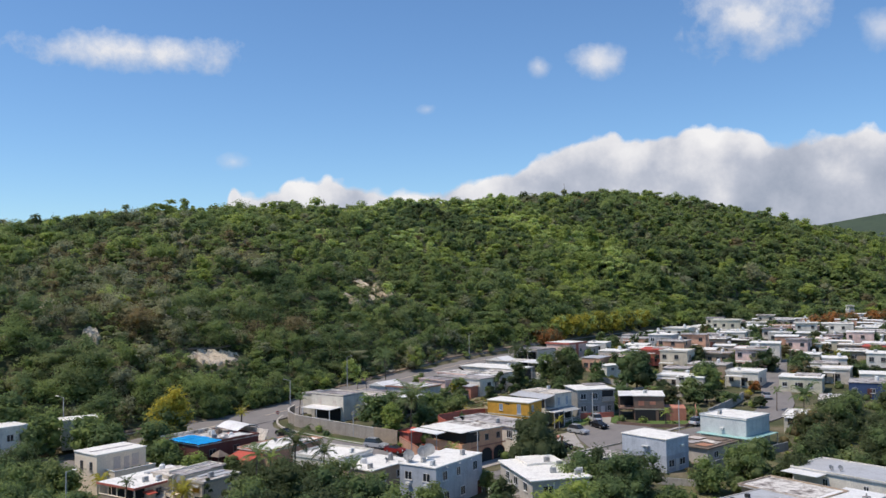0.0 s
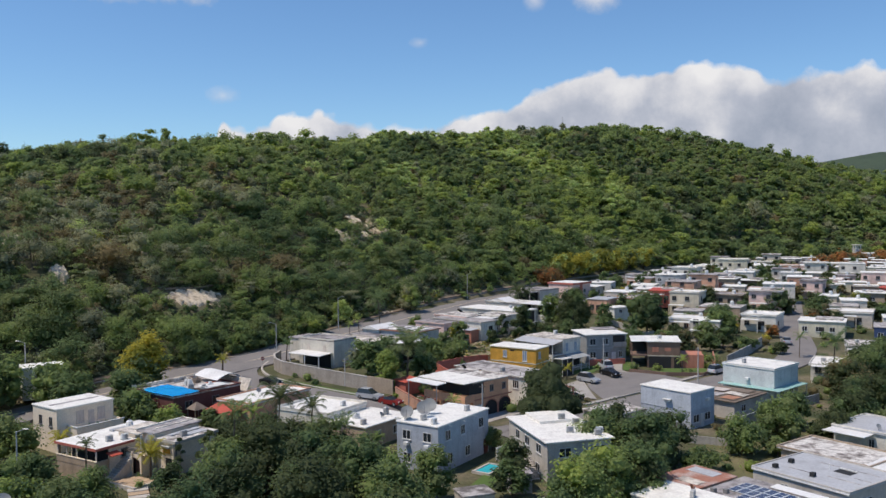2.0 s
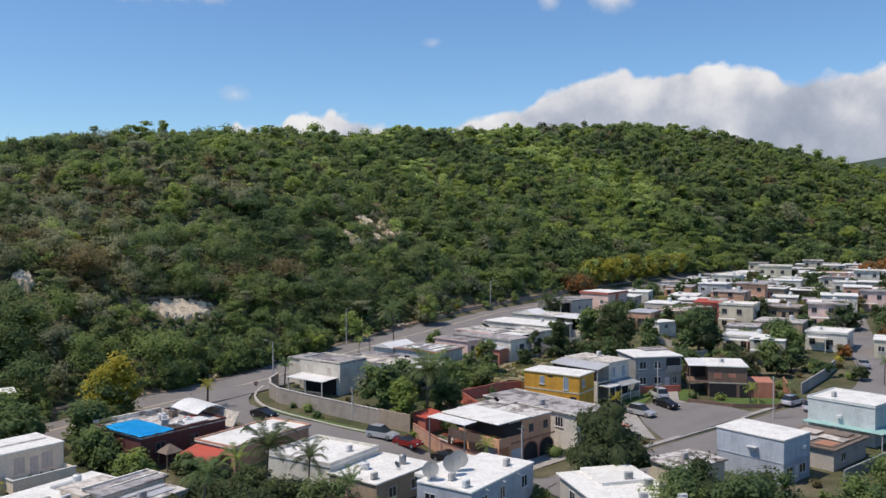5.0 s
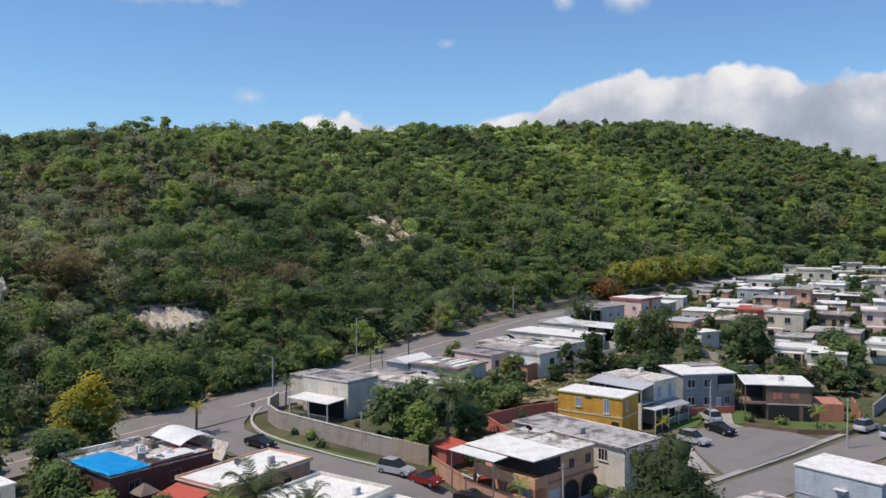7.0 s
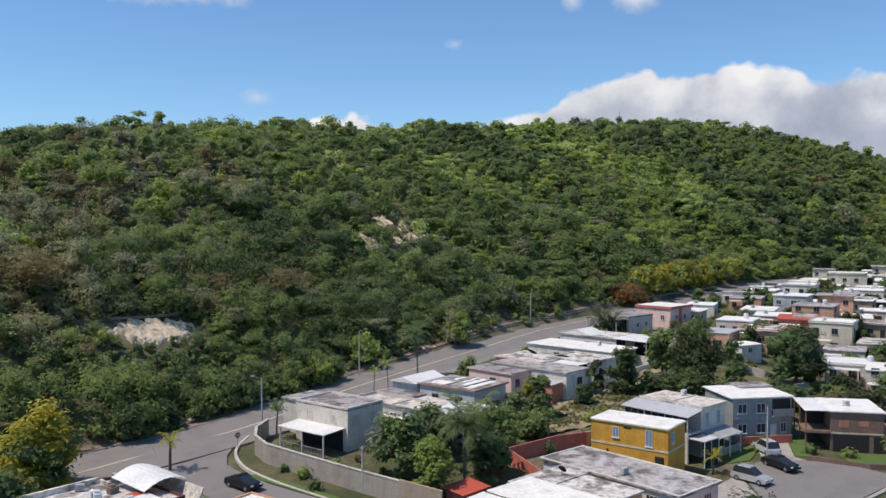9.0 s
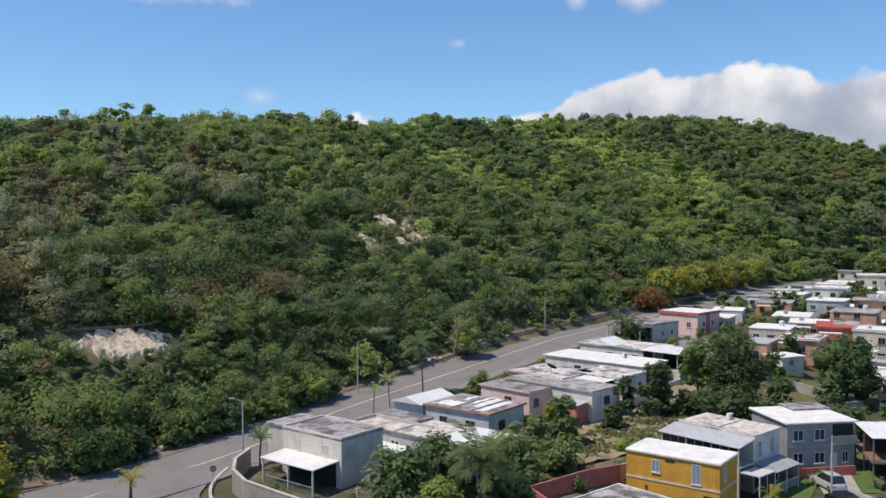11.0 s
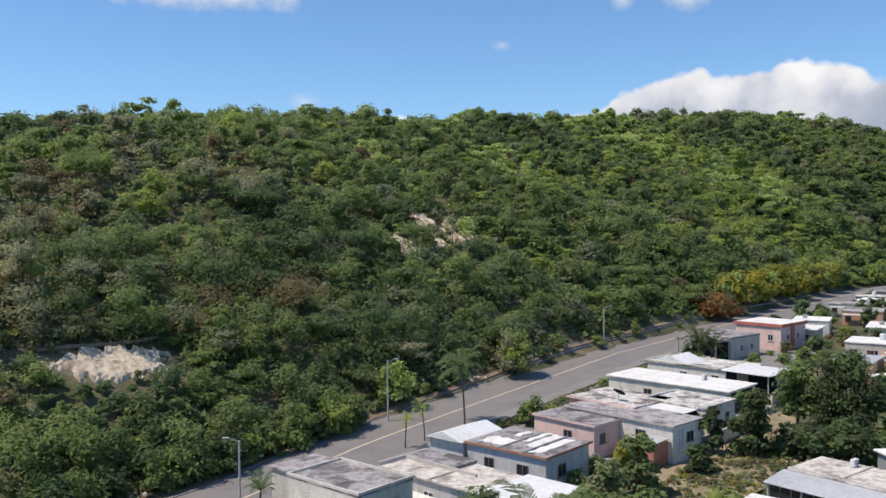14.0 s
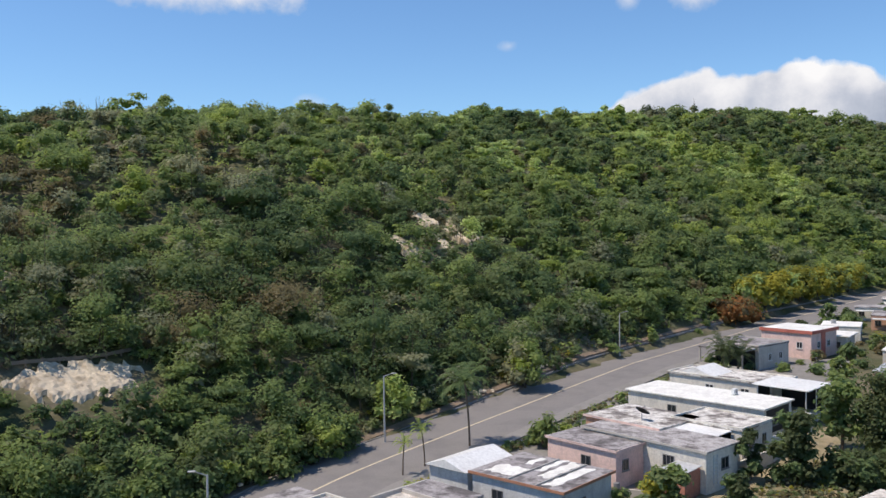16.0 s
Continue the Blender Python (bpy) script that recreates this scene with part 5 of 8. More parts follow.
for k, (a_, b_, w_, d_) in enumerate(((0.4, 0.5, 2.6, 2.2), (3.4, 0.3, 2.0, 3.4), (6.2, 1.0, 2.4, 2.0), (0.8, 3.4, 3.0, 1.6), (4.6, 4.4, 2.4, 2.6), (1.0, 5.6, 2.2, 1.4))):
    slab(hs, "loose_sheet", a_, b_, a_ + w_, b_ + d_, 3.1 + 0.03 * k, 0.04, [TERRACOTTA, ROOF_PALE, WOOD, ROOF_GREY, BOARD, WOOD][k], tilt=(0.02 * (k % 3 - 1), 0.03 * (k % 2)))

hs = house("two-storey orange house with wide white roof and arches", 4.6, 148.6, 45, 8.5, 6.6, 5.8, W_["orange"], ROOF_WORN, [("F", 3.9, 3.9, 0.9, 1.0), ("F", 6.9, 3.9, 0.9, 1.0)], over=0.15, lower=W_["orange"], frame=FRAME_D)
slab(hs, "side_canopy", -4.8, 3.2, -2.62, 10.2, 5.7, 0.12, METAL_W, tilt=(0.05, 0))
pillars(hs, [(-4.6, 3.5), (-4.6, 9.9)], -1, 5.58, 0.14, METAL_G)
slab(hs, "canopy_roof", -2.6, -0.5, 3.6, 9.8, 6.02, 0.12, ROOF_WHITE, "broad white canopy roof over the terrace")
slab(hs, "rear_roof", 1.2, 6.8, 9.6, 10.6, 5.9, 0.2, ROOF_WORN)
part("rear_wall", boxes((1.4, 6.65, -1, 9.2, 10.4, 5.7)), W_["orange"], hs)
part("screen", boxes((-0.9, 0.0, 3.9, -0.84, 8.6, 5.8), (-0.9, -0.06, 3.9, 2.4, 0.0, 5.8)), DARK, hs, "dark insect screen round the terrace")
slab(hs, "terrace", -2.2, -0.3, 0.0, 8.8, 3.1, 0.3, W_["orange"])
part("terrace_wall", boxes((-2.2, -0.3, 3.1, -2.05, 8.8, 4.0), (-2.05, -0.3, 3.1, -0.004, -0.15, 4.0)), W_["orange"], hs)
pillars(hs, [(-2.1, -0.2), (-2.1, 4.2), (-2.1, 8.7)], -1, 2.8, 0.3, W_["terra"])
arch = bmesh.new()
for k in range(2):
    x0, rx = 2.75 + k * 3.25, 1.45
    for out, dark_r in ((0.14, 0.03),):
        rim = [(x0 + rx + (rx + out) * math.cos(math.pi * s / 14), 1.35 + (1.15 + out) * math.sin(math.pi * s / 14)) for s in range(15)]
        inner = [(x0 + rx + rx * math.cos(math.pi * s / 14), 1.35 + 1.15 * math.sin(math.pi * s / 14)) for s in range(15)]
        rim, inner = [(rim[0][0], -0.2)] + rim + [(rim[-1][0], -0.2)], [(inner[0][0], -0.2)] + inner + [(inner[-1][0], -0.2)]
        va, vb = [arch.verts.new((x, -0.10, z)) for x, z in rim], [arch.verts.new((x, -0.10, z)) for x, z in inner]
        vc, vd = [arch.verts.new((x, 0.0, z)) for x, z in rim], [arch.verts.new((x, 0.0, z)) for x, z in inner]
        for s in range(16):
            arch.faces.new((va[s], va[s + 1], vb[s + 1], vb[s]))
            arch.faces.new((va[s], vc[s], vc[s + 1], va[s + 1]))
            arch.faces.new((vb[s], vb[s + 1], vd[s + 1], vd[s]))
        # flat near-black face that imitates the shade inside the arch
        hollow = bmesh.new()
        hollow.faces.new([hollow.verts.new((x, -0.015, z)) for x, z in inner])
        part("arch_hollow", hollow, DARK, hs)
part("arcade", arch, W_["terra"], hs)
part("garage_door", boxes((0.4, -0.06, 0, 2.3, -0.004, 2.1), (0.4, -0.08, 0.65, 2.3, -0.06, 0.7), (0.4, -0.08, 1.35, 2.3, -0.06, 1.4)), FRAME_W, hs)
part("floor_band", boxes((-0.05, -0.12, 2.85, 9.25, -0.004, 3.05)), W_["terra"], hs)
door(hs, "S", 2.0, 0.0, 2.2, 2.3, 9.2, 6.6)
dish(*on_roof(hs, 6.6, 8.2, 5.9), 140, 0.45, 35, DARK)

hs = house("white two-storey house with weathered grey roof", 14.2, 155.0, 43, 6.8, 17.4, 4.7, W_["white"], ROOF_GREY, [("F", 0.8, 2.6, 1.3, 1.3, 3), ("F", 4.2, 2.6, 1.3, 1.3, 3), ("S", 2.4, 2.6, 1.4, 1.4, 3)], over=0.3, parapet=0.1, z=0.2)
slab(hs, "porch_roof", 1.0, -3.0, 8.0, -0.3, 2.6, 0.2, W_["terra"])
pillars(hs, [(1.2, -2.8), (7.8, -2.8)], -1, 2.4, 0.3, W_["terra"])
ac_unit(*on_roof(hs, 1.6, 7.6, 4.7), 43)
hs = house("mustard-yellow two-storey house with white roof", 17.2, 173.0, 55, 5.2, 9.9, 5.5, W_["yellow"], ROOF_WHITE, [("S", 6.2, 3.5, 0.85, 1.3), ("S", 1.9, 3.0, 0.9, 2.0), ("F", 1.0, 3.5, 0.8, 1.3)], [("S", 0.5, 0.0, 1.1, 2.0, DARK)], over=0.1, z=1.4, foot=2.2, fill=LOUVRE)
part("floor_band", boxes((-0.06, -0.06, 2.55, 5.26, 0, 2.75), (-0.06, 0, 2.55, 0, 9.9, 2.75)), W_["cream"], hs)
part("roof_edge", boxes((-0.16, -0.16, 5.28, 5.36, -0.1, 5.42), (-0.16, -0.1, 5.28, -0.1, 10.0, 5.42)), W_["cream"], hs)
part("wall_vent", boxes((-0.04, 4.6, 4.75, -0.004, 5.6, 5.0)), DARK, hs, "dark slotted vent below the roof")
part("wall_lamp", boxes((-0.14, 7.6, 1.6, -0.004, 7.75, 2.0)), DARK, hs)
hs = house("two-storey white house with patched grey roof overhang", 23.6, 182.8, 43, 5.6, 9.2, 6.0, W_["white"], ROOF_PALE, [("F", 0.9, 3.3, 0.8, 1.8), ("F", 3.6, 3.3, 0.8, 1.8)], over=0.25, frame=FRAME_W, fill=LOUVRE, z=1.3, foot=2.0)
part("roof_kerb", boxes((-0.2, 4.4, 6.0, 5.8, 4.55, 6.1), (-0.2, -0.2, 6.0, -0.06, 9.4, 6.1)), CONC_LIGHT, hs)
ac_unit(*on_roof(hs, 4.6, 5.6, 6.0), 43)
sheet_roof(hs, "side_roof", -3.7, -0.5, -0.26, 9.8, 5.25, ROOF_SILVER, (0.16, 0.0), 0.6, "grey sheet-metal roof over the side gallery")
pillars(hs, [(-3.4, -0.2), (-3.4, 3.1), (-3.4, 6.3), (-3.4, 9.5)], -1.5, 5.3, 0.12, FRAME_W)
part("gallery_wall", boxes((-3.4, -0.3, -1.5, -3.28, 9.6, 3.2)), W_["white"], hs)
for k in range(9):
    part("gallery_pane", boxes((-3.36, 0.0 + 1.05 * k, 3.26, -3.32, 0.95 + 1.05 * k, 5.05)), GLASS, hs)
part("gallery_floor", boxes((-3.28, -0.3, 2.9, -0.01, 9.6, 3.1)), CONC_LIGHT, hs)
sheet_roof(hs, "porch_roof", 0.0, -2.6, 5.6, -0.1, 2.35, W_["steel"], (0, 0.22))
# near-black sheet paints the shade under the porch roof
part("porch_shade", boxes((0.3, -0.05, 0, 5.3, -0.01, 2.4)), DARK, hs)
part("porch_rail", boxes(*[(0.2 + 0.3 * i, -2.44, 0.0, 0.25 + 0.3 * i, -2.38, 0.9) for i in range(18)], (0.1, -2.45, 0.9, 5.5, -2.37, 0.96)), FRAME_W, hs)
pillars(hs, [(0.2, -2.4), (2.8, -2.4), (5.4, -2.4)], -1.5, 2.4, 0.12, FRAME_W)
part("screened_porch", boxes((-3.3, -2.6, 2.5, -0.1, -0.35, 2.62), (-3.3, -2.6, -1.5, -3.2, -2.5, 2.5), (-0.2, -2.6, -1.5, -0.1, -2.5, 2.5), (-1.8, -2.6, -1.5, -1.7, -2.5, 2.5)), FRAME_W, hs)
part("porch_screen", boxes((-3.2, -2.56, -1.0, -0.2, -2.53, 2.5)), DARK, hs)
hs = house("two-storey grey house with white-framed windows and balcony", 29.3, 188.5, 11, 8.5, 8.1, 5.9, W_["grey"], ROOF_WHITE,
           [("F", 0.7, 3.7, 1.3, 1.3), ("F", 3.4, 3.7, 1.3, 1.3), ("F", 0.7, 1.0, 1.3, 1.3), ("F", 3.4, 1.0, 1.3, 1.3), ("F", 6.9, 1.0, 0.8, 1.3)], [("F", 5.4, 0, 0.9, 2.1)], over=0.3, z=1.4, foot=2.0)
part("floor_band", boxes((-0.05, -0.07, 2.9, 5.55, -0.004, 3.05)), W_["steel"], hs)
# shade of the balcony's recess, laid on the flat wall near-black
part("balcony_recess", boxes((5.7, -0.05, 3.3, 8.3, -0.01, 5.5)), DARK, hs)
part("balcony_rail", boxes((5.6, -0.5, 3.3, 8.5, -0.42, 4.2)), W_["grey"], hs)
slab(hs, "balcony", 5.6, -0.5, 8.5, -0.004, 3.3, 0.18, W_["grey"])
part("red_plinth", boxes((0, -1.4, -1, 7.8, -1.2, 0.9)), W_["red"], hs)
slab(hs, "back_roof", 4.0, 5.5, 9.0, 8.9, 6.15, 0.16, ROOF_GREY)
hs = house("two-storey brown house with white roof and screened carport", 41.0, 185.6, -10, 6.4, 8.0, 5.5, W_["brown"], ROOF_WHITE, [], [], over=0.25, band=(2.45, 0.2, W_["beige"]), z=0.8)
# ground-floor openings have no depth; dark sheets imitate their shade
part("ground_recess", boxes((0.3, -0.05, 0, 4.6, -0.01, 2.4), (5.2, -0.05, 0.0, 6.3, -0.01, 2.2)), DARK, hs)
part("mural", boxes((1.0, -0.02, 3.3, 2.2, -0.004, 4.3)), W_["terra"], hs, "faded reddish mural painted on the wall")
part("mural", boxes((3.4, -0.02, 3.5, 4.6, -0.004, 4.2)), W_["terra"], hs, "faded reddish mural painted on the wall")
sheet_roof(hs, "carport_roof", -3.2, -0.2, -0.26, 8.0, 5.4, METAL_W, (0.02, 0), label="white corrugated sheet over the upper terrace")
part("terrace_floor", boxes((-3.2, -0.2, 2.5, -0.01, 8.0, 2.8)), W_["brown"], hs)
pillars(hs, [(-3.0, 0.0), (-3.0, 4.0), (-3.0, 7.8)], -1, 5.38, 0.16, W_["brown"])
part("terrace_screen", boxes((-3.0, 4.0, 2.8, -0.02, 4.05, 5.4)), DARK, hs)
ac_unit(*on_roof(hs, 2.6, 3.2, 5.5), 0)
part("garage_wall", boxes((6.62, 0.6, -1, 11.0, 0.9, 2.7), (6.62, 0.9, 2.5, 11.0, 6.0, 2.72)), W_["terra"], hs)

hs = house("grey flat-roofed low house with rendered walls", 42.0, 103.2, 34, 10.0, 11.6, 3.3, CONC_LIGHT, ROOF_SILVER, [("F", 3, 1, 1.3, 1.2), ("S", 3, 1, 1.0, 1.3), ("S", 7, 1, 1.0, 1.3)], over=0.15, parapet=0.12)
part("garage_door", boxes((0.4, -0.06, 0, 3.0, -0.004, 2.3)), W_["steel"], hs)
for ax, ay in ((1.6, 9.8), (2.0, 5.4), (4.8, 9.9)):
    vb_ = base("vent_box", *on_roof(hs, ax, ay, 3.3), 34, "dark metal vent box standing on a grey roof", "vent", "roof vents")
    part("casing", boxes((-0.27, -0.27, 0.05, 0.27, 0.27, 0.5), bevel=0.03), RUBBER, vb_)
    part("foot", boxes((-0.32, -0.32, 0, 0.32, 0.32, 0.05)), METAL_G, vb_)
part("roof_hatch", boxes((5.6, 3.2, 3.3, 7.0, 5.2, 3.36), bevel=0.02), RUBBER, hs, "dark square roof hatch")
part("hatch_rim", boxes((7.0, 3.2, 3.3, 7.15, 5.2, 3.5)), METAL_W, hs)
for a_, b_, c_ in ((3.4, 0.8, 4.6), (5.0, 0.5, 2.4), (7.6, 1.0, 8.0), (3.0, 6.0, 9.0)):
    part("roof_seam", boxes((a_, b_, 3.3, a_ + 0.12, c_, 3.34)), ROOF_GREY, hs)
part("vent_pipe", tube((6.2, 6.0, 3.3), (6.2, 6.0, 3.9), 0.06), METAL_W, hs)
part("gutter", boxes((-0.24, -0.1, 3.05, -0.16, 11.7, 3.18)), METAL_W, hs)
hs = house("bright white-roofed house with small roof vents", 25.5, 97.2, 40, 6.4, 9.2, 3.3, W_["white"], ROOF_WHITE, [("F", 2, 1, 1.3, 1.2)], over=0.12)
dish(*on_roof(hs, 4.6, 5.0, 3.3), 60, 0.45, 30, TERRACOTTA)
ac_unit(*on_roof(hs, 3.6, 4.2, 3.3), 60)
hs = house("low house carrying rows of solar panels", 33.0, 96.0, 37, 8.6, 10.6, 3.1, W_["tan"], ROOF_GREY, [("F", 2, 1, 1.4, 1.1), ("F", 5.5, 1, 1.4, 1.1)], over=0.45)
sol_h = hs
hs = house("low house with rust-red patched roof", 26.9, 105.9, 36, 6.6, 5.2, 3.2, W_["beige"], RUST, (), over=0.3)
slab(hs, "roof_sheet", 0.6, 0.4, 2.2, 3.4, 3.26, 0.05, ROOF_PALE, "pale patch sheet on the rusty roof")
slab(hs, "roof_sheet", 4.4, 1.2, 6.2, 4.8, 3.25, 0.05, ROOF_SILVER, "grey patch sheet on the rusty roof")
slab(sol_h, "side_sheet", 7.3, 0.8, 8.7, 6.8, 3.3, 0.08, METAL_W, "white sheet along the roof edge", tilt=(0.03, 0))
for ax, ay in ((1.4, 9.6), (2.2, 8.6)):
    part("roof_vent", boxes((ax, ay, 3.1, ax + 0.5, ay + 0.5, 3.55), bevel=0.03), FRAME_D, sol_h)
for r_ in range(3):
    for c_ in (range(3, 6) if r_ == 0 else range(8)):
        px, py = 1.5 + r_ * 1.75, 1.0 + c_ * 1.04
        pnl = base("solar_panel", *on_roof(sol_h, px, py, 3.1), 37, "dark blue solar panel on a thin aluminium frame", "solar panel", "roof solar panels")
        part("frame", boxes((0, 0, 0.12, 1.7, 1.0, 0.16)), PLASTIC, pnl)
        part("cell_face", boxes((0.07, 0.07, 0.16, 0.82, 0.93, 0.168), (0.88, 0.07, 0.16, 1.63, 0.93, 0.168)), PANEL_B, pnl)
        part("leg", boxes((0.1, 0.1, 0, 0.16, 0.9, 0.12)), METAL_G, pnl)
        part("leg", boxes((1.5, 0.1, 0, 1.56, 0.9, 0.12)), METAL_G, pnl)
hs = house("long low house with worn white roof terrace", 48.7, 112.6, 36, 7.2, 11.0, 3.1, W_["tan"], ROOF_WORN, [("F", 2, 1, 1.3, 1.2)], over=0.4, parapet=0.2)
hs = house("low house with bright white ridged roof", 51.5, 108.6, 40, 9.8, 5.0, 3.2, W_["beige"], METAL_W, [("F", 2, 1, 1.3, 1.2), ("F", 6, 1, 1.3, 1.2)], over=0.35)
hs = house("long rendered house with dishes on its grey roof", 61.8, 118.8, 38, 9.0, 14.5, 3.5, W_["white"], ROOF_SILVER, [("S", 3, 1.3, 0.8, 1.2), ("S", 9, 1.3, 0.8, 1.2), ("F", 2, 1.3, 1.2, 1.2)], over=0.25, parapet=0.15)
slab(hs, "lean_to_roof", -3.0, 9.0, -0.26, 14.6, 3.3, 0.1, METAL_W)
dish(*on_roof(hs, 1.4, 9.2, 3.5), 20, 0.4, 35, DISH)
dish(*on_roof(hs, 2.2, 8.2, 3.5), 10, 0.4, 35, DISH)
hs = house("white-roofed house with a dish by the roof edge", -45.2, 94.2, 48, 6.0, 11.0, 3.5, W_["white"], ROOF_WHITE, [("F", 2, 1, 1.2, 1.2)], over=0.25)
dish(*on_roof(hs, 5.0, 3.4, 3.5), 20, 0.85, 35, DISH)
ac_unit(*on_roof(hs, 5.2, 1.6, 3.5), 48)
ac_unit(*on_roof(hs, 2.2, 5.0, 3.5), 48)
hs = house("white corner building behind the trees with an arch", -77.0, 140.0, 53, 9.0, 8.0, 5.2, W_["white"], ROOF_WHITE, [("F", 1, 2.6, 1.2, 1.2), ("F", 5.5, 2.6, 1.2, 1.2)], [("F", 3.0, 0, 1.4, 2.4, DARK)])
hs = house("small white-roofed shed in a back yard", 43.6, 230.6, 25, 4.6, 4.0, 2.4, W_["white"], ROOF_WHITE, [("F", 1.4, 0.9, 1.0, 0.9)], name="shed", over=0.3)
hs = house("low pale garage behind the beige house", -68.5, 153.5, 32, 6.4, 4.5, 4.2, W_["white"], ROOF_WHITE, (), [("F", 2, 0, 2.4, 2.1, W_["grey"])], name="garage")

# ---- the upper row beside the road ----
CREAM_R = paint("render_cream", (0.68, 0.63, 0.54), (0.38, 0.34, 0.29), 0.5, 0.9, 0.45, 4.0, 0.3, streak=0.4)
hs = house("unpainted two-storey concrete house with a white awning", -20.6, 175.5, 54, 6.3, 9.2, 5.4, CREAM_R, ROOF_GREY, [("F", 1.0, 3.3, 0.9, 1.2), ("F", 3.9, 3.3, 0.9, 1.2), ("S", 2.0, 3.3, 0.9, 1.2), ("S", 6.2, 3.3, 0.9, 1.2)], over=0.02, parapet=0.22, frame=CREAM_R, fill=BOARD, z=3.0)
part("rear_wall", boxes((1.6, 9.24, -1.2, 6.6, 13.4, 4.9)), CREAM_R, hs)
slab(hs, "rear_roof", 1.4, 9.24, 6.9, 13.6, 5.1, 0.2, ROOF_GREY)
slab(hs, "awning", -3.6, 0.4, -0.03, 8.6, 3.0, 0.12, METAL_W, "flat white sheet awning", tilt=(0.05, 0))
pillars(hs, [(-3.4, 0.7), (-3.4, 4.4), (-3.4, 8.3)], -1.0, 2.9, 0.16, FRAME_W)
part("grille", boxes(*[(-3.42, 0.7 + 0.25 * i, -0.3, -3.38, 0.74 + 0.25 * i, 1.1) for i in range(31)], (-3.43, 0.7, 1.1, -3.37, 8.3, 1.16)), W_["steel"], hs)
# wall under the awning is covered near-black to imitate its shade
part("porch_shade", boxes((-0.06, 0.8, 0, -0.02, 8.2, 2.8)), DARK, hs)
part("annex_wall", boxes((6.6, 0.3, -1, 11.5, 1.0, 2.6)), W_["terra"], hs)
slab(hs, "annex_roof", 6.65, -1.4, 12.0, 4.5, 2.8, 0.12, METAL_W)
hs = house("low house with a long patched pale and grey roof", -8.4, 177.9, 51, 6.0, 15.8, 3.4, W_["bluegrey"], ROOF_PALE, [("F", 1.5, 1, 1.4, 1.2), ("S", 5.0, 1.0, 1.3, 1.2), ("S", 9.0, 1.0, 1.3, 1.2)], over=0.3, z=4.0)
slab(hs, "front_canopy", -0.5, -2.6, 6.7, 3.6, 3.56, 0.12, METAL_W, tilt=(0.0, -0.01))
slab(hs, "rear_roof", 3.2, 9.6, 6.5, 16.2, 3.7, 0.28, ROOF_GREY)
part("parapet", boxes((-0.3, 15.9, 3.4, 6.3, 16.12, 3.75), (3.0, 6.6, 3.4, 3.2, 15.8, 3.72), (-0.3, 9.2, 3.4, 3.0, 9.36, 3.52)), CONC_LIGHT, hs)
pillars(hs, [(-0.2, -2.4), (6.4, -2.4)], -1.2, 3.4, 0.12, FRAME_W)
# shade below the front canopy, imitated by a dark sheet
part("porch_shade", boxes((0.3, -0.05, 0, 5.9, -0.01, 3.0)), DARK, hs)
hs = house("low house with pale gable roof and stained flat roof", -5.3, 188.7, 54, 7.6, 9.6, 3.4, W_["iceblue"], ROOF_GREY, [("F", 2, 1, 1.4, 1.2), ("S", 2, 1, 1.4, 1.2), ("S", 6.2, 1, 1.2, 1.2)], over=0.25, frame=FRAME_D, z=4.75)
part("roof_edge", boxes((-0.31, -0.31, 3.2, 7.91, -0.25, 3.44), (-0.31, -0.25, 3.2, -0.25, 9.85, 3.44)), TERRACOTTA, hs)
bm = bmesh.new()
pr = [(-0.6, 9.9, 3.2), (-0.6, 14.9, 3.2), (-0.6, 12.4, 4.0), (6.6, 9.9, 3.2), (6.6, 14.9, 3.2), (6.6, 12.4, 4.0)]
vs = [bm.verts.new(p_) for p_ in pr]
for f in ((0, 3, 5, 2), (1, 2, 5, 4), (0, 2, 1), (3, 4, 5), (0, 1, 4, 3)):
    bm.faces.new([vs[i] for i in f])
part("gable_roof", bm, METAL_W, hs)
part("gable_room", boxes((-0.1, 10.1, -1.4, 6.2, 14.7, 3.2)), W_["iceblue"], hs)
for k, (x0, y0, x1, y1) in enumerate(((0.5, 1.2, 6.9, 2.3), (2.2, 2.9, 7.6, 4.1), (3.4, 4.6, 7.7, 5.2), (0.8, 5.7, 3.4, 8.8), (4.6, 6.6, 7.0, 7.3))):
    coat = boxes((x0, y0, 3.4, x1, y1, 3.425))
    bmesh.ops.subdivide_edges(coat, edges=list(coat.edges), cuts=5, use_grid_fill=True)
    for v in coat.verts:
        v.co.x += 0.22 * math.sin(v.co.y * 5.1 + k)
        v.co.y += 0.16 * math.sin(v.co.x * 3.3 + 2 * k)
    part("roof_coating", coat, ROOF_WHITE, hs, "ragged patch of white roof coating")
part("roof_kerb", boxes((-0.2, 2.45, 3.4, 7.6, 2.6, 3.55), (-0.2, 5.4, 3.4, 7.6, 5.55, 3.52)), CONCRETE, hs)
hs = house("low grey house with a stained flat roof and pink edge", 0.2, 201.0, 48, 5.0, 8.5, 3.2, W_["pink"], ROOF_GREY, [("F", 1.0, 1, 1.0, 1.1), ("S", 3, 1, 1.2, 1.1)], over=0.2, frame=FRAME_D, z=5.1)
part("roof_edge", boxes((-0.26, -0.26, 3.0, 5.26, -0.2, 3.24), (-0.26, -0.2, 3.0, -0.2, 8.7, 3.24)), W_["pink"], hs)
hs = house("long low grey house with stained flat roof", 8.3, 199.6, 47, 5.6, 14.5, 3.4, W_["white"], ROOF_GREY, [("S", 3.4, 1.2, 1.3, 1.1, 3), ("F", 2.6, 1.2, 1.3, 1.1)], over=0.2, frame=FRAME_D, z=5.3)
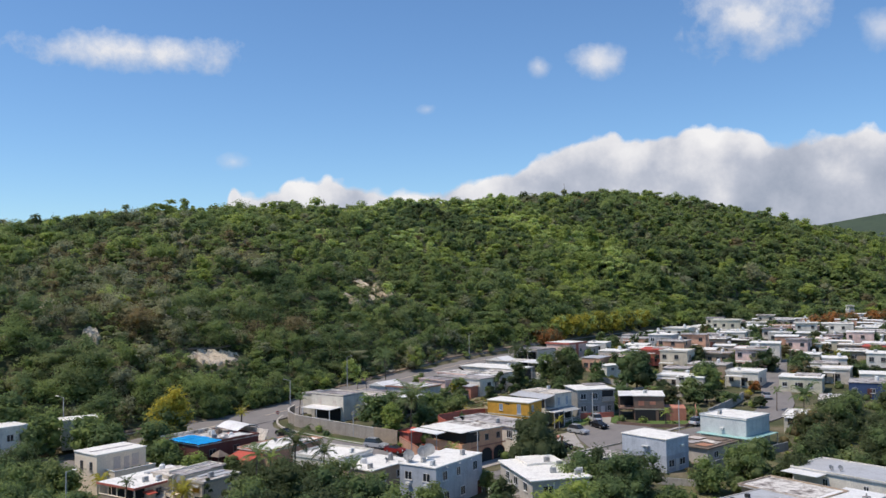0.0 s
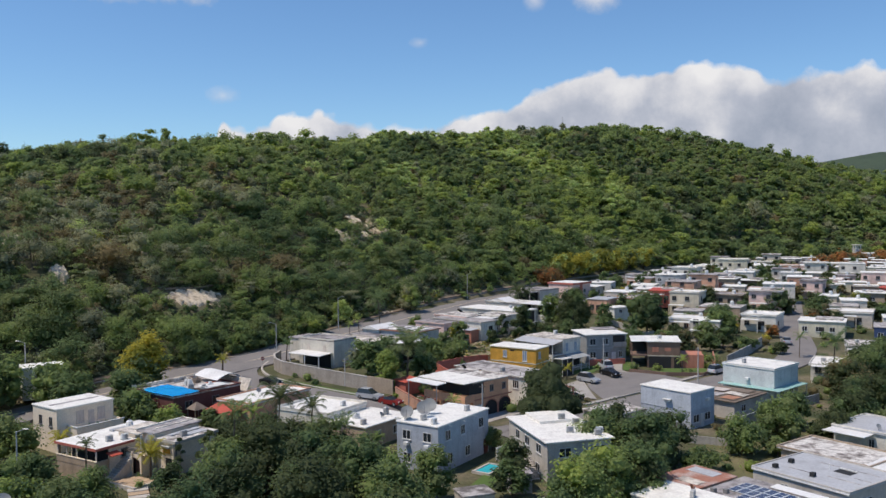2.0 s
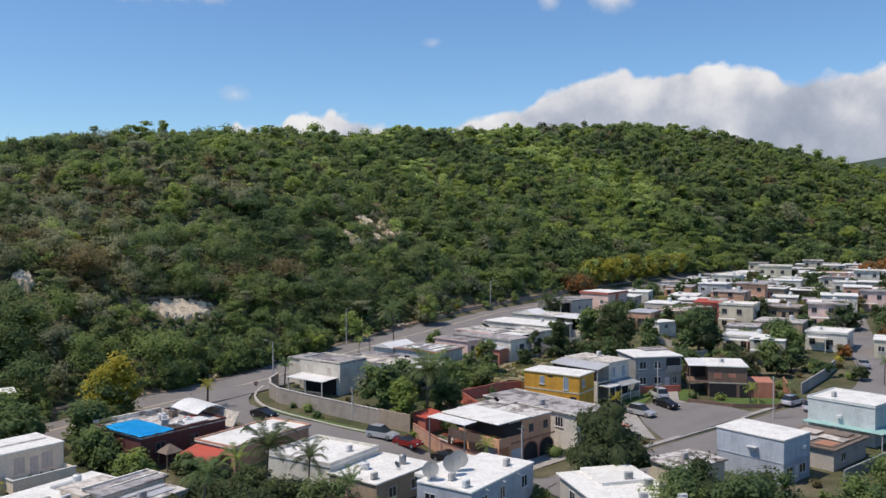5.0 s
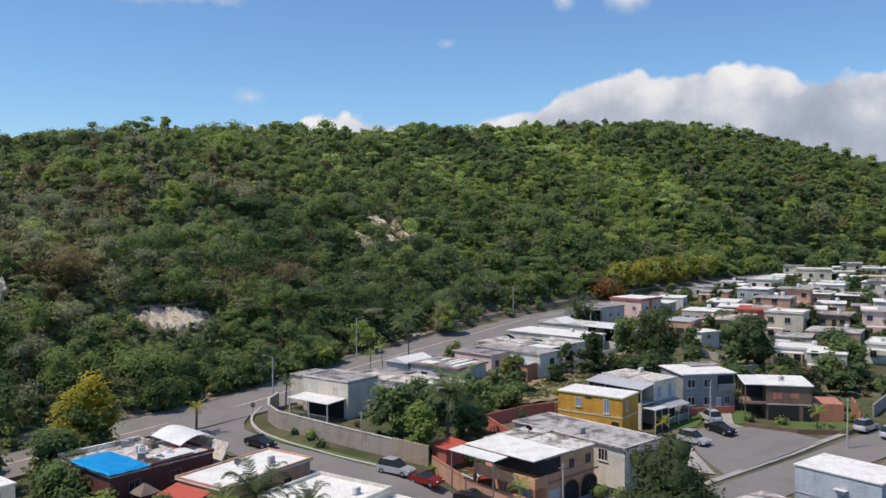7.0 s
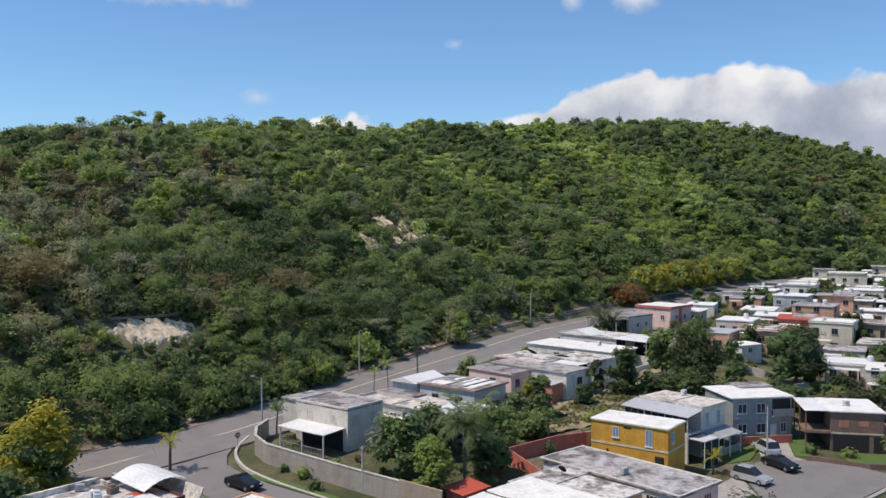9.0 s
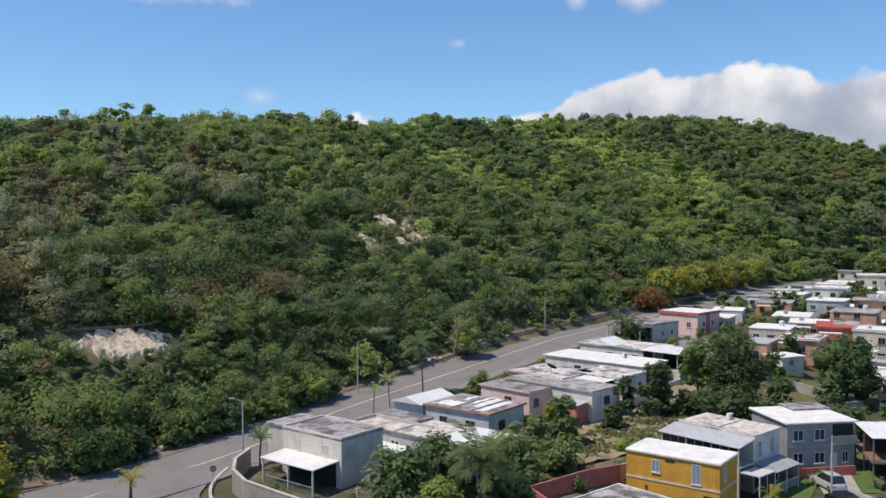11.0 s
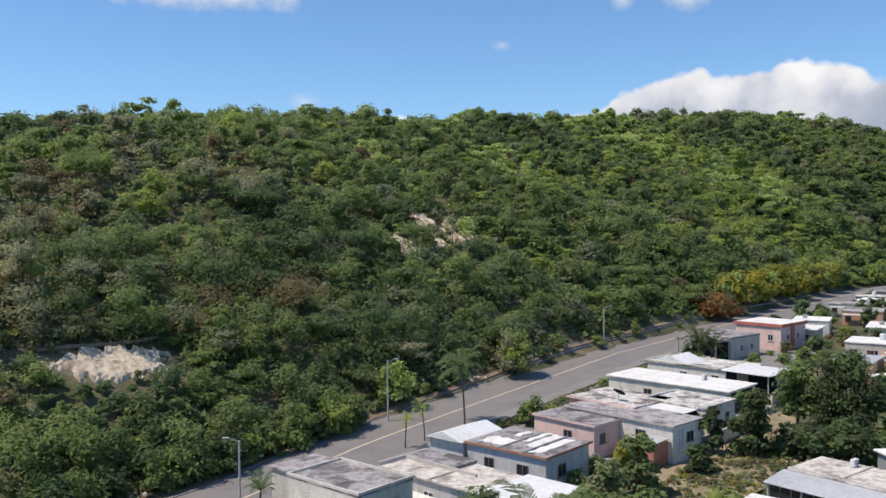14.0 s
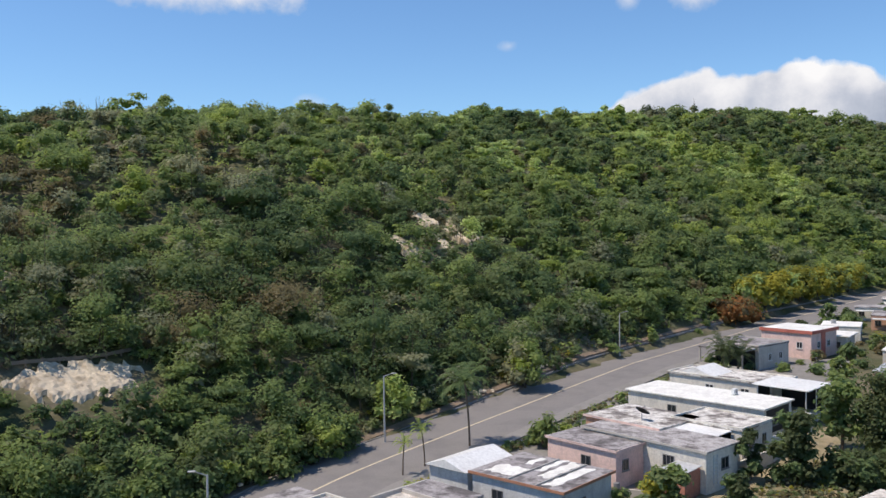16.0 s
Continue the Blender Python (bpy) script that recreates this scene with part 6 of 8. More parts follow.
part("roof_edge", boxes((-0.26, -0.26, 3.2, -0.2, 14.7, 3.42)), CONC_LIGHT, hs)
part("wall_ladder", boxes(*[(1.2, -0.12, 0.3 + 0.35 * i, 1.8, -0.06, 0.36 + 0.35 * i) for i in range(7)], (1.14, -0.12, 0, 1.2, -0.004, 2.8), (1.8, -0.12, 0, 1.86, -0.004, 2.8)), FRAME_W, hs)
part("lean_to", boxes((-2.6, 0.6, -1.4, -0.02, 2.8, 1.7)), W_["terra"], hs)
slab(hs, "lean_to_roof", -2.9, 0.3, -0.21, 3.0, 1.85, 0.08, ROOF_SILVER, tilt=(0.08, 0))
hs = house("low pink-walled house with worn white roof", 5.2, 207.6, 47, 7.6, 9.5, 3.3, W_["peach"], ROOF_WORN, [("S", 1.2, 1.2, 0.9, 1.1), ("S", 3.6, 1.2, 0.9, 1.1), ("S", 6.4, 1.2, 0.9, 1.1)], over=0.2, frame=FRAME_D, z=5.6)
part("roof_edge", boxes((-0.26, -0.26, 3.1, -0.2, 9.7, 3.34)), W_["pink"], hs)
dish(*on_roof(hs, 1.6, 3.2, 3.3), 130, 0.8, 55, DARK)
hs = house("low white house with a stained roof beside the pink one", 13.4, 207.3, 48, 6.4, 8.0, 3.4, W_["white"], ROOF_WORN, [("F", 1.4, 1.2, 0.8, 1.1), ("F", 4.2, 1.2, 0.8, 1.1)], over=0.15, parapet=0.2, frame=FRAME_D, z=5.5)
slab(hs, "porch_roof", -4.6, 1.0, -0.2, 6.4, 3.1, 0.1, METAL_W, tilt=(0.02, 0))
pillars(hs, [(-4.4, 1.2), (-4.4, 3.8), (-4.4, 6.2)], -1.5, 3.0, 0.12, FRAME_W)
# dark sheet on the wall stands in for porch shade
part("porch_shade", boxes((-0.05, 1.2, 0, -0.01, 6.2, 2.9)), DARK, hs)
part("garden_wall", boxes((-3.0, -1.2, -2, 7.0, -1.0, 0.9), (7.0, -1.2, -2, 7.2, 5.0, 1.4)), W_["white"], hs)
hs = house("low house under a long bright white roof", 18.2, 217.3, 50, 7.2, 17.8, 3.3, W_["white"], ROOF_WHITE, [("F", 2, 1, 1.4, 1.1), ("S", 4, 1, 1.2, 1.1), ("S", 11, 1, 1.2, 1.1)], over=0.3, frame=FRAME_D, z=5.65)
ac_unit(*on_roof(hs, 5.0, 6.0, 3.3), 50)
# shaded front of the long house, painted as a near-black sheet
part("porch_shade", boxes((0.6, -0.05, 0.2, 6.4, -0.01, 2.9)), DARK, hs)
part("side_wall", boxes((7.5, -2.2, -2.5, 7.8, 10.0, 1.8), (1.0, -2.4, -2.5, 7.5, -2.2, 0.6)), W_["white"], hs)
hs = house("low white house with small gable on the roof", 22.6, 230.0, 50, 6.8, 14.6, 3.1, W_["white"], ROOF_WORN, [("S", 3, 1, 1.2, 1.1), ("S", 8, 1, 1.2, 1.1)], over=0.25, parapet=0.15, z=6.2)
bm = bmesh.new()
pr = [(-0.1, 8.0, 3.12), (-0.1, 13.6, 3.12), (-0.1, 10.8, 4.1), (5.4, 8.0, 3.12), (5.4, 13.6, 3.12), (5.4, 10.8, 4.1)]
vs = [bm.verts.new(p_) for p_ in pr]
for f in ((0, 3, 5, 2), (1, 2, 5, 4), (0, 2, 1), (3, 4, 5), (0, 1, 4, 3)):
    bm.faces.new([vs[i] for i in f])
part("gable_roof", bm, METAL_W, hs)
hs = base("terrace", 24.9, 223.9, 5.0, 50, "open white-roofed terrace canopy on slim posts", "terrace")
slab(hs, "canopy_roof", -0.4, -0.4, 6.6, 6.6, 4.75, 0.14, METAL_W, tilt=(0.0, 0.015))
slab(hs, "deck", 0, 0, 6.2, 6.2, 1.2, 2.6, CONC_LIGHT)
pillars(hs, [(0.1, 0.1), (6.1, 0.1), (0.1, 6.1), (6.1, 6.1), (3.1, 0.1)], 1.2, 4.62, 0.12, FRAME_W)
# near-black panels added to imitate the shade under the canopy
part("back_screen", boxes((0.2, 6.0, 1.2, 6.0, 6.1, 4.6), (6.02, 0.4, 1.2, 6.12, 6.0, 4.6)), DARK, hs)
part("rail", boxes((0.1, 0.06, 2.0, 6.1, 0.14, 2.08), (0.06, 0.1, 2.0, 0.14, 6.1, 2.08)), METAL_G, hs)
hs = house("grey unfinished house with a deep shaded porch", 27.4, 254.6, 43, 8.4, 8.0, 3.7, CONC_LIGHT, ROOF_GREY, [("F", 2.6, 1.2, 0.9, 1.1), ("F", 5.6, 1.2, 0.9, 1.1)], over=0.1, parapet=0.15)
slab(hs, "porch_roof", -4.0, 0.2, -0.12, 8.2, 3.4, 0.25, ROOF_GREY)
pillars(hs, [(-3.8, 0.4), (-3.8, 8.0)], -1, 3.15, 0.25, CONC_LIGHT)
part("porch_wall", boxes((-3.9, 0.3, -1, -3.7, 8.1, 0.8)), CONC_LIGHT, hs)
# deep porch shade added as a near-black sheet on the wall
part("porch_shade", boxes((-0.06, 0.6, 0, -0.02, 7.8, 3.1)), DARK, hs)
hs = house("pink house with a red-trimmed white roof", 38.3, 264.2, 46, 9.0, 8.8, 4.6, W_["pink"], ROOF_WHITE, [("S", 1.5, 1.6, 1.0, 1.1), ("S", 5.0, 1.6, 1.0, 1.1), ("F", 2, 1.6, 1.0, 1.1), ("F", 5.5, 1.6, 1.0, 1.1)], over=0.2, z=7.1)
part("roof_edge", boxes((-0.26, -0.26, 4.1, 9.26, -0.2, 4.66), (-0.26, -0.2, 4.1, -0.2, 9.06, 4.66)), W_["red"], hs)
part("entrance_panel", boxes((3.4, -0.08, 0, 4.8, -0.004, 4.1)), W_["red"], hs)

# ---- the farther town ----
FAR = [  # left-front corner x, y, width, storeys height, wall, roof, label
    (81, 315, 9.2, 6, "white", ROOF_WHITE), (67, 282, 8.5, 6, "bluegrey", ROOF_WHITE), (58, 253, 8.5, 3.6, "red", RED_ROOF), (66, 267, 9.5, 5, "peach", ROOF_GREY),
    (62, 247, 8.8, 6, "beige", ROOF_WHITE), (79, 271, 6.5, 3.3, "cream", ROOF_WHITE), (89, 285, 7.5, 3.3, "pale", ROOF_WHITE), (101, 304, 10.3, 3.3, "brown", ROOF_WHITE),
    (111, 357, 12.5, 6.5, "cream", ROOF_WHITE), (104, 329, 11.5, 3.3, "white", ROOF_WHITE), (118, 319, 8.5, 6, "pale", ROOF_GREY), (110, 286, 8, 6, "peach", ROOF_WHITE),
    (84, 248, 9.4, 6, "pink", ROOF_WHITE), (94, 264, 9.5, 6, "white", ROOF_WHITE), (57, 211, 7.2, 4.6, "pale", ROOF_WHITE), (67, 237, 11.5, 3.6, "tan", ROOF_WORN),
    (73.5, 224, 9.0, 3.6, "white", ROOF_WHITE), (84, 215.5, 11.0, 3.5, "cream", ROOF_WHITE), (108, 245, 7, 3.5, "white", ROOF_WHITE), (116, 236, 7.5, 6, "white", ROOF_WHITE),
    (99, 227, 8.2, 3.4, "pale", ROOF_WHITE), (97, 206, 9.5, 3.5, "darkblue", ROOF_GREY), (132, 271, 8, 3.8, "red", RED_ROOF), (140, 299, 9.5, 6, "pink", ROOF_WHITE),
    (125, 303, 10.5, 3.5, "pink", ROOF_WHITE), (57, 274, 7.5, 3.3, "white", ROOF_WHITE), (63, 304, 9, 3.3, "peach", ROOF_GREY), (88, 299, 10.5, 3.3, "tan", ROOF_WHITE),
    (69, 174.5, 7.0, 2.6, "white", ROOF_WHITE), (106, 219, 9, 3.3, "white", ROOF_WHITE), (105, 256, 7, 3.3, "beige", ROOF_WHITE), (47, 286, 7.5, 3.3, "white", ROOF_WHITE),
    (47, 243, 7.5, 3.3, "peach", ROOF_WHITE), (45.5, 254, 8, 3.3, "pale", ROOF_WHITE), (56, 262, 8, 3.3, "tan", ROOF_WHITE), (38, 238, 6, 3.6, "peach", ROOF_SILVER),
    (55, 222, 11, 3.2, "white", METAL_W), (120, 262, 8.5, 3.4, "tan", ROOF_WHITE), (126, 250, 9, 3.4, "white", ROOF_WHITE), (138, 284, 9, 3.4, "beige", ROOF_WHITE),
    (150, 314, 10, 3.4, "white", ROOF_WHITE), (135, 330, 11, 3.4, "pale", ROOF_WHITE), (152, 340, 10, 6, "white", ROOF_WHITE), (168, 352, 11, 3.4, "cream", ROOF_WHITE),
    (146, 360, 10, 3.4, "pink", ROOF_GREY), (128, 345, 9, 3.4, "white", ROOF_WHITE), (165, 326, 9, 3.4, "tan", ROOF_WORN), (160, 300, 9, 3.4, "white", ROOF_WHITE), (152, 280, 9, 6, "cream", ROOF_WHITE),
    (145, 262, 9, 3.4, "white", ROOF_WHITE), (135, 240, 9, 3.4, "white", ROOF_WORN), (122, 222, 9, 3.4, "beige", ROOF_WHITE), (186, 372, 11, 3.4, "white", ROOF_WHITE), (164, 380, 10, 3.4, "white", ROOF_WHITE),
    (96, 316, 6.5, 3.4, "steel", ROOF_GREY), (75, 328, 9, 3.4, "white", ROOF_WHITE), (90, 345, 10, 3.4, "grey", ROOF_WHITE), (110, 200, 8, 3.3, "white", ROOF_WHITE), (82, 188, 8, 3.2, "pale", ROOF_WORN),
]
NAMES = {"pale": "pale rendered", "white": "white", "bluegrey": "blue-grey", "red": "brick-red", "tan": "tan", "beige": "beige", "cream": "cream", "grey": "grey", "brown": "brown", "purple": "mauve-grey", "darkblue": "dark blue", "pink": "pink", "steel": "slate-blue", "peach": "peach"}
far_rng = random.Random(4)
for i, (x, y, w, h, wk, rf) in enumerate(FAR):
    ang = far_rng.uniform(-34, -22)
    w, d = w * 0.9, far_rng.uniform(7, 9.5)
    two = h > 4.5
    wins = []
    for zz in ((0.9, 3.7) if two else (1.0,)):
        k = max(2, int(w / 3.2))
        for j in range(k):
            wins.append(("F", 0.7 + j * (w - 1.0) / k, zz, 1.2, 1.15))
        wins.append(("E", 2.0, zz, 1.1, 1.1))
    roofn = "white" if rf in (ROOF_WHITE, METAL_W) else "red" if rf is RED_ROOF else "worn grey"
    hs = house(f"{'two-storey' if two else 'low'} {NAMES[wk]} concrete house with flat {roofn} roof", x, y, ang, w, d, h, W_[wk], rf, wins[:7], [("F", w * 0.46, 0, 0.95, 2.05, DARK if i % 3 else W_["maroon"])], over=far_rng.uniform(0.1, 0.5), parapet=0.2 if i % 4 == 0 else 0, frame=FRAME_W if i % 4 == 1 else FRAME_D)
    if i % 5 == 2:
        slab(hs, "upper_slab", w * 0.35, d * 0.3, w * 0.95, d * 0.9, h + 0.35, 0.35, ROOF_WORN)
    if i % 2 == 0:
        slab(hs, "porch_roof", 0.3, -2.4, w * 0.55, -0.5, 2.65, 0.12, METAL_W)
        pillars(hs, [(0.45, -2.25), (w * 0.53, -2.25)], -1, 2.55, 0.18, W_[wk])
    if i % 3 == 0:
        water_tank(*on_roof(hs, w * 0.7, d * 0.6, h), 0.5, 1.1)
    if i % 3 == 1:
        ac_unit(*on_roof(hs, w * 0.3, d * 0.4, h), ang)
# more roofs crowding between them
spots = [(x + w / 2, y + 4.5) for x, y, w, *_ in FAR]
for k in range(900):
    x, y = far_rng.uniform(40, 205), far_rng.uniform(228, 430)
    if x > 0.50 * y + 12 or hill_d(np.array([x]), np.array([y]))[0] > -17 or min(math.dist((x, y), s_) for s_ in spots) < 9.8:
        continue
    if abs(polyline(np.array([x]), np.array([y]), MAIN)[0][0]) < 13 or abs(polyline(np.array([x]), np.array([y]), TOWN_ST)[0][0]) < 9.5 or math.hypot(x - 45, y - 270) < 6 or (x < 52 and y < 262):
        continue
    spots.append((x, y))
    w, d, two = far_rng.uniform(6.5, 9), far_rng.uniform(6, 8), far_rng.random() < 0.18
    wk = far_rng.choice(["white", "pale", "cream", "tan", "pink", "beige", "white", "peach", "grey"])
    rf = far_rng.choice([ROOF_WHITE, ROOF_WHITE, ROOF_WHITE, ROOF_WORN, ROOF_GREY])
    h, ang = (5.8 if two else 3.3), far_rng.uniform(-34, -22)
    hs = house(f"{'two-storey' if two else 'low'} {NAMES[wk]} concrete house with flat {'white' if rf is ROOF_WHITE else 'worn grey'} roof", x - w / 2, y - d / 2, ang, w, d, h, W_[wk], rf,
               [("F", 0.8, h - 2.2, 1.2, 1.1), ("F", w - 2.2, h - 2.2, 1.2, 1.1), ("E", 2.0, h - 2.2, 1.1, 1.1)], [("F", w * 0.46, 0, 0.95, 2.05, DARK)], over=far_rng.uniform(0.1, 0.6), parapet=0.2 if k % 4 == 0 else 0, frame=FRAME_D)
    if k % 2:
        slab(hs, "porch_roof", 0.3, -2.2, w * 0.7, -0.65, 2.6, 0.12, METAL_W)
        pillars(hs, [(0.45, -2.05), (w * 0.68, -2.05)], -1, 2.5, 0.18, W_[wk])
    if k % 3 == 0:
        water_tank(*on_roof(hs, w * 0.6, d * 0.5, h), 0.5, 1.1)
# church at the far end of the town
hs = house("white church with a square bell tower", 208, 436, 2, 15, 9, 4.4, W_["white"], ROOF_WHITE, [("F", 2.0 + 2.4 * k, 1.2, 1.0, 2.2) for k in range(5)], name="church")
part("tower", boxes((-3.0, 0, -1, -0.02, 3.0, 6.4)), W_["white"], hs)
part("belfry", boxes((-3.2, -0.2, 6.4, 0.2, 3.2, 6.7), (-2.9, 0.1, 6.7, -2.4, 0.6, 8.4), (-0.6, 0.1, 6.7, -0.1, 0.6, 8.4), (-2.9, 2.4, 6.7, -2.4, 2.9, 8.4), (-0.6, 2.4, 6.7, -0.1, 2.9, 8.4), (-3.2, -0.2, 8.4, 0.2, 3.2, 8.8)), W_["white"], hs)
part("clock_face", boxes((-2.0, -0.06, 4.6, -1.0, 0.0, 5.6), bevel=0.1), DARK, hs)

# ---- walls, fences, yards ----
def wall_line(label, pts, h, t, material, follow=True, cap=None, name="boundary_wall"):
    """A free-standing wall along a line, stepped with the ground."""
    e = base(name, pts[0][0], pts[0][1], gz(*pts[0]), 0, label, "wall")
    o = Vector((pts[0][0], pts[0][1], gz(*pts[0])))
    for a, b in zip(pts[:-1], pts[1:]):
        ln = math.dist(a, b)
        ang = math.atan2(b[1] - a[1], b[0] - a[0])
        m = Matrix.Translation(Vector((a[0], a[1], 0)) - Vector((o.x, o.y, 0))) @ Matrix.Rotation(ang, 4, "Z")
        za, zb = gz(*a) - o.z, gz(*b) - o.z
        bm = boxes((0, -t / 2, -0.8, ln, t / 2, h))
        for v in bm.verts:
            v.co.z += za + (zb - za) * v.co.x / ln
        bmesh.ops.transform(bm, matrix=m, verts=bm.verts)
        part("wall_panel", bm, material, e)
        if cap:
            bm = boxes((-0.02, -t / 2 - 0.05, h, ln + 0.02, t / 2 + 0.05, h + 0.1))
            for v in bm.verts:
                v.co.z += za + (zb - za) * v.co.x / ln
            bmesh.ops.transform(bm, matrix=m, verts=bm.verts)
            part("coping", bm, cap, e)
    return e


wall_line("stained tan retaining wall curving along the street corner", [(-31.8, 181.5), (-32.4, 178.0), (-31.6, 174.5), (-29.6, 171.6), (-25, 168.4), (-19, 164.4), (-13, 160.6)], 2.3, 0.25, paint("wall_tanrender", (0.42, 0.36, 0.30), (0.22, 0.18, 0.15), 0.5, 0.9, 0.5, 4, 0.25, streak=0.5), cap=CONC_LIGHT)
wall_line("terracotta-painted garden wall beside the street", [(-13, 160.6), (-8.5, 157.8)], 2.5, 0.25, W_["tan"])
wall_line("orange rendered wall in front of the orange house", [(-8.0, 156.6), (-3.5, 152.4), (2.4, 147.0)], 1.8, 0.22, W_["peach"], cap=W_["terra"])
wall_line("salmon-painted block wall round an empty yard", [(-1.5, 172.0), (4.6, 176.8), (8.6, 179.8)], 1.8, 0.2, W_["red"])
wall_line("salmon-painted block wall closing the yard", [(-1.5, 172.0), (3.0, 167.2)], 1.8, 0.2, W_["red"])
wall_line("grey block wall stepping up the bank", [(8.6, 180.2), (13.5, 185.0), (17, 187)], 1.6, 0.2, CONC_LIGHT)
wall_line("terracotta fence wall along the front garden", [(36.5, 181.8), (43.0, 178.8), (50.0, 178.2), (53.4, 181.4)], 0.7, 0.2, W_["brown"])
wall_line("brick-coloured garage side wall", [(53.4, 181.6), (55.4, 189.5)], 2.4, 0.2, W_["terra"])
wall_line("grey block retaining wall by the bend of the street", [(57.5, 187.0), (66.0, 197.4), (71.5, 205.5)], 1.9, 0.22, CONCRETE)
wall_line("grey concrete wall at the back of the yards", [(33, 206), (40, 212), (50, 216)], 1.5, 0.2, CONCRETE)
wall_line("low weathered block wall in the back yards", [(33.5, 134.5), (40, 131.5), (48, 140)], 1.1, 0.2, CONCRETE)
wall_line("weathered block wall behind the pale blue house", [(44.5, 142.5), (55, 151.5), (63, 157.5)], 1.5, 0.2, W_["steel"])
wall_line("pale yard wall by the lawn", [(5.5, 108), (12, 110.5), (20, 112)], 0.8, 0.18, CONC_LIGHT)
wall_line("low pink garden wall by the pool", [(-2, 100.5), (10, 107.5)], 0.8, 0.25, W_["tan"])
wall_line("white garden wall between two houses", [(6.8, 126.5), (10.5, 129.4)], 1.8, 0.2, W_["white"])


def yard(label, outline, material, lift=0.06, cat="lawn", name="lawn", rough=0.0):
    pts = outline
    bm = bmesh.new()
    vs = [bm.verts.new((x, y, gz(x, y) + lift)) for x, y in pts]
    f = bm.faces.new(vs)
    bm.normal_update()
    if f.normal.z < 0:
        f.normal_flip()
    bmesh.ops.triangulate(bm, faces=[f])
    bmesh.ops.subdivide_edges(bm, edges=list(bm.edges), cuts=7 if rough else 3, use_grid_fill=True)
    xs = np.array([v.co.x for v in bm.verts])
    ys = np.array([v.co.y for v in bm.verts])
    zs = ground_z(xs, ys) + rough * (lumps(xs, ys, 1.9) + 0.6 * lumps(xs, ys, 0.8, 2))
    for v, z in zip(bm.verts, zs):
        v.co.z = float(z) + lift
    me = bpy.data.meshes.new(name)
    bm.to_mesh(me)
    bm.free()
    me.materials.append(material)
    return tagged(new(name, me), label, cat, kind="structure")


yard("mown green lawn before the grey house", [(25.4, 180.2), (29.4, 181.6), (31.2, 184.8), (31.0, 188), (29.0, 186.8), (26.5, 186.6), (24.0, 183.6)], GRASS, 0.1)
yard("strip of green lawn beside the garden path", [(35.6, 183.2), (37.6, 183.0), (39.2, 186.4), (39.6, 192.0), (37.6, 192.2)], GRASS, 0.1)
yard("green front lawn behind a low wall", [(41.6, 179.8), (47.6, 179.2), (52.6, 181.4), (52.0, 184), (41.2, 184)], GRASS, 0.16)
yard("small bright lawn between the houses", [(3.0, 116.5), (9.6, 115.0), (10.2, 122), (7.2, 126)], GRASS, 0.1)
yard("rough green yard behind the houses", [(5, 98), (20, 99), (22, 110), (6, 106.5)], GRASS, 0.08)
yard("rough grass of the back yards", [(33, 115), (47, 124), (62, 140), (56, 149), (42, 138), (33, 130)], DRYGRASS, 0.08)
yard("dry grassy slope above the yards", [(30, 208), (52, 222), (50, 232), (36, 226)], DRYGRASS, 0.12)
yard("concrete driveway apron", [(27.4, 176.8), (30.8, 180.4), (32.0, 187.5), (34.8, 192.0), (37.4, 192.0), (35.4, 183.0), (36.4, 181.2)], CONC_PAVE, 0.14, "driveway", "driveway")
yard("cracked concrete forecourt beside the turning place", [(20.8, 163.5), (26.3, 161), (26.4, 176.5), (22, 172)], CONC_PAVE, 0.16, "driveway", "driveway")
yard("worn concrete yards between the low houses", [(-21.0, 199), (-10.4, 216.3), (11.9, 251.3), (27, 274), (44, 263), (36, 245), (27, 232), (20, 223), (14, 216), (6, 202), (-6, 190), (-14, 186)], PAVE_WORN, 0.05, "yard", "yard")
yard("dry earth bank between the two rows of houses", [(-2, 186.0), (5.2, 195.0), (10.8, 205.6), (16.2, 212), (21, 218.5), (27, 223), (26, 212), (21, 200), (11.5, 187.5), (4.2, 182.5)], DIRT, 0.22, "bank", "bank", 0.22)
yard("concrete forecourt before the orange house", [(-1, 147.5), (3.8, 143.2), (13, 152.4), (10.2, 154.6)], CONC_PAVE, 0.1, "driveway", "driveway")
strip("verge", [(-30.2, 167.2), (-24, 163.4), (-17, 158.7), (-10, 154.8)], (0.9, 0.3), GRASS, 0.24, "narrow grass verge below the retaining wall", "verge", step=1.0)
strip("kerb", [(-34.2, 181.2), (-34.6, 177.4), (-33.9, 173.4), (-31.6, 169.3), (-27, 165.3), (-19, 159.9), (-11, 155.4)], (0.16, 0.16), CONC_LIGHT, 0.32, "pale concrete kerb round the street corner", "kerb", step=0.8)
yard("broad asphalt street junction", [(-48, 169.5), (-39.5, 163.2), (-31, 159.8), (-30.5, 164.6), (-33.4, 168.6), (-34.8, 173.5), (-35, 178), (-37.5, 182.5), (-42, 177.5)], ASPHALT, 0.2, "road", "junction")


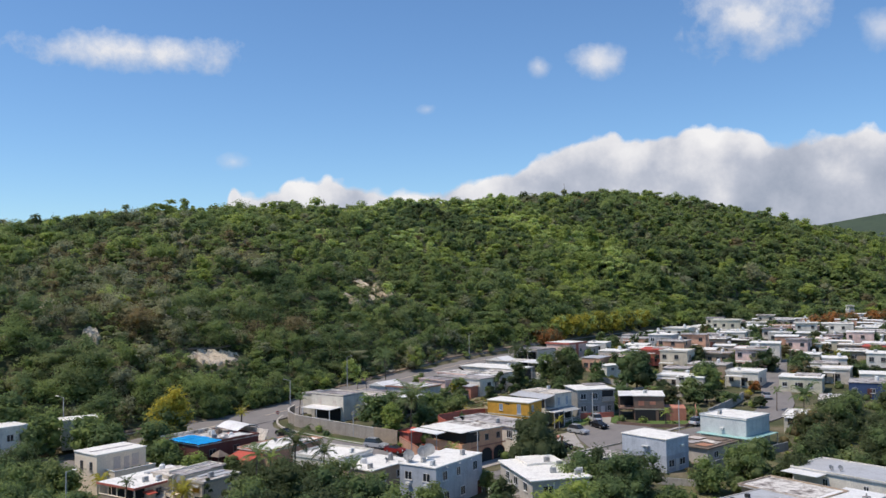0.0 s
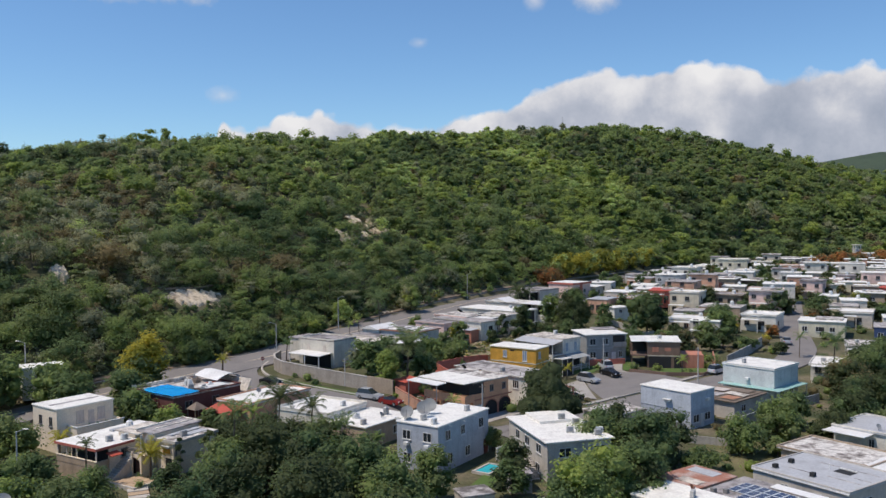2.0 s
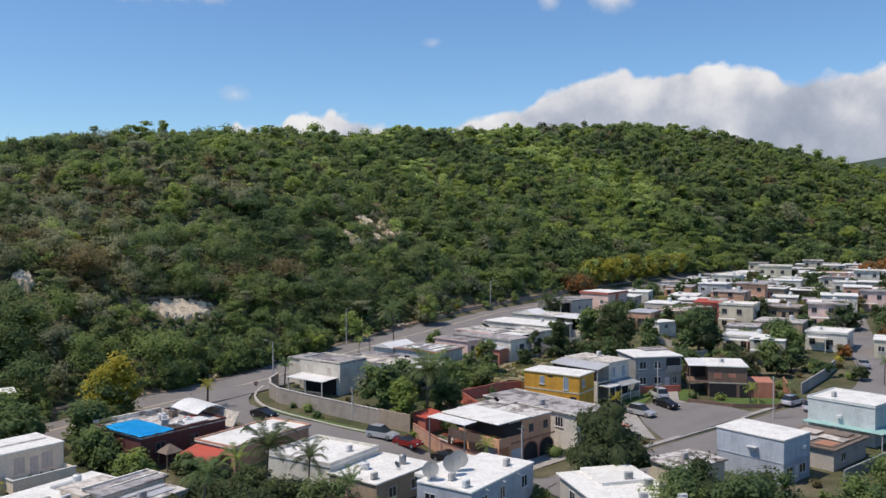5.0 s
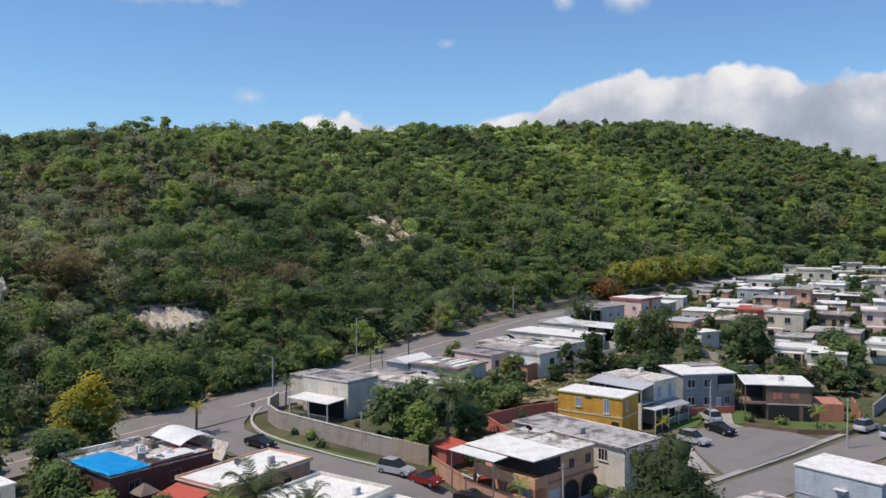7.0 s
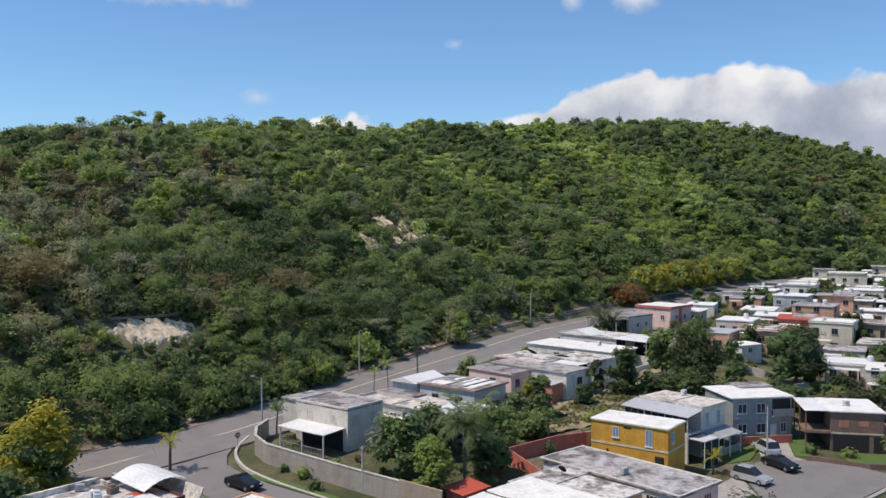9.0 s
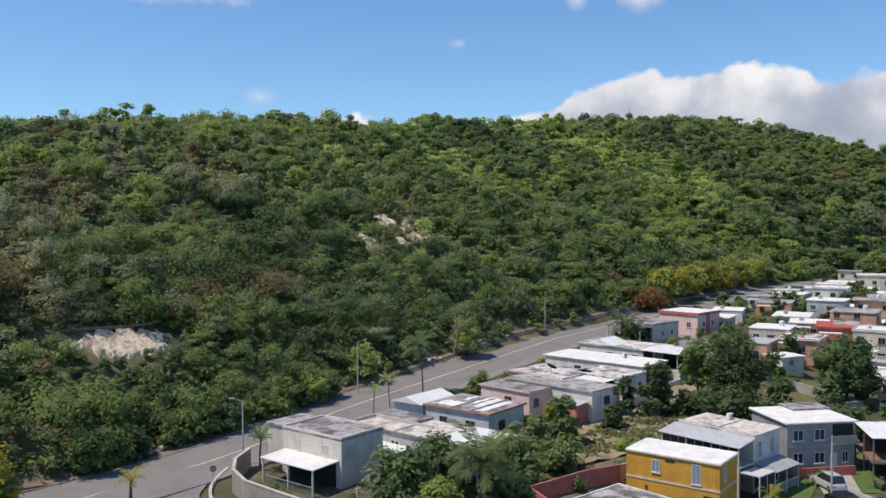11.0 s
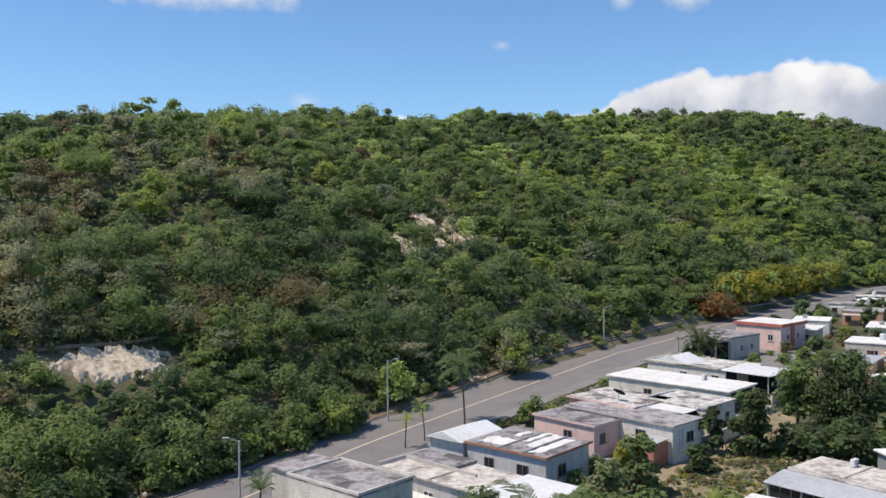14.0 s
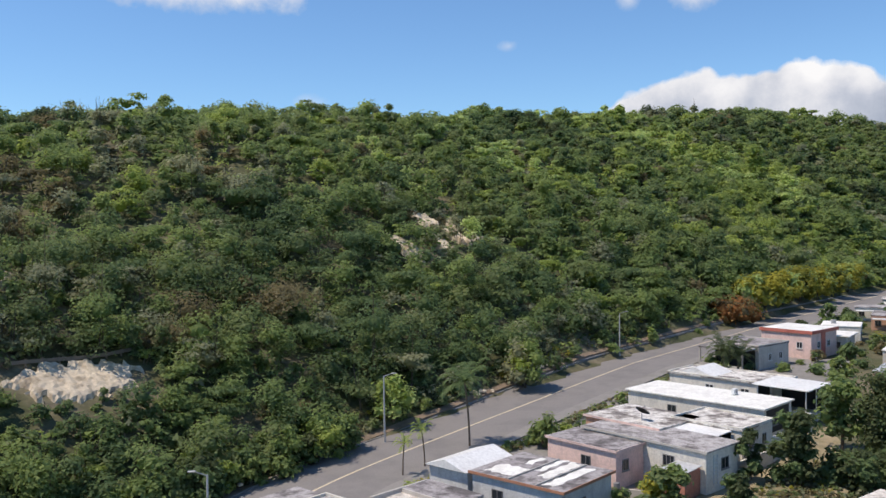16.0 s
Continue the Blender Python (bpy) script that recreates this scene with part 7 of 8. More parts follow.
# ---- rock scars on the hill ----
def rock_patch(label, px, py, ang, hu, hv, seed, lift=0.45):
    """A ragged patch of broken rock lying in the slope."""
    nu, nv = max(14, int(hu * 5)), max(12, int(hv * 6))
    u, v = np.meshgrid(np.linspace(-1.2, 1.2, nu), np.linspace(-1.2, 1.2, nv))
    c, s = math.cos(radians(ang)), math.sin(radians(ang))
    x, y = px + u * hu * c - v * hv * s, py + u * hu * s + v * hv * c
    ragged = np.hypot(u, v) + 0.22 * lumps(x, y, 0.9, seed) + 0.16 * lumps(x, y, 0.35, seed + 2)
    rise = 0.16 if hu > 5 else 0.34
    step = rise * np.round(1.6 * lumps(x, y, 0.8, seed + 4)) / 1.6 + 0.45 * rise * lumps(x, y, 0.25, seed + 1)
    z = ground_z(x, y) + lift + step - 2.6 * smooth(0.82, 1.12, ragged)
    verts = np.stack([x.ravel() - px, y.ravel() - py, z.ravel()], 1)
    faces = [(j * nu + i, j * nu + i + 1, (j + 1) * nu + i + 1, (j + 1) * nu + i) for j in range(nv - 1) for i in range(nu - 1)]
    ob = tagged(new("rock_outcrop", mesh_from("rock_outcrop", verts.tolist(), faces, ROCK)), label, "rock outcrop")
    ob.matrix_world = Matrix.Translation((px, py, 0))


for k, sc in enumerate(SCARS):
    rock_patch("broad pale rock cut in the wooded hillside" if k == 0 else "small pale rock scar among the hillside scrub", *sc, k + 1.0, 0.45 if k == 0 else 1.2)

# ---- town trees ----
tree(14.6, 136.5, 10.4, 4.5, [9], "broad dense dark olive tree beside the street", 5600, 0.28, 0.9, 1.6, core=0.92)
tree(49.0, 219.0, 10.0, 4.7, [9, 1], "dense dark green tree between the houses", 2400, 0.42, 0.9, core=0.8)
tree(30.2, 211.2, 10.6, 3.9, [9, 1, 9], "large brownish-green feathery tree on the bank", 5200, 0.28, 0.95, 3.0)
tree(25.5, 214, 8.5, 2.8, [0, 1], "green tree at the edge of the bank", 900, 0.42)
tree(65, 213, 7.5, 4.0, [1, 0], "dark green tree by the street bend", 1300, 0.45, 0.85)
tree(59.5, 208, 5.0, 2.6, [3, 0], "bushy tree by the retaining wall", 700, 0.45)
tree(3.4, 190.4, 6.4, 2.0, [3, 0, 3, 8], "yellowish-green broad-leaved tree by the low houses", 1100, 0.42, 0.95, 1.2)
tree(0.2, 186.4, 4.8, 2.0, [3, 3, 7], "small yellowish-green tree by the low houses", 600, 0.4, 0.9, 0.8)
tree(17.4, 203.4, 7.6, 2.5, [9, 1], "dark dense upright tree on the bank", 1900, 0.38, 1.5, 0.8)
for x, y, h, r, ms in ((-2.4, 191.9, 2.2, 1.3, [3, 0]), (-0.1, 195.3, 2.6, 1.4, [0, 1]), (6.6, 202.8, 2.2, 1.3, [1]), (9.4, 206.2, 2.4, 1.4, [3, 0]), (12.0, 213.4, 2.2, 1.2, [0, 1]), (-6.8, 186.6, 2.4, 1.4, [3]), (17.4, 224.2, 2.2, 1.3, [0, 2]), (-9.2, 198.0, 1.8, 1.2, [2, 0]), (0.4, 213.6, 1.8, 1.2, [0, 3])):
    tree(x, y, h, r, ms, "small leafy garden shrub by a low house", 380, 0.3, 0.8, 0.4, category="shrub", name="garden_shrub")
tree(10.6, 197.4, 3.2, 1.6, [1, 9], "dark bush by the yard wall", 650, 0.34, 0.75, 0.3)
tree(20.0, 213.0, 2.6, 1.7, [0, 3], "green bush on the grassy bank", 650, 0.36, 0.75, 0.3)
tree(13.2, 203.4, 5.6, 1.4, [1, 9], "slim dark tree beside the grey house", 600, 0.4, 1.4, 1.5)
tree(22.5, 203.5, 4.2, 2.8, [1, 9], "spreading green bush on the bank", 800, 0.42, 0.75, 0.6)
tree(27.5, 205.5, 4.6, 3.2, [1, 9], "spreading green bush below the bank", 900, 0.42, 0.75, 0.6)
tree(33, 207.5, 3.8, 2.3, [1, 0], "spreading dark bush below the bank", 900, 0.42, 0.75, 0.6)
tree(-6.5, 214.8, 3.2, 2.0, [0, 3], "round green bush beside the road", 600, 0.36, 0.8, 0.4)
tree(-3.8, 216.0, 2.4, 1.5, [2], "low bright bush beside the road", 350, 0.36, 0.8, 0.3)
tree(2.5, 222.0, 2.2, 1.6, [2, 8], "low bright shrub by the low houses", 350, 0.36, 0.7, 0.3)
tree(-9.8, 161.4, 6.6, 2.4, [2], "bright green conical tree by the street wall", 1500, 0.34, 1.2, 0.8)
tree(-13.6, 168.0, 7.2, 3.2, [0, 7, 1], "leafy green tree behind the retaining wall", 1300, 0.42, 0.95)
tree(-10.2, 174.5, 6.4, 3.0, [7, 1], "grey-green tree behind the retaining wall", 1300, 0.42, 0.95)
tree(-2.6, 176.5, 5.6, 3.0, [0, 1], "green tree at the foot of the bank", 900, 0.42)
tree(-3.4, 168.4, 4.6, 2.6, [1], "dark green tree in the yard", 800, 0.42)
tree(2.0, 181.0, 4.2, 2.8, [0, 3], "sprawling green bush on the bank", 700, 0.42, 0.7, 0.5)
tree(-52.0, 161.5, 8.8, 4.3, [8, 5, 3], "flowering yellow tree beside the road", 2200, 0.40, 0.85, 2.4)
# second crown added over the tree before it, for its yellow top
tree(-51.4, 162.4, 9.6, 3.5, [5, 5, 8], "bright yellow blossom crown added over the flowering tree", 1500, 0.36, 0.7, 3.0)
tree(-51.0, 153.0, 6.4, 3.6, [1, 3], "dark green tree beside the tarp-covered house", 1200, 0.4, 0.9)
tree(-47.0, 146.0, 5.0, 3.0, [1, 0], "dark bush beside the tarp-covered house", 900, 0.4, 0.85, 0.6)
tree(-45.4, 144.2, 3.6, 2.2, [1, 0], "dark bush before the tarp-covered house", 800, 0.34, 0.8, 0.5)
tree(-48.6, 146.8, 3.8, 2.4, [9, 1], "dark bush before the tarp-covered house", 800, 0.34, 0.8, 0.5)
tree(-35.2, 143.4, 2.8, 1.7, [0, 3], "low bush between two houses", 500, 0.32, 0.8, 0.4)
tree(-40.5, 140.0, 4.2, 2.6, [2, 0], "bright round bush in the yard", 800, 0.36, 0.8, 0.6)
tree(-58, 148, 7.0, 3.4, [1], "dark green tree beside the lane", 1100, 0.42)
tree(-63, 152, 8.0, 4.0, [1, 0], "dark green tree beside the road", 1200, 0.44)
tree(-71, 150, 8.5, 4.4, [1, 0], "dark green tree beside the road", 1200, 0.44)
tree(-79, 152, 8.5, 4.4, [0, 1], "green tree beside the road", 1200, 0.46)
tree(-86, 146, 9, 4.6, [0], "green tree beside the road", 1200, 0.46)
palm(-22.4, 129.6, 8.2, 3.3, "tall dark palm above the garden trees", 24, (0.3, 0.1), 9)
palm(-18.4, 132.4, 6.2, 2.6, "slender dark palm among the garden trees", 20, (0.2, 0.1), 9)
palm(-13.4, 127.6, 4.8, 2.0, "small palm beside the tan house", 14, (0.2, 0.1), 1)
near_trees = [  # crowns in the hollow before the first row of houses
    (-29.6, 106, 6.6, 2.3, [0, 1]), (-25.2, 112.2, 7.6, 3.5, [0, 3]), (-29.2, 119.6, 6.8, 1.3, [1]), (-21, 115, 8.6, 4.0, [1, 0]), (-15, 111, 8.6, 4.2, [1]), (-9.5, 109.5, 8.0, 3.8, [1, 0]),
    (-23, 104, 8.0, 4.4, [0, 1]), (-25.0, 97, 7.4, 3.6, [0, 1]), (-14, 101, 8.4, 4.4, [0, 1]), (-5.5, 104, 7.4, 3.8, [3, 0]), (-1.5, 111, 6.6, 2.8, [3, 0]), (-6, 96, 6.5, 3.6, [0, 1]),
    (-20, 122.5, 7.2, 3.2, [1]), (-26, 121.5, 7.0, 3.0, [1, 0]), (-28.5, 127.5, 5.6, 2.6, [1]), (-24.5, 131, 5.6, 2.6, [0, 1]), (-14.5, 120.5, 7.6, 3.0, [1, 3]), (-9, 118.5, 6.2, 2.6, [3, 1]), (-19, 129, 5.0, 2.2, [1]),
    (-50, 108, 6.4, 3.6, [0, 3]), (-57, 113, 7.0, 3.8, [3, 0]), (-45, 104.5, 6.0, 3.2, [0, 2]), (-60, 121, 7.0, 3.6, [0, 3]), (-66, 127, 7.5, 3.8, [0]), (-38.9, 108.4, 5.4, 2.9, [3, 0]), (-57, 127, 6.6, 3.4, [0, 3]), (-47.5, 113.5, 5.6, 3.0, [0, 1]), (-39.5, 102, 6.0, 3.2, [0, 3]), (-68, 137, 7.0, 3.6, [1, 0]), (-62, 131, 6.0, 3.2, [3, 0]), (-73, 133, 7.0, 3.8, [0, 1]), (-34, 94, 6.5, 3.4, [0, 1]), (-51, 117.5, 4.6, 2.6, [3, 0]),
    (13.5, 101, 8.4, 4.4, [2, 0]), (17.5, 106.5, 8.0, 3.8, [2, 0]), (21.5, 109, 7.4, 3.4, [0, 1]), (19.5, 124, 7.8, 3.6, [0, 3]), (22.5, 129, 7.0, 3.2, [0, 1]), (25.5, 121.5, 8.2, 4.2, [1, 0]), (29, 126.5, 6.8, 3.4, [1, 0]), (32.0, 121, 3.0, 2.5, [0, 3]),
    (7.6, 111.5, 5.0, 2.2, [1]), (8.5, 118.5, 5.4, 2.3, [1, 0]), (16.5, 116.0, 4.0, 2.2, [0]),
    (39.6, 128, 5.2, 2.9, [0, 3]), (44.0, 127, 2.6, 1.9, [3]), (47, 134, 6.4, 3.6, [0, 3]), (51.5, 141, 6.0, 3.0, [0]), (54, 133, 5.0, 3.0, [0, 1]), (60, 139, 6.4, 3.6, [0, 1]), (66, 147, 7.0, 3.8, [1, 0]), (64, 134, 5.0, 3.0, [0, 3]),
    (68, 158, 8.0, 4.4, [1, 4]), (74, 164, 8.5, 4.6, [1, 3]), (80, 172, 8.5, 4.6, [1, 3]), (78, 152, 8.0, 4.6, [1, 0]), (88, 160, 8.5, 5.0, [1, 0]), (72, 141, 7.0, 4.0, [0, 1]), (85, 145, 7.5, 4.4, [1]), (93, 178, 7.5, 4.4, [3, 1]), (100, 190, 7.0, 4.0, [3, 0]), (90, 190, 5.0, 2.8, [0]),
    (6.5, 131.5, 3.4, 1.8, [3]), (0.5, 141.5, 3.0, 1.4, [2, 3]),
]
for x, y, h, r, ms in near_trees:
    tree(x, y, h, r, [{0: 1, 1: 9}.get(k, k) for k in ms] + ([0] if 2 in ms or 3 in ms else [1] if int(x) % 2 else [9]), "leafy green tree with an uneven crown among the gardens", int(620 * r), 0.27, 0.9, 1.4)
far_trees = [(62, 203, 5, 2.8, [1, 0]), (66, 199, 4, 2.2, [0]), (72, 247, 5, 2.8, [1, 3]), (80, 241, 5, 2.6, [0]), (88, 256, 5, 2.8, [1]), (98, 272, 5, 2.8, [0, 1]), (70, 276, 5, 2.8, [1]), (112, 232, 5, 3, [0, 1]), (90, 222, 4, 2.2, [1]), (104, 312, 5, 2.8, [1]), (70, 230, 6, 3.4, [0]), (77, 262, 6.5, 3.2, [1]), (92, 246, 7, 4.2, [0, 1]), (100, 241, 6.5, 3.6, [0, 3]), (66, 224, 4.5, 2.6, [4, 1]), (52, 245, 5, 2.6, [3]), (74, 290, 6, 3, [1]), (87, 308, 6, 3.4, [1, 0]), (110, 300, 6, 3, [0]),
             (116, 278, 6, 3, [1]), (124, 290, 6, 3, [0, 3]), (130, 258, 6, 3.2, [3]), (118, 255, 5, 2.8, [8, 3]), (140, 252, 6, 3, [1]), (150, 300, 6, 3.4, [0]), (160, 340, 6, 3.4, [1]), (105, 345, 6, 3.2, [0, 1]), (120, 336, 6, 3, [0]), (95, 232, 4, 2.2, [6, 4]),
             (52, 200, 5.5, 3.4, [4, 1]), (58, 199.5, 4.2, 2.4, [0, 1]), (47, 199, 4.6, 2.8, [4, 3]), (42, 202, 5, 3, [2, 0]), (50, 206, 4.4, 2.4, [2, 0]), (77, 214, 3.4, 1.9, [6, 4]), (72, 196, 3.0, 1.6, [1]), (135, 312, 6, 3.2, [1]), (170, 366, 7, 4, [0]), (178, 345, 6.5, 3.6, [1, 0])]
for x, y, h, r, ms in far_trees:
    tree(x, y, h * 0.92, r * 0.9, [{0: 1, 1: 9, 2: 0}.get(k, k) for k in ms], "small green street tree among the far houses", int(240 * r), 0.5, 0.9, 1.4)
far_rng = random.Random(12)
for k in range(1500):
    x, y = far_rng.uniform(38, 190), far_rng.uniform(212, 400)
    if x > 0.52 * y + 8 or hill_d(np.array([x]), np.array([y]))[0] > -14 or any(abs(polyline(np.array([x]), np.array([y]), ln)[0][0]) < wd for ln, wd in ((MAIN, 9.5), (TOWN_ST, 5.5))):
        continue
    if any(-0.9 < (x - hx) * math.cos(ha) + (y - hy) * math.sin(ha) < hl + 0.9 and -0.9 < (y - hy) * math.cos(ha) - (x - hx) * math.sin(ha) < hd + 0.9 for hx, hy, ha, hl, hd in HOUSES) or far_rng.random() < 0.72:
        continue
    r = far_rng.uniform(1.1, 2.3)
    tree(x, y, r * far_rng.uniform(1.7, 2.6), r, far_rng.choice([[1, 9], [1], [0, 1], [9], [3, 1], [4, 1]]), "small dark green tree between far flat roofs", int(75 * r), 0.62, 0.9, 0.9)
for k, (x, y) in enumerate([(43, 321), (49, 331), (56, 341), (63, 351), (71, 362), (79, 374), (88, 386)]):
    tree(x, y, 9.6 - 0.6 * (k % 3), 5.0, [8, 3, 8] if k % 2 else [8, 10, 8], "golden-green roadside tree with a spreading crown", 1300, 0.6, 0.72, 3.0)
edge_rng = random.Random(8)
for k in range(13):
    f_ = k / 12.0 + edge_rng.uniform(-0.03, 0.03)
    x, y = -47.5 + 20.5 * f_ - 1.3, 179.0 + 33.0 * f_ + 0.8
    r = edge_rng.uniform(1.7, 2.7)
    tree(x, y, r * 1.9, r, [[1, 0], [0, 3], [1, 9], [0, 2]][k % 4], "leafy green tree at the wood's edge beside the road", int(420 * r), 0.32, 0.95, 0.6)
tree(36.5, 311.5, 5.0, 6.0, [6, 6, 4], "rust-orange flowering flame tree beside the road", 1500, 0.5, 0.55, 1.8)
tree(-24.6, 221.4, 6.0, 2.6, [2, 10], "bright green airy tree beside the verge lamp", 1000, 0.36, 1.1, 1.6)
tree(-8.6, 241.6, 7.0, 3.4, [7, 0, 2], "airy light green tree at the road verge", 1500, 0.36, 0.9, 2.0)
for k, (x, y, r) in enumerate([(178, 395, 6), (188, 402, 6), (168, 392, 5), (222, 428, 6), (212, 424, 5)]):
    tree(x, y, 6.5, r, [6, 4], "orange flowering flame tree near the church", 800, 0.8, 0.6, 2.4)
palm(-14.7, 214.0, 7.6, 3.5, "tall coconut palm beside the road", 18, (-0.5, 0.2), 1)
palm(-20.8, 203.9, 3.6, 1.5, "young slender palm beside the road", 10, (0.2, 0), 2, thick=0.07)
palm(-18.9, 206.8, 4.2, 1.6, "young slender palm beside the road", 10, (-0.3, 0), 2, thick=0.07)
palm(-39.9, 168.6, 3.6, 1.9, "short palm with yellowing fronds at the junction", 11, (0.1, 0), 8, thick=0.16)
palm(-30.6, 181.0, 3.6, 1.7, "small feathery palm by the concrete house", 14, (0.2, 0), 1)
palm(20.4, 247.0, 4.6, 3.4, "bushy dark palm beside the road", 24, (0.2, 0.2), 9, thick=0.16)
palm(23.0, 249.5, 3.6, 3.0, "bushy dark palm beside the road", 20, (0.3, 0.0), 9, thick=0.16)
palm(-6.4, 165.2, 6.8, 4.2, "coconut palm with drooping fronds in the yard", 30, (0.4, 0.1), 3, thick=0.17)
palm(-25.4, 117.0, 9.2, 2.8, "tall dark palm among the garden trees", 15, (0.3, 0.2), 1)
palm(-28.3, 140.4, 3.2, 2.4, "low spreading palm before the red awning", 13, (0.1, 0), 2)
palm(1.5, 145.0, 3.8, 1.7, "small palm in the forecourt", 10, (0.1, 0), 2, thick=0.08)
palm(-42.9, 116.6, 5.6, 1.5, "small dark palm before the red-edged house", 16, (0.1, 0), 9, thick=0.12)
palm(-51.0, 127.6, 3.2, 1.9, "bushy yellow-green palm by the balcony", 22, (0.1, 0), 8)
palm(-36.2, 119.4, 3.5, 2.2, "yellow-green palm beside the garage", 28, (0.1, 0), 8, thick=0.14)
tree(-32.6, 119.4, 5.6, 0.6, [9], "slim dark cypress at the wing's corner", 500, 0.24, 3.2, 0.4)
palm(46.6, 180.8, 2.6, 1.8, "small palm on the front lawn", 11, (0.1, 0.1), 2, thick=0.08)
palm(52.2, 179.5, 3.2, 1.5, "small palm by the corner", 10, (0.1, 0.0), 1, thick=0.08)
palm(23.5, 177.0, 2.2, 1.7, "low palm beside the yellow house", 11, (0.1, 0.0), 8, thick=0.1)
palm(14.4, 187.6, 0.7, 2.2, "spiky yellow-green agave on the earth bank", 16, (0, 0), 8, thick=0.2)
palm(70.5, 168.5, 8.5, 3.4, "dark palm over the back yards", 15, (0.3, 0.0), 1)
palm(74.5, 192.5, 4.5, 1.8, "small dark palm on the street bend", 11, (0.1, 0), 1, thick=0.09)

# ---- shrubs and weeds between the houses ----
def shrubs():
    rng = np.random.default_rng(23)
    n = 2600
    x, y = rng.uniform(-62, 175, n), rng.uniform(98, 350, n)
    ok = (hill_d(x, y) < -14) & (x < 0.56 * y)
    for line, w in ((MAIN, 8.4), (SIDE_ST, 4.6), (TOWN_ST, 4.9)):
        ok &= np.abs(polyline(x, y, line)[0]) > w
    ok &= ~((x > 1) & (x < 27) & (np.abs((x - 14) * 0.563 * 1.25 - (y - 203) * 0.56) < 4.5)) | (rng.random(n) < 0.06)
    ok &= ((x - 34) / 13) ** 2 + ((y - 172) / 12) ** 2 > 1
    for bx, by, a, L, D in HOUSES:
        u = (x - bx) * math.cos(a) + (y - by) * math.sin(a)
        v = -(x - bx) * math.sin(a) + (y - by) * math.cos(a)
        ok &= ~((u > -0.9) & (u < L + 0.9) & (v > -0.9) & (v < D + 0.9))
    x, y = x[ok], y[ok]
    n = len(x)
    r = 0.45 + 0.9 * rng.random(n) ** 1.6
    c = np.stack([x, y, ground_z(x, y) + r * 0.55], 1)
    q, idx = leaf_quads(c, r, np.full(n, 46), np.clip(0.26 + (y - 100) * 0.0012, 0.26, 0.5), rng, 0.8)
    kind = rng.choice([0, 1, 2, 3, 4, 8], n, p=[0.3, 0.25, 0.12, 0.18, 0.1, 0.05])
    cv, cf = core_blobs(c, r * 0.75, rng)
    ob = new("garden_shrubs", quads_mesh("garden_shrubs", q, GREENS, kind[idx], cv, cf, np.repeat(kind, 20)))
    tagged(ob, "scattered green shrubs and weeds between the houses", "shrubs", kind="stuff")


shrubs()


def tufts():
    """Dry grass tufts and low weeds on the earth bank and along the unkempt road verge."""
    rng = np.random.default_rng(31)
    along = np.sort(rng.uniform(0, 1, 900))
    line = np.array([(-62, 163.5), (-45.5, 181.5), (-38.2, 191.5), (-32.2, 204.8), (-21.2, 223.0), (1.2, 258.0), (22, 290)])
    seg = np.concatenate([[0], np.cumsum(np.hypot(*np.diff(line, axis=0).T))])
    vx, vy = np.interp(along * seg[-1], seg, line[:, 0]), np.interp(along * seg[-1], seg, line[:, 1])
    side = rng.uniform(-4.6, -1.6, 900)
    vx, vy = vx + 0.85 * side * -1 * -1, vy - 0.53 * side
    u, v = rng.random(900), rng.random(900)
    bx, by = 2 + 21 * u + 1.6 * rng.normal(size=900), 185.5 + 20 * u + 9 * (v - 0.45)
    rv = rng.random(240)
    rx, ry = np.interp(rv, [0, 0.3, 1], [-20.2, -8.6, 13.6]) + rng.normal(size=240) * 0.35, np.interp(rv, [0, 0.3, 1], [198.4, 215.4, 250.4]) + rng.normal(size=240) * 0.3
    x, y = np.concatenate([vx, bx, rx]), np.concatenate([vy, by, ry])
    ok = np.ones(len(x), bool)
    for hx, hy, a, L, D in HOUSES:
        p_, q_ = (x - hx) * math.cos(a) + (y - hy) * math.sin(a), -(x - hx) * math.sin(a) + (y - hy) * math.cos(a)
        ok &= ~((p_ > -0.6) & (p_ < L + 0.6) & (q_ > -0.6) & (q_ < D + 0.6))
    x, y = x[ok], y[ok]
    n = len(x)
    r = np.where(x > 1.5, 0.10 + 0.34 * rng.random(n) ** 3, 0.22 + 0.5 * rng.random(n) ** 2)
    c = np.stack([x, y, ground_z(x, y) + 0.2 + r * 0.4], 1)
    q, idx = leaf_quads(c, r, np.full(n, 22), np.full(n, 0.26), rng, 0.8)
    kind = rng.choice([0, 1, 3, 8, 4, 7], n, p=[0.2, 0.12, 0.26, 0.12, 0.15, 0.15])
    kind = np.where(c[:, 0] > 1.5, rng.choice([3, 8, 4, 7], n, p=[0.25, 0.1, 0.3, 0.35]), kind)
    tagged(new("weeds", quads_mesh("weeds", q, GREENS, kind[idx])), "dry grass tufts and weeds on the bank and verge", "weeds", kind="stuff")


tufts()


def rubble(label, x, y, n, spread, seed, material=ROCK):
    """A heap of broken stones dumped on the verge."""
    rng = random.Random(seed)
    e = base("rubble_heap", x, y, gz(x, y), 30, label, "rubble", "verge rubble")
    for i in range(n):
        bm = bmesh.new()
        bmesh.ops.create_icosphere(bm, subdivisions=1, radius=rng.uniform(0.18, 0.5))
        px, py = rng.gauss(0, spread), rng.gauss(0, spread * 0.5)
        for v in bm.verts:
            v.co = Vector((v.co.x * rng.uniform(0.8, 1.3) + px, v.co.y * rng.uniform(0.8, 1.2) + py, v.co.z * rng.uniform(0.5, 0.8) + 0.25))
        part("stone", bm, material, e)


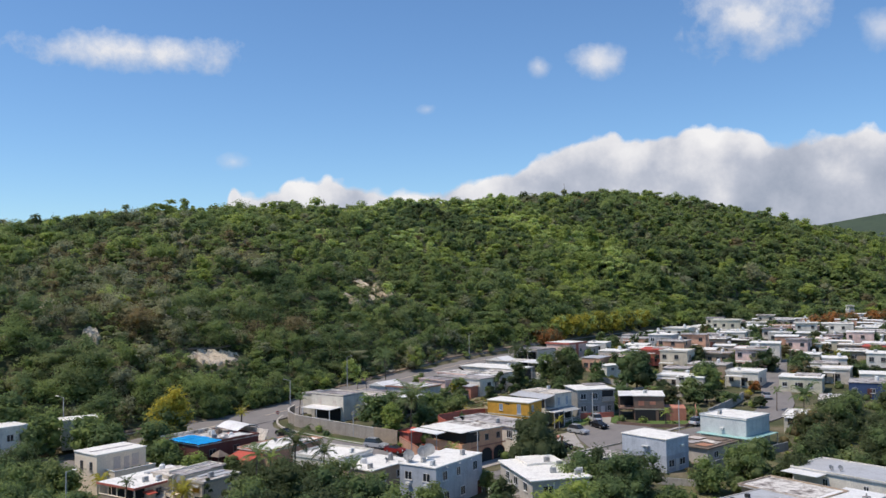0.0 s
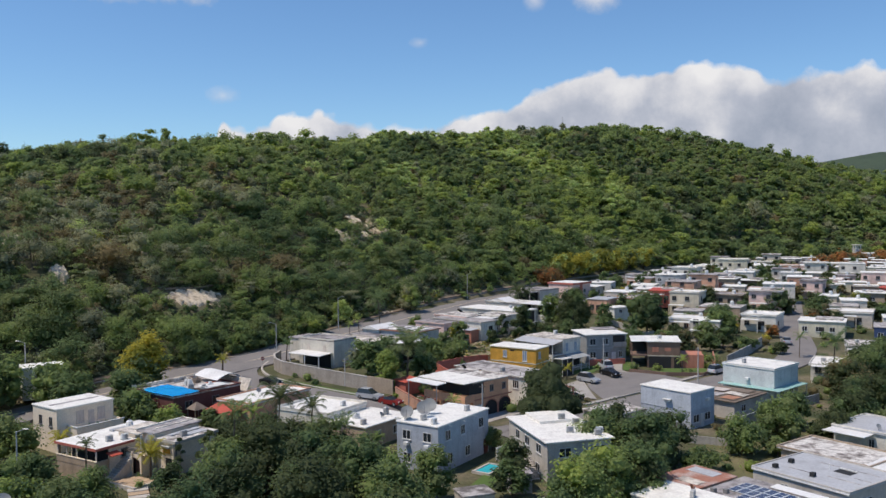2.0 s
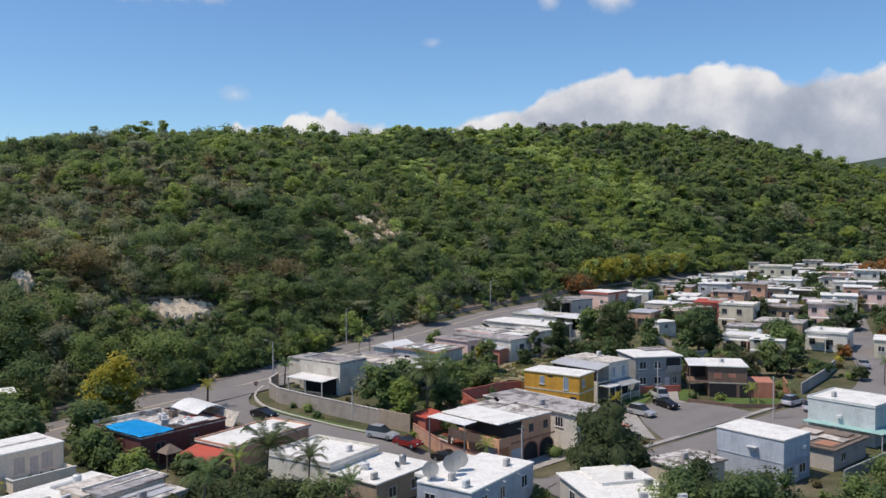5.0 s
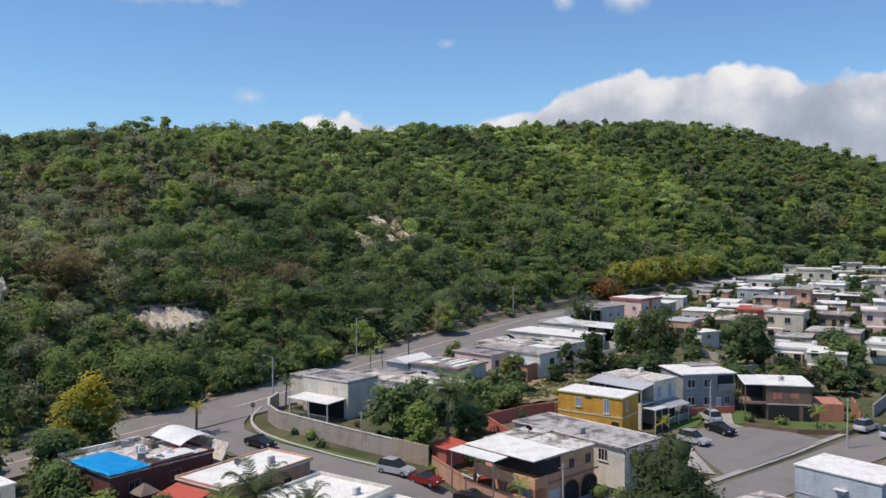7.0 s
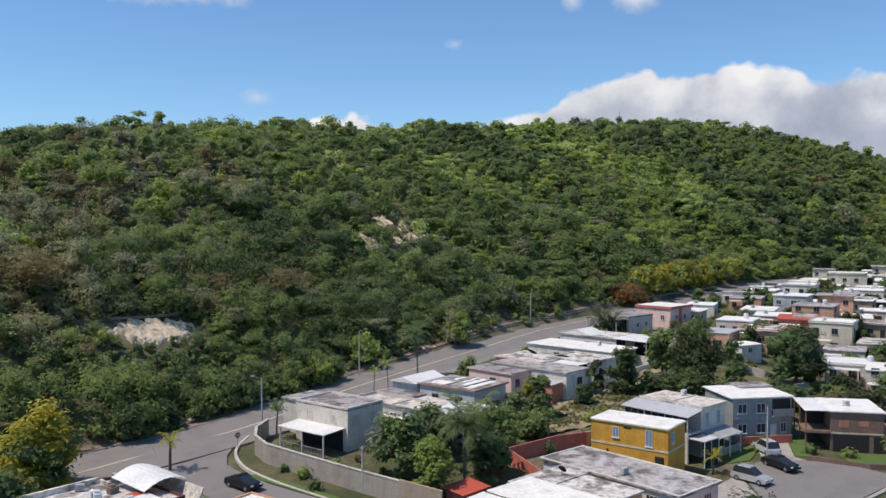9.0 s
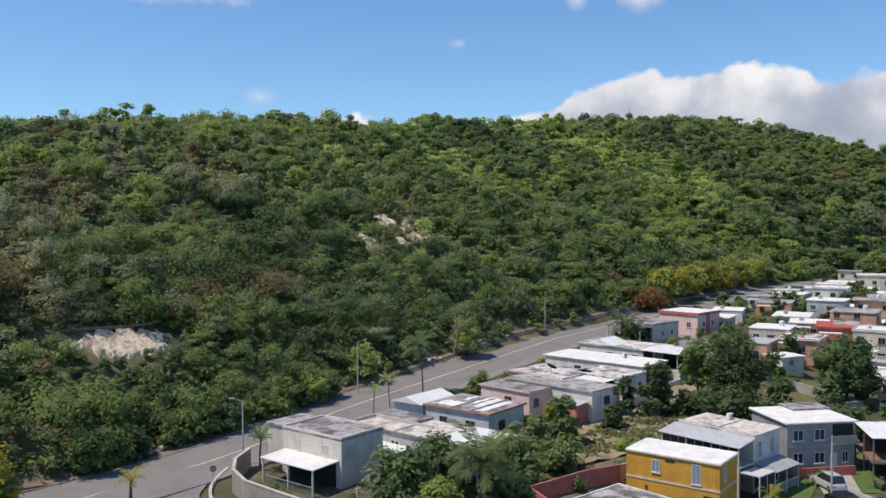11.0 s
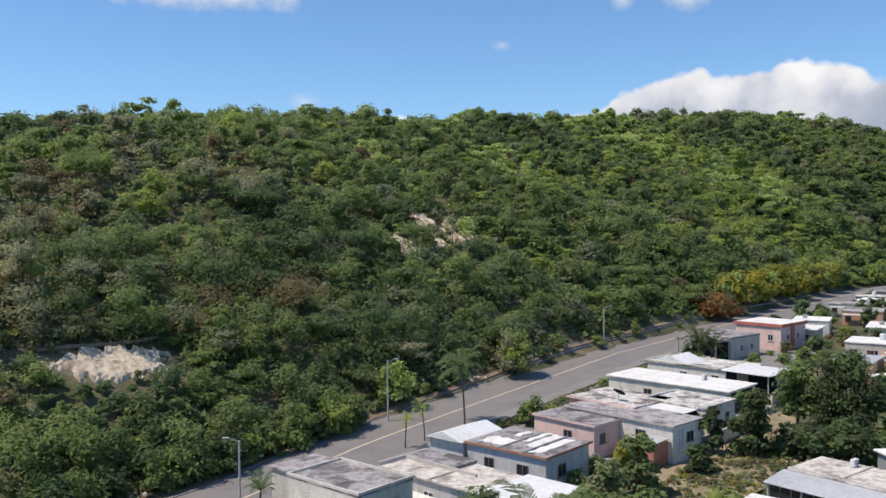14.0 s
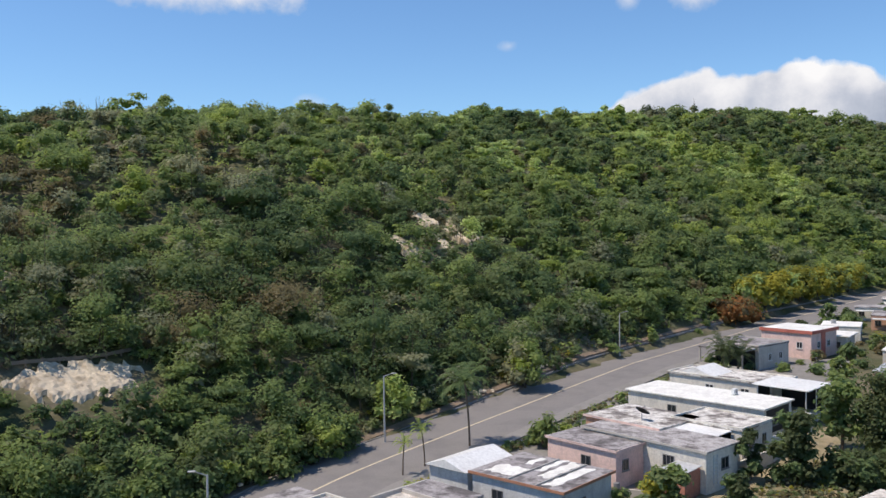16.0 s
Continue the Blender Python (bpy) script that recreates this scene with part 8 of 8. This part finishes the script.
rubble("broken pale rubble dumped on the road verge", -46.2, 185.8, 12, 1.6, 1)
rubble("scattered stones on the road verge", -39.2, 197.5, 10, 1.5, 2)
rubble("pale rubble at the edge of the road", -15.2, 235.5, 16, 2.2, 3)
rubble("pale stones under the verge trees", -6.4, 249.5, 12, 2.0, 4)
e = base("ridge_fence", -57.2, 205.6, 0, 58, "dark low fence along the edge of the rock cut", "fence")
fz = lambda u: gz(-57.2 + u * 0.53, 205.6 + u * 0.848)
for k in range(10):
    u = -8.1 + 1.8 * k
    part("post", boxes((u - 0.08, -0.08, fz(u) - 0.4, u + 0.08, 0.08, fz(u) + 0.85)), WOOD, e)
    if k < 9:
        bm = boxes((u, -0.14, 0.35, u + 1.8, -0.08, 0.75))
        for v in bm.verts:
            v.co.z += fz(u) + (fz(u + 1.8) - fz(u)) * (v.co.x - u) / 1.8
        part("rail", bm, WOOD, e)

# ---- lamps and poles ----
def street_lamp(x, y, h, ang, material=METAL_G):
    z = gz(x, y)
    e = base("street_lamp", x, y, z, ang, "slim grey street lamp with a short arm", "street lamp", "street lamps")
    part("pole", tube((0, 0, -0.3), (0, 0, h), 0.13, 0.08), POLE_C, e)
    bm = bmesh.new()
    add_tube(bm, (0, 0, h - 0.1), (-0.9, 0, h + 0.25), 0.05, 0.04, 6)
    part("arm", bm, material, e)
    part("lamp_head", boxes((-1.5, -0.14, h + 0.22, -0.85, 0.14, h + 0.35), bevel=0.05), METAL_G, e)


street_lamp(-32.8, 182.4, 7.4, 10)
street_lamp(-24.6, 215.4, 7.8, 180)
street_lamp(7.4, 266.0, 7.6, 180)
street_lamp(-70.6, 158.8, 7.0, 0)
street_lamp(-50.6, 115.6, 7.4, 180)


def utility_pole(x, y, h, label="slim weathered concrete utility pole"):
    e = base("utility_pole", x, y, gz(x, y), 0, label, "utility pole", "utility poles")
    part("pole", tube((0, 0, -0.3), (0, 0, h), 0.13, 0.09), POLE_C, e)
    part("crossbar", boxes((-0.5, -0.05, h - 0.5, 0.5, 0.05, h - 0.38)), WOOD, e)


utility_pole(31.4, 181.2, 7.0)
utility_pole(47.2, 172.4, 6.8)
utility_pole(5.8, 143.0, 6.8)
utility_pole(50.8, 103.0, 6.5)
utility_pole(-17.2, 163.2, 5.0)
e = base("lean_to_shed", -6.4, 158.2, gz(-6.4, 158.2), 45, "small shed with a dull red sheet roof behind the street wall", "shed")
part("wall", boxes((0, 0, -0.5, 3.4, 2.6, 2.1)), W_["red"], e)
sheet_roof(e, "roof", -0.3, -0.3, 3.7, 2.9, 2.2, RED_ROOF, (0.03, 0.06), 0.35)
scrap_rng = random.Random(5)
e = base("scrap_heap", -2.6, 156.6, gz(-2.6, 156.6), 40, "heap of pale boards and scrap in a walled yard", "scrap heap")
for k in range(16):
    bm = boxes((-1.0, -0.18, 0, 1.0, 0.18, 0.07))
    bmesh.ops.transform(bm, matrix=pose(scrap_rng.uniform(-2.2, 2.2), scrap_rng.uniform(-1.4, 1.4), 0.5 + 0.07 * k, scrap_rng.uniform(-14, 14), scrap_rng.uniform(-18, 18), scrap_rng.uniform(0, 180)), verts=bm.verts)
    part("board", bm, [WOOD, METAL_W, BOARD, RED_ROOF][k % 4], e)
part("crate", boxes((-2.0, -1.3, -0.1, 2.0, 1.3, 0.75)), WOOD, e)
e = base("gazebo", -37.8, 145.0, gz(-37.8, 145.0), 52, "small garden hut with a brown pyramid roof", "gazebo")
bm = bmesh.new()
bmesh.ops.create_cone(bm, cap_ends=True, segments=4, radius1=1.7, radius2=0.05, depth=1.0)
bmesh.ops.transform(bm, matrix=pose(0, 0, 2.6, 0, 0, 45), verts=bm.verts)
part("roof", bm, WOOD, e)
for sx in (-0.95, 0.95):
    for sy in (-0.95, 0.95):
        part("post", boxes((sx - 0.07, sy - 0.07, -0.3, sx + 0.07, sy + 0.07, 2.15)), WOOD, e)
e = base("swimming_pool", 5.6, 122.6, gz(5.6, 122.6) + 0.02, 56, "small turquoise garden pool with a pale rim", "pool")
part("rim", boxes((-2.1, -1.3, -0.2, 2.1, -1.0, 0.3), (-2.1, 1.0, -0.2, 2.1, 1.3, 0.3), (-2.1, -1.0, -0.2, -1.8, 1.0, 0.3), (1.8, -1.0, -0.2, 2.1, 1.0, 0.3)), CONC_LIGHT, e)
part("water", boxes((-1.8, -1.0, -0.2, 1.8, 1.0, 0.2)), plain("pool_water", (0.05, 0.50, 0.58), 0.08, 0.0, 0.2), e)
for k, (x, y, a) in enumerate([(1.6, 199.2, 20), (0.2, 200.6, 60), (9.2, 207.2, 40), (13.4, 212.4, 10), (-6.2, 190.2, 30), (-9.6, 189.4, 75), (16.6, 226.4, 20), (-1.6, 199.6, 50), (3.6, 197.6, 5), (21.6, 236.4, 35)]):
    b = base("oil_drum" if k % 2 else "storage_crate", x, y, gz(x, y) + 0.05, a, "dull metal drum standing in a yard" if k % 2 else "old grey crate standing in a yard", "drum" if k % 2 else "crate", "yard clutter")
    if k % 2:
        bm = tube((0, 0, 0), (0, 0, 0.9), 0.3, 0.3, 14)
        add_tube(bm, (0, 0, 0.3), (0, 0, 0.34), 0.32, 0.32, 14)
        add_tube(bm, (0, 0, 0.6), (0, 0, 0.64), 0.32, 0.32, 14)
        part("drum", bm, [RUST, METAL_G, W_["blue"]][k % 3], b)
    else:
        part("box", boxes((-0.6, -0.45, 0, 0.6, 0.45, 0.7), (-0.64, -0.49, 0.7, 0.64, 0.49, 0.76), bevel=0.03), [WOOD, PLASTIC, METAL_G][k % 3], b)
wall_line("weathered white yard wall behind the low houses", [(0.4, 198.2), (4.4, 197.0), (10.6, 206.2)], 1.3, 0.18, W_["pale"])
wall_line("weathered grey yard wall below the terraced lots", [(38.6, 225.2), (43.5, 224.6), (47.4, 221.6)], 1.5, 0.2, CONC_LIGHT)
wall_line("stained white yard wall at the top of the bank", [(10.9, 207.4), (17.2, 213.4), (20.4, 217.0)], 1.4, 0.18, W_["white"])
e = base("road_sign", -34.2, 176.0, gz(-34.2, 176.0), 20, "small round road sign on a thin post", "road sign")
part("post", tube((0, 0, -0.2), (0, 0, 2.0), 0.035), METAL_G, e)
disc = part("disc", tube((0, -0.05, 1.9), (0, -0.02, 1.9), 0.36, 0.36, 8), W_["red"], e)
part("bar", boxes((-0.25, -0.06, 1.85, 0.25, -0.052, 1.95)), FRAME_W, disc)


# ---- cars ----
def car(x, y, ang, colour, label, length=4.5, suv=False, lift=0.16):
    z = gz(x, y) + lift
    e = base("car", x, y, z, ang, label, "car", "parked cars")
    L, Wd, H = length / 2, 0.88, 1.72 if suv else 1.44
    body = [(-L, 0.35), (-L, 0.72), (-L + 0.08, 0.95), (-L + (0.15 if suv else 0.9), 0.98 if suv else 0.98), (L - 1.25, 0.95), (L - 0.3, 0.82), (L, 0.62), (L, 0.35), (L - 0.25, 0.24), (-L + 0.25, 0.24)]
    cab = [(-L + (0.18 if suv else 0.75), 0.94), (-L + (0.42 if suv else 1.35), H - 0.06), (-L + (0.8 if suv else 1.8), H), (L - 2.2, H - 0.02), (L - 1.2, 0.92)]

    def loft(profile, w0, w1, z_lo, z_hi):
        bm = bmesh.new()
        rings = []
        for s in (-1, 1):
            rings.append([bm.verts.new((px, s * (w0 + (w1 - w0) * max(0, (pz - z_lo) / (z_hi - z_lo))), pz)) for px, pz in profile])
        n = len(profile)
        for i in range(n):
            bm.faces.new((rings[0][i], rings[0][(i + 1) % n], rings[1][(i + 1) % n], rings[1][i]))
        bm.faces.new(rings[0][::-1])
        bm.faces.new(rings[1])
        bmesh.ops.recalc_face_normals(bm, faces=bm.faces)
        bmesh.ops.bevel(bm, geom=list(bm.edges), offset=0.045, segments=2, affect="EDGES")
        return bm
    paint_m = MATS.get("car_" + colour[0]) or plain("car_" + colour[0], colour[1], 0.25, 0.3, 0.05)
    part("body", loft(body, Wd, Wd - 0.02, 0.3, 1.0), paint_m, e)
    part("cabin", loft(cab, Wd - 0.06, Wd - 0.22, 0.92, H), GLASS, e)
    part("roof_panel", boxes((-L + (0.75 if suv else 1.75), -Wd + 0.24, H - 0.03, L - 2.15, Wd - 0.24, H + 0.03), bevel=0.025), paint_m, e)
    for px in (-L + 0.82, L - 0.85):
        for s in (-1, 1):
            w = part("wheel", tube((px, s * (Wd - 0.2), 0.32), (px, s * (Wd + 0.02), 0.32), 0.32, 0.32, 16), RUBBER, e)
            part("rim", tube((px, s * (Wd + 0.02), 0.32), (px, s * (Wd + 0.03), 0.32), 0.19, 0.17, 12), METAL_G, w)
    for s in (-1, 1):
        part("headlight", boxes((L - 0.12, s * 0.62 - 0.16, 0.62, L - 0.01 + 0.03, s * 0.62 + 0.16, 0.76), bevel=0.02), PLASTIC, e)
        part("tail_light", boxes((-L - 0.02, s * 0.68 - 0.12, 0.68, -L + 0.06, s * 0.68 + 0.12, 0.86), bevel=0.02), W_["red"], e)


BLACK, SILVER, WHITE, BLUE, REDC, GREYC = ("black", (0.02, 0.02, 0.022)), ("silver", (0.52, 0.53, 0.54)), ("white", (0.72, 0.72, 0.72)), ("blue", (0.03, 0.22, 0.40)), ("red", (0.30, 0.03, 0.025)), ("grey", (0.16, 0.17, 0.18))
car(32.2, 178.8, -62, BLACK, "black saloon car parked by the driveway", 4.7)
car(27.2, 174.2, -48, SILVER, "silver estate car parked by the kerb", 4.5, True)
car(32.4, 184.6, 100, WHITE, "silver-white people carrier in the driveway", 4.6, True)
car(55.5, 176.9, 38, WHITE, "white pick-up-like van parked by the wall", 4.6, True)
car(-12.2, 155.2, -30, SILVER, "silver estate car parked on the side street", 4.6, True)
car(-8.6, 153.2, -32, REDC, "dull red small car parked on the side street", 4.0)
car(-3.2, 150.4, -32, BLACK, "black car parked on the side street", 4.5)
car(-30.2, 163.9, -35, BLACK, "black car at the top of the side street", 4.4, False, 0.2)
car(53.2, 180.0, 40, WHITE, "white people carrier parked at the corner", 4.4, True)
car(60.5, 174.6, 42, BLUE, "blue car parked beside the pale house", 4.0)
car(22.2, 160.0, 48, BLACK, "black car under the dark tree", 4.3)
car(77.5, 206.5, 75, SILVER, "silver car parked on the far street", 4.4)
car(17.6, 247.5, 60, WHITE, "white car parked by the low house", 4.3)
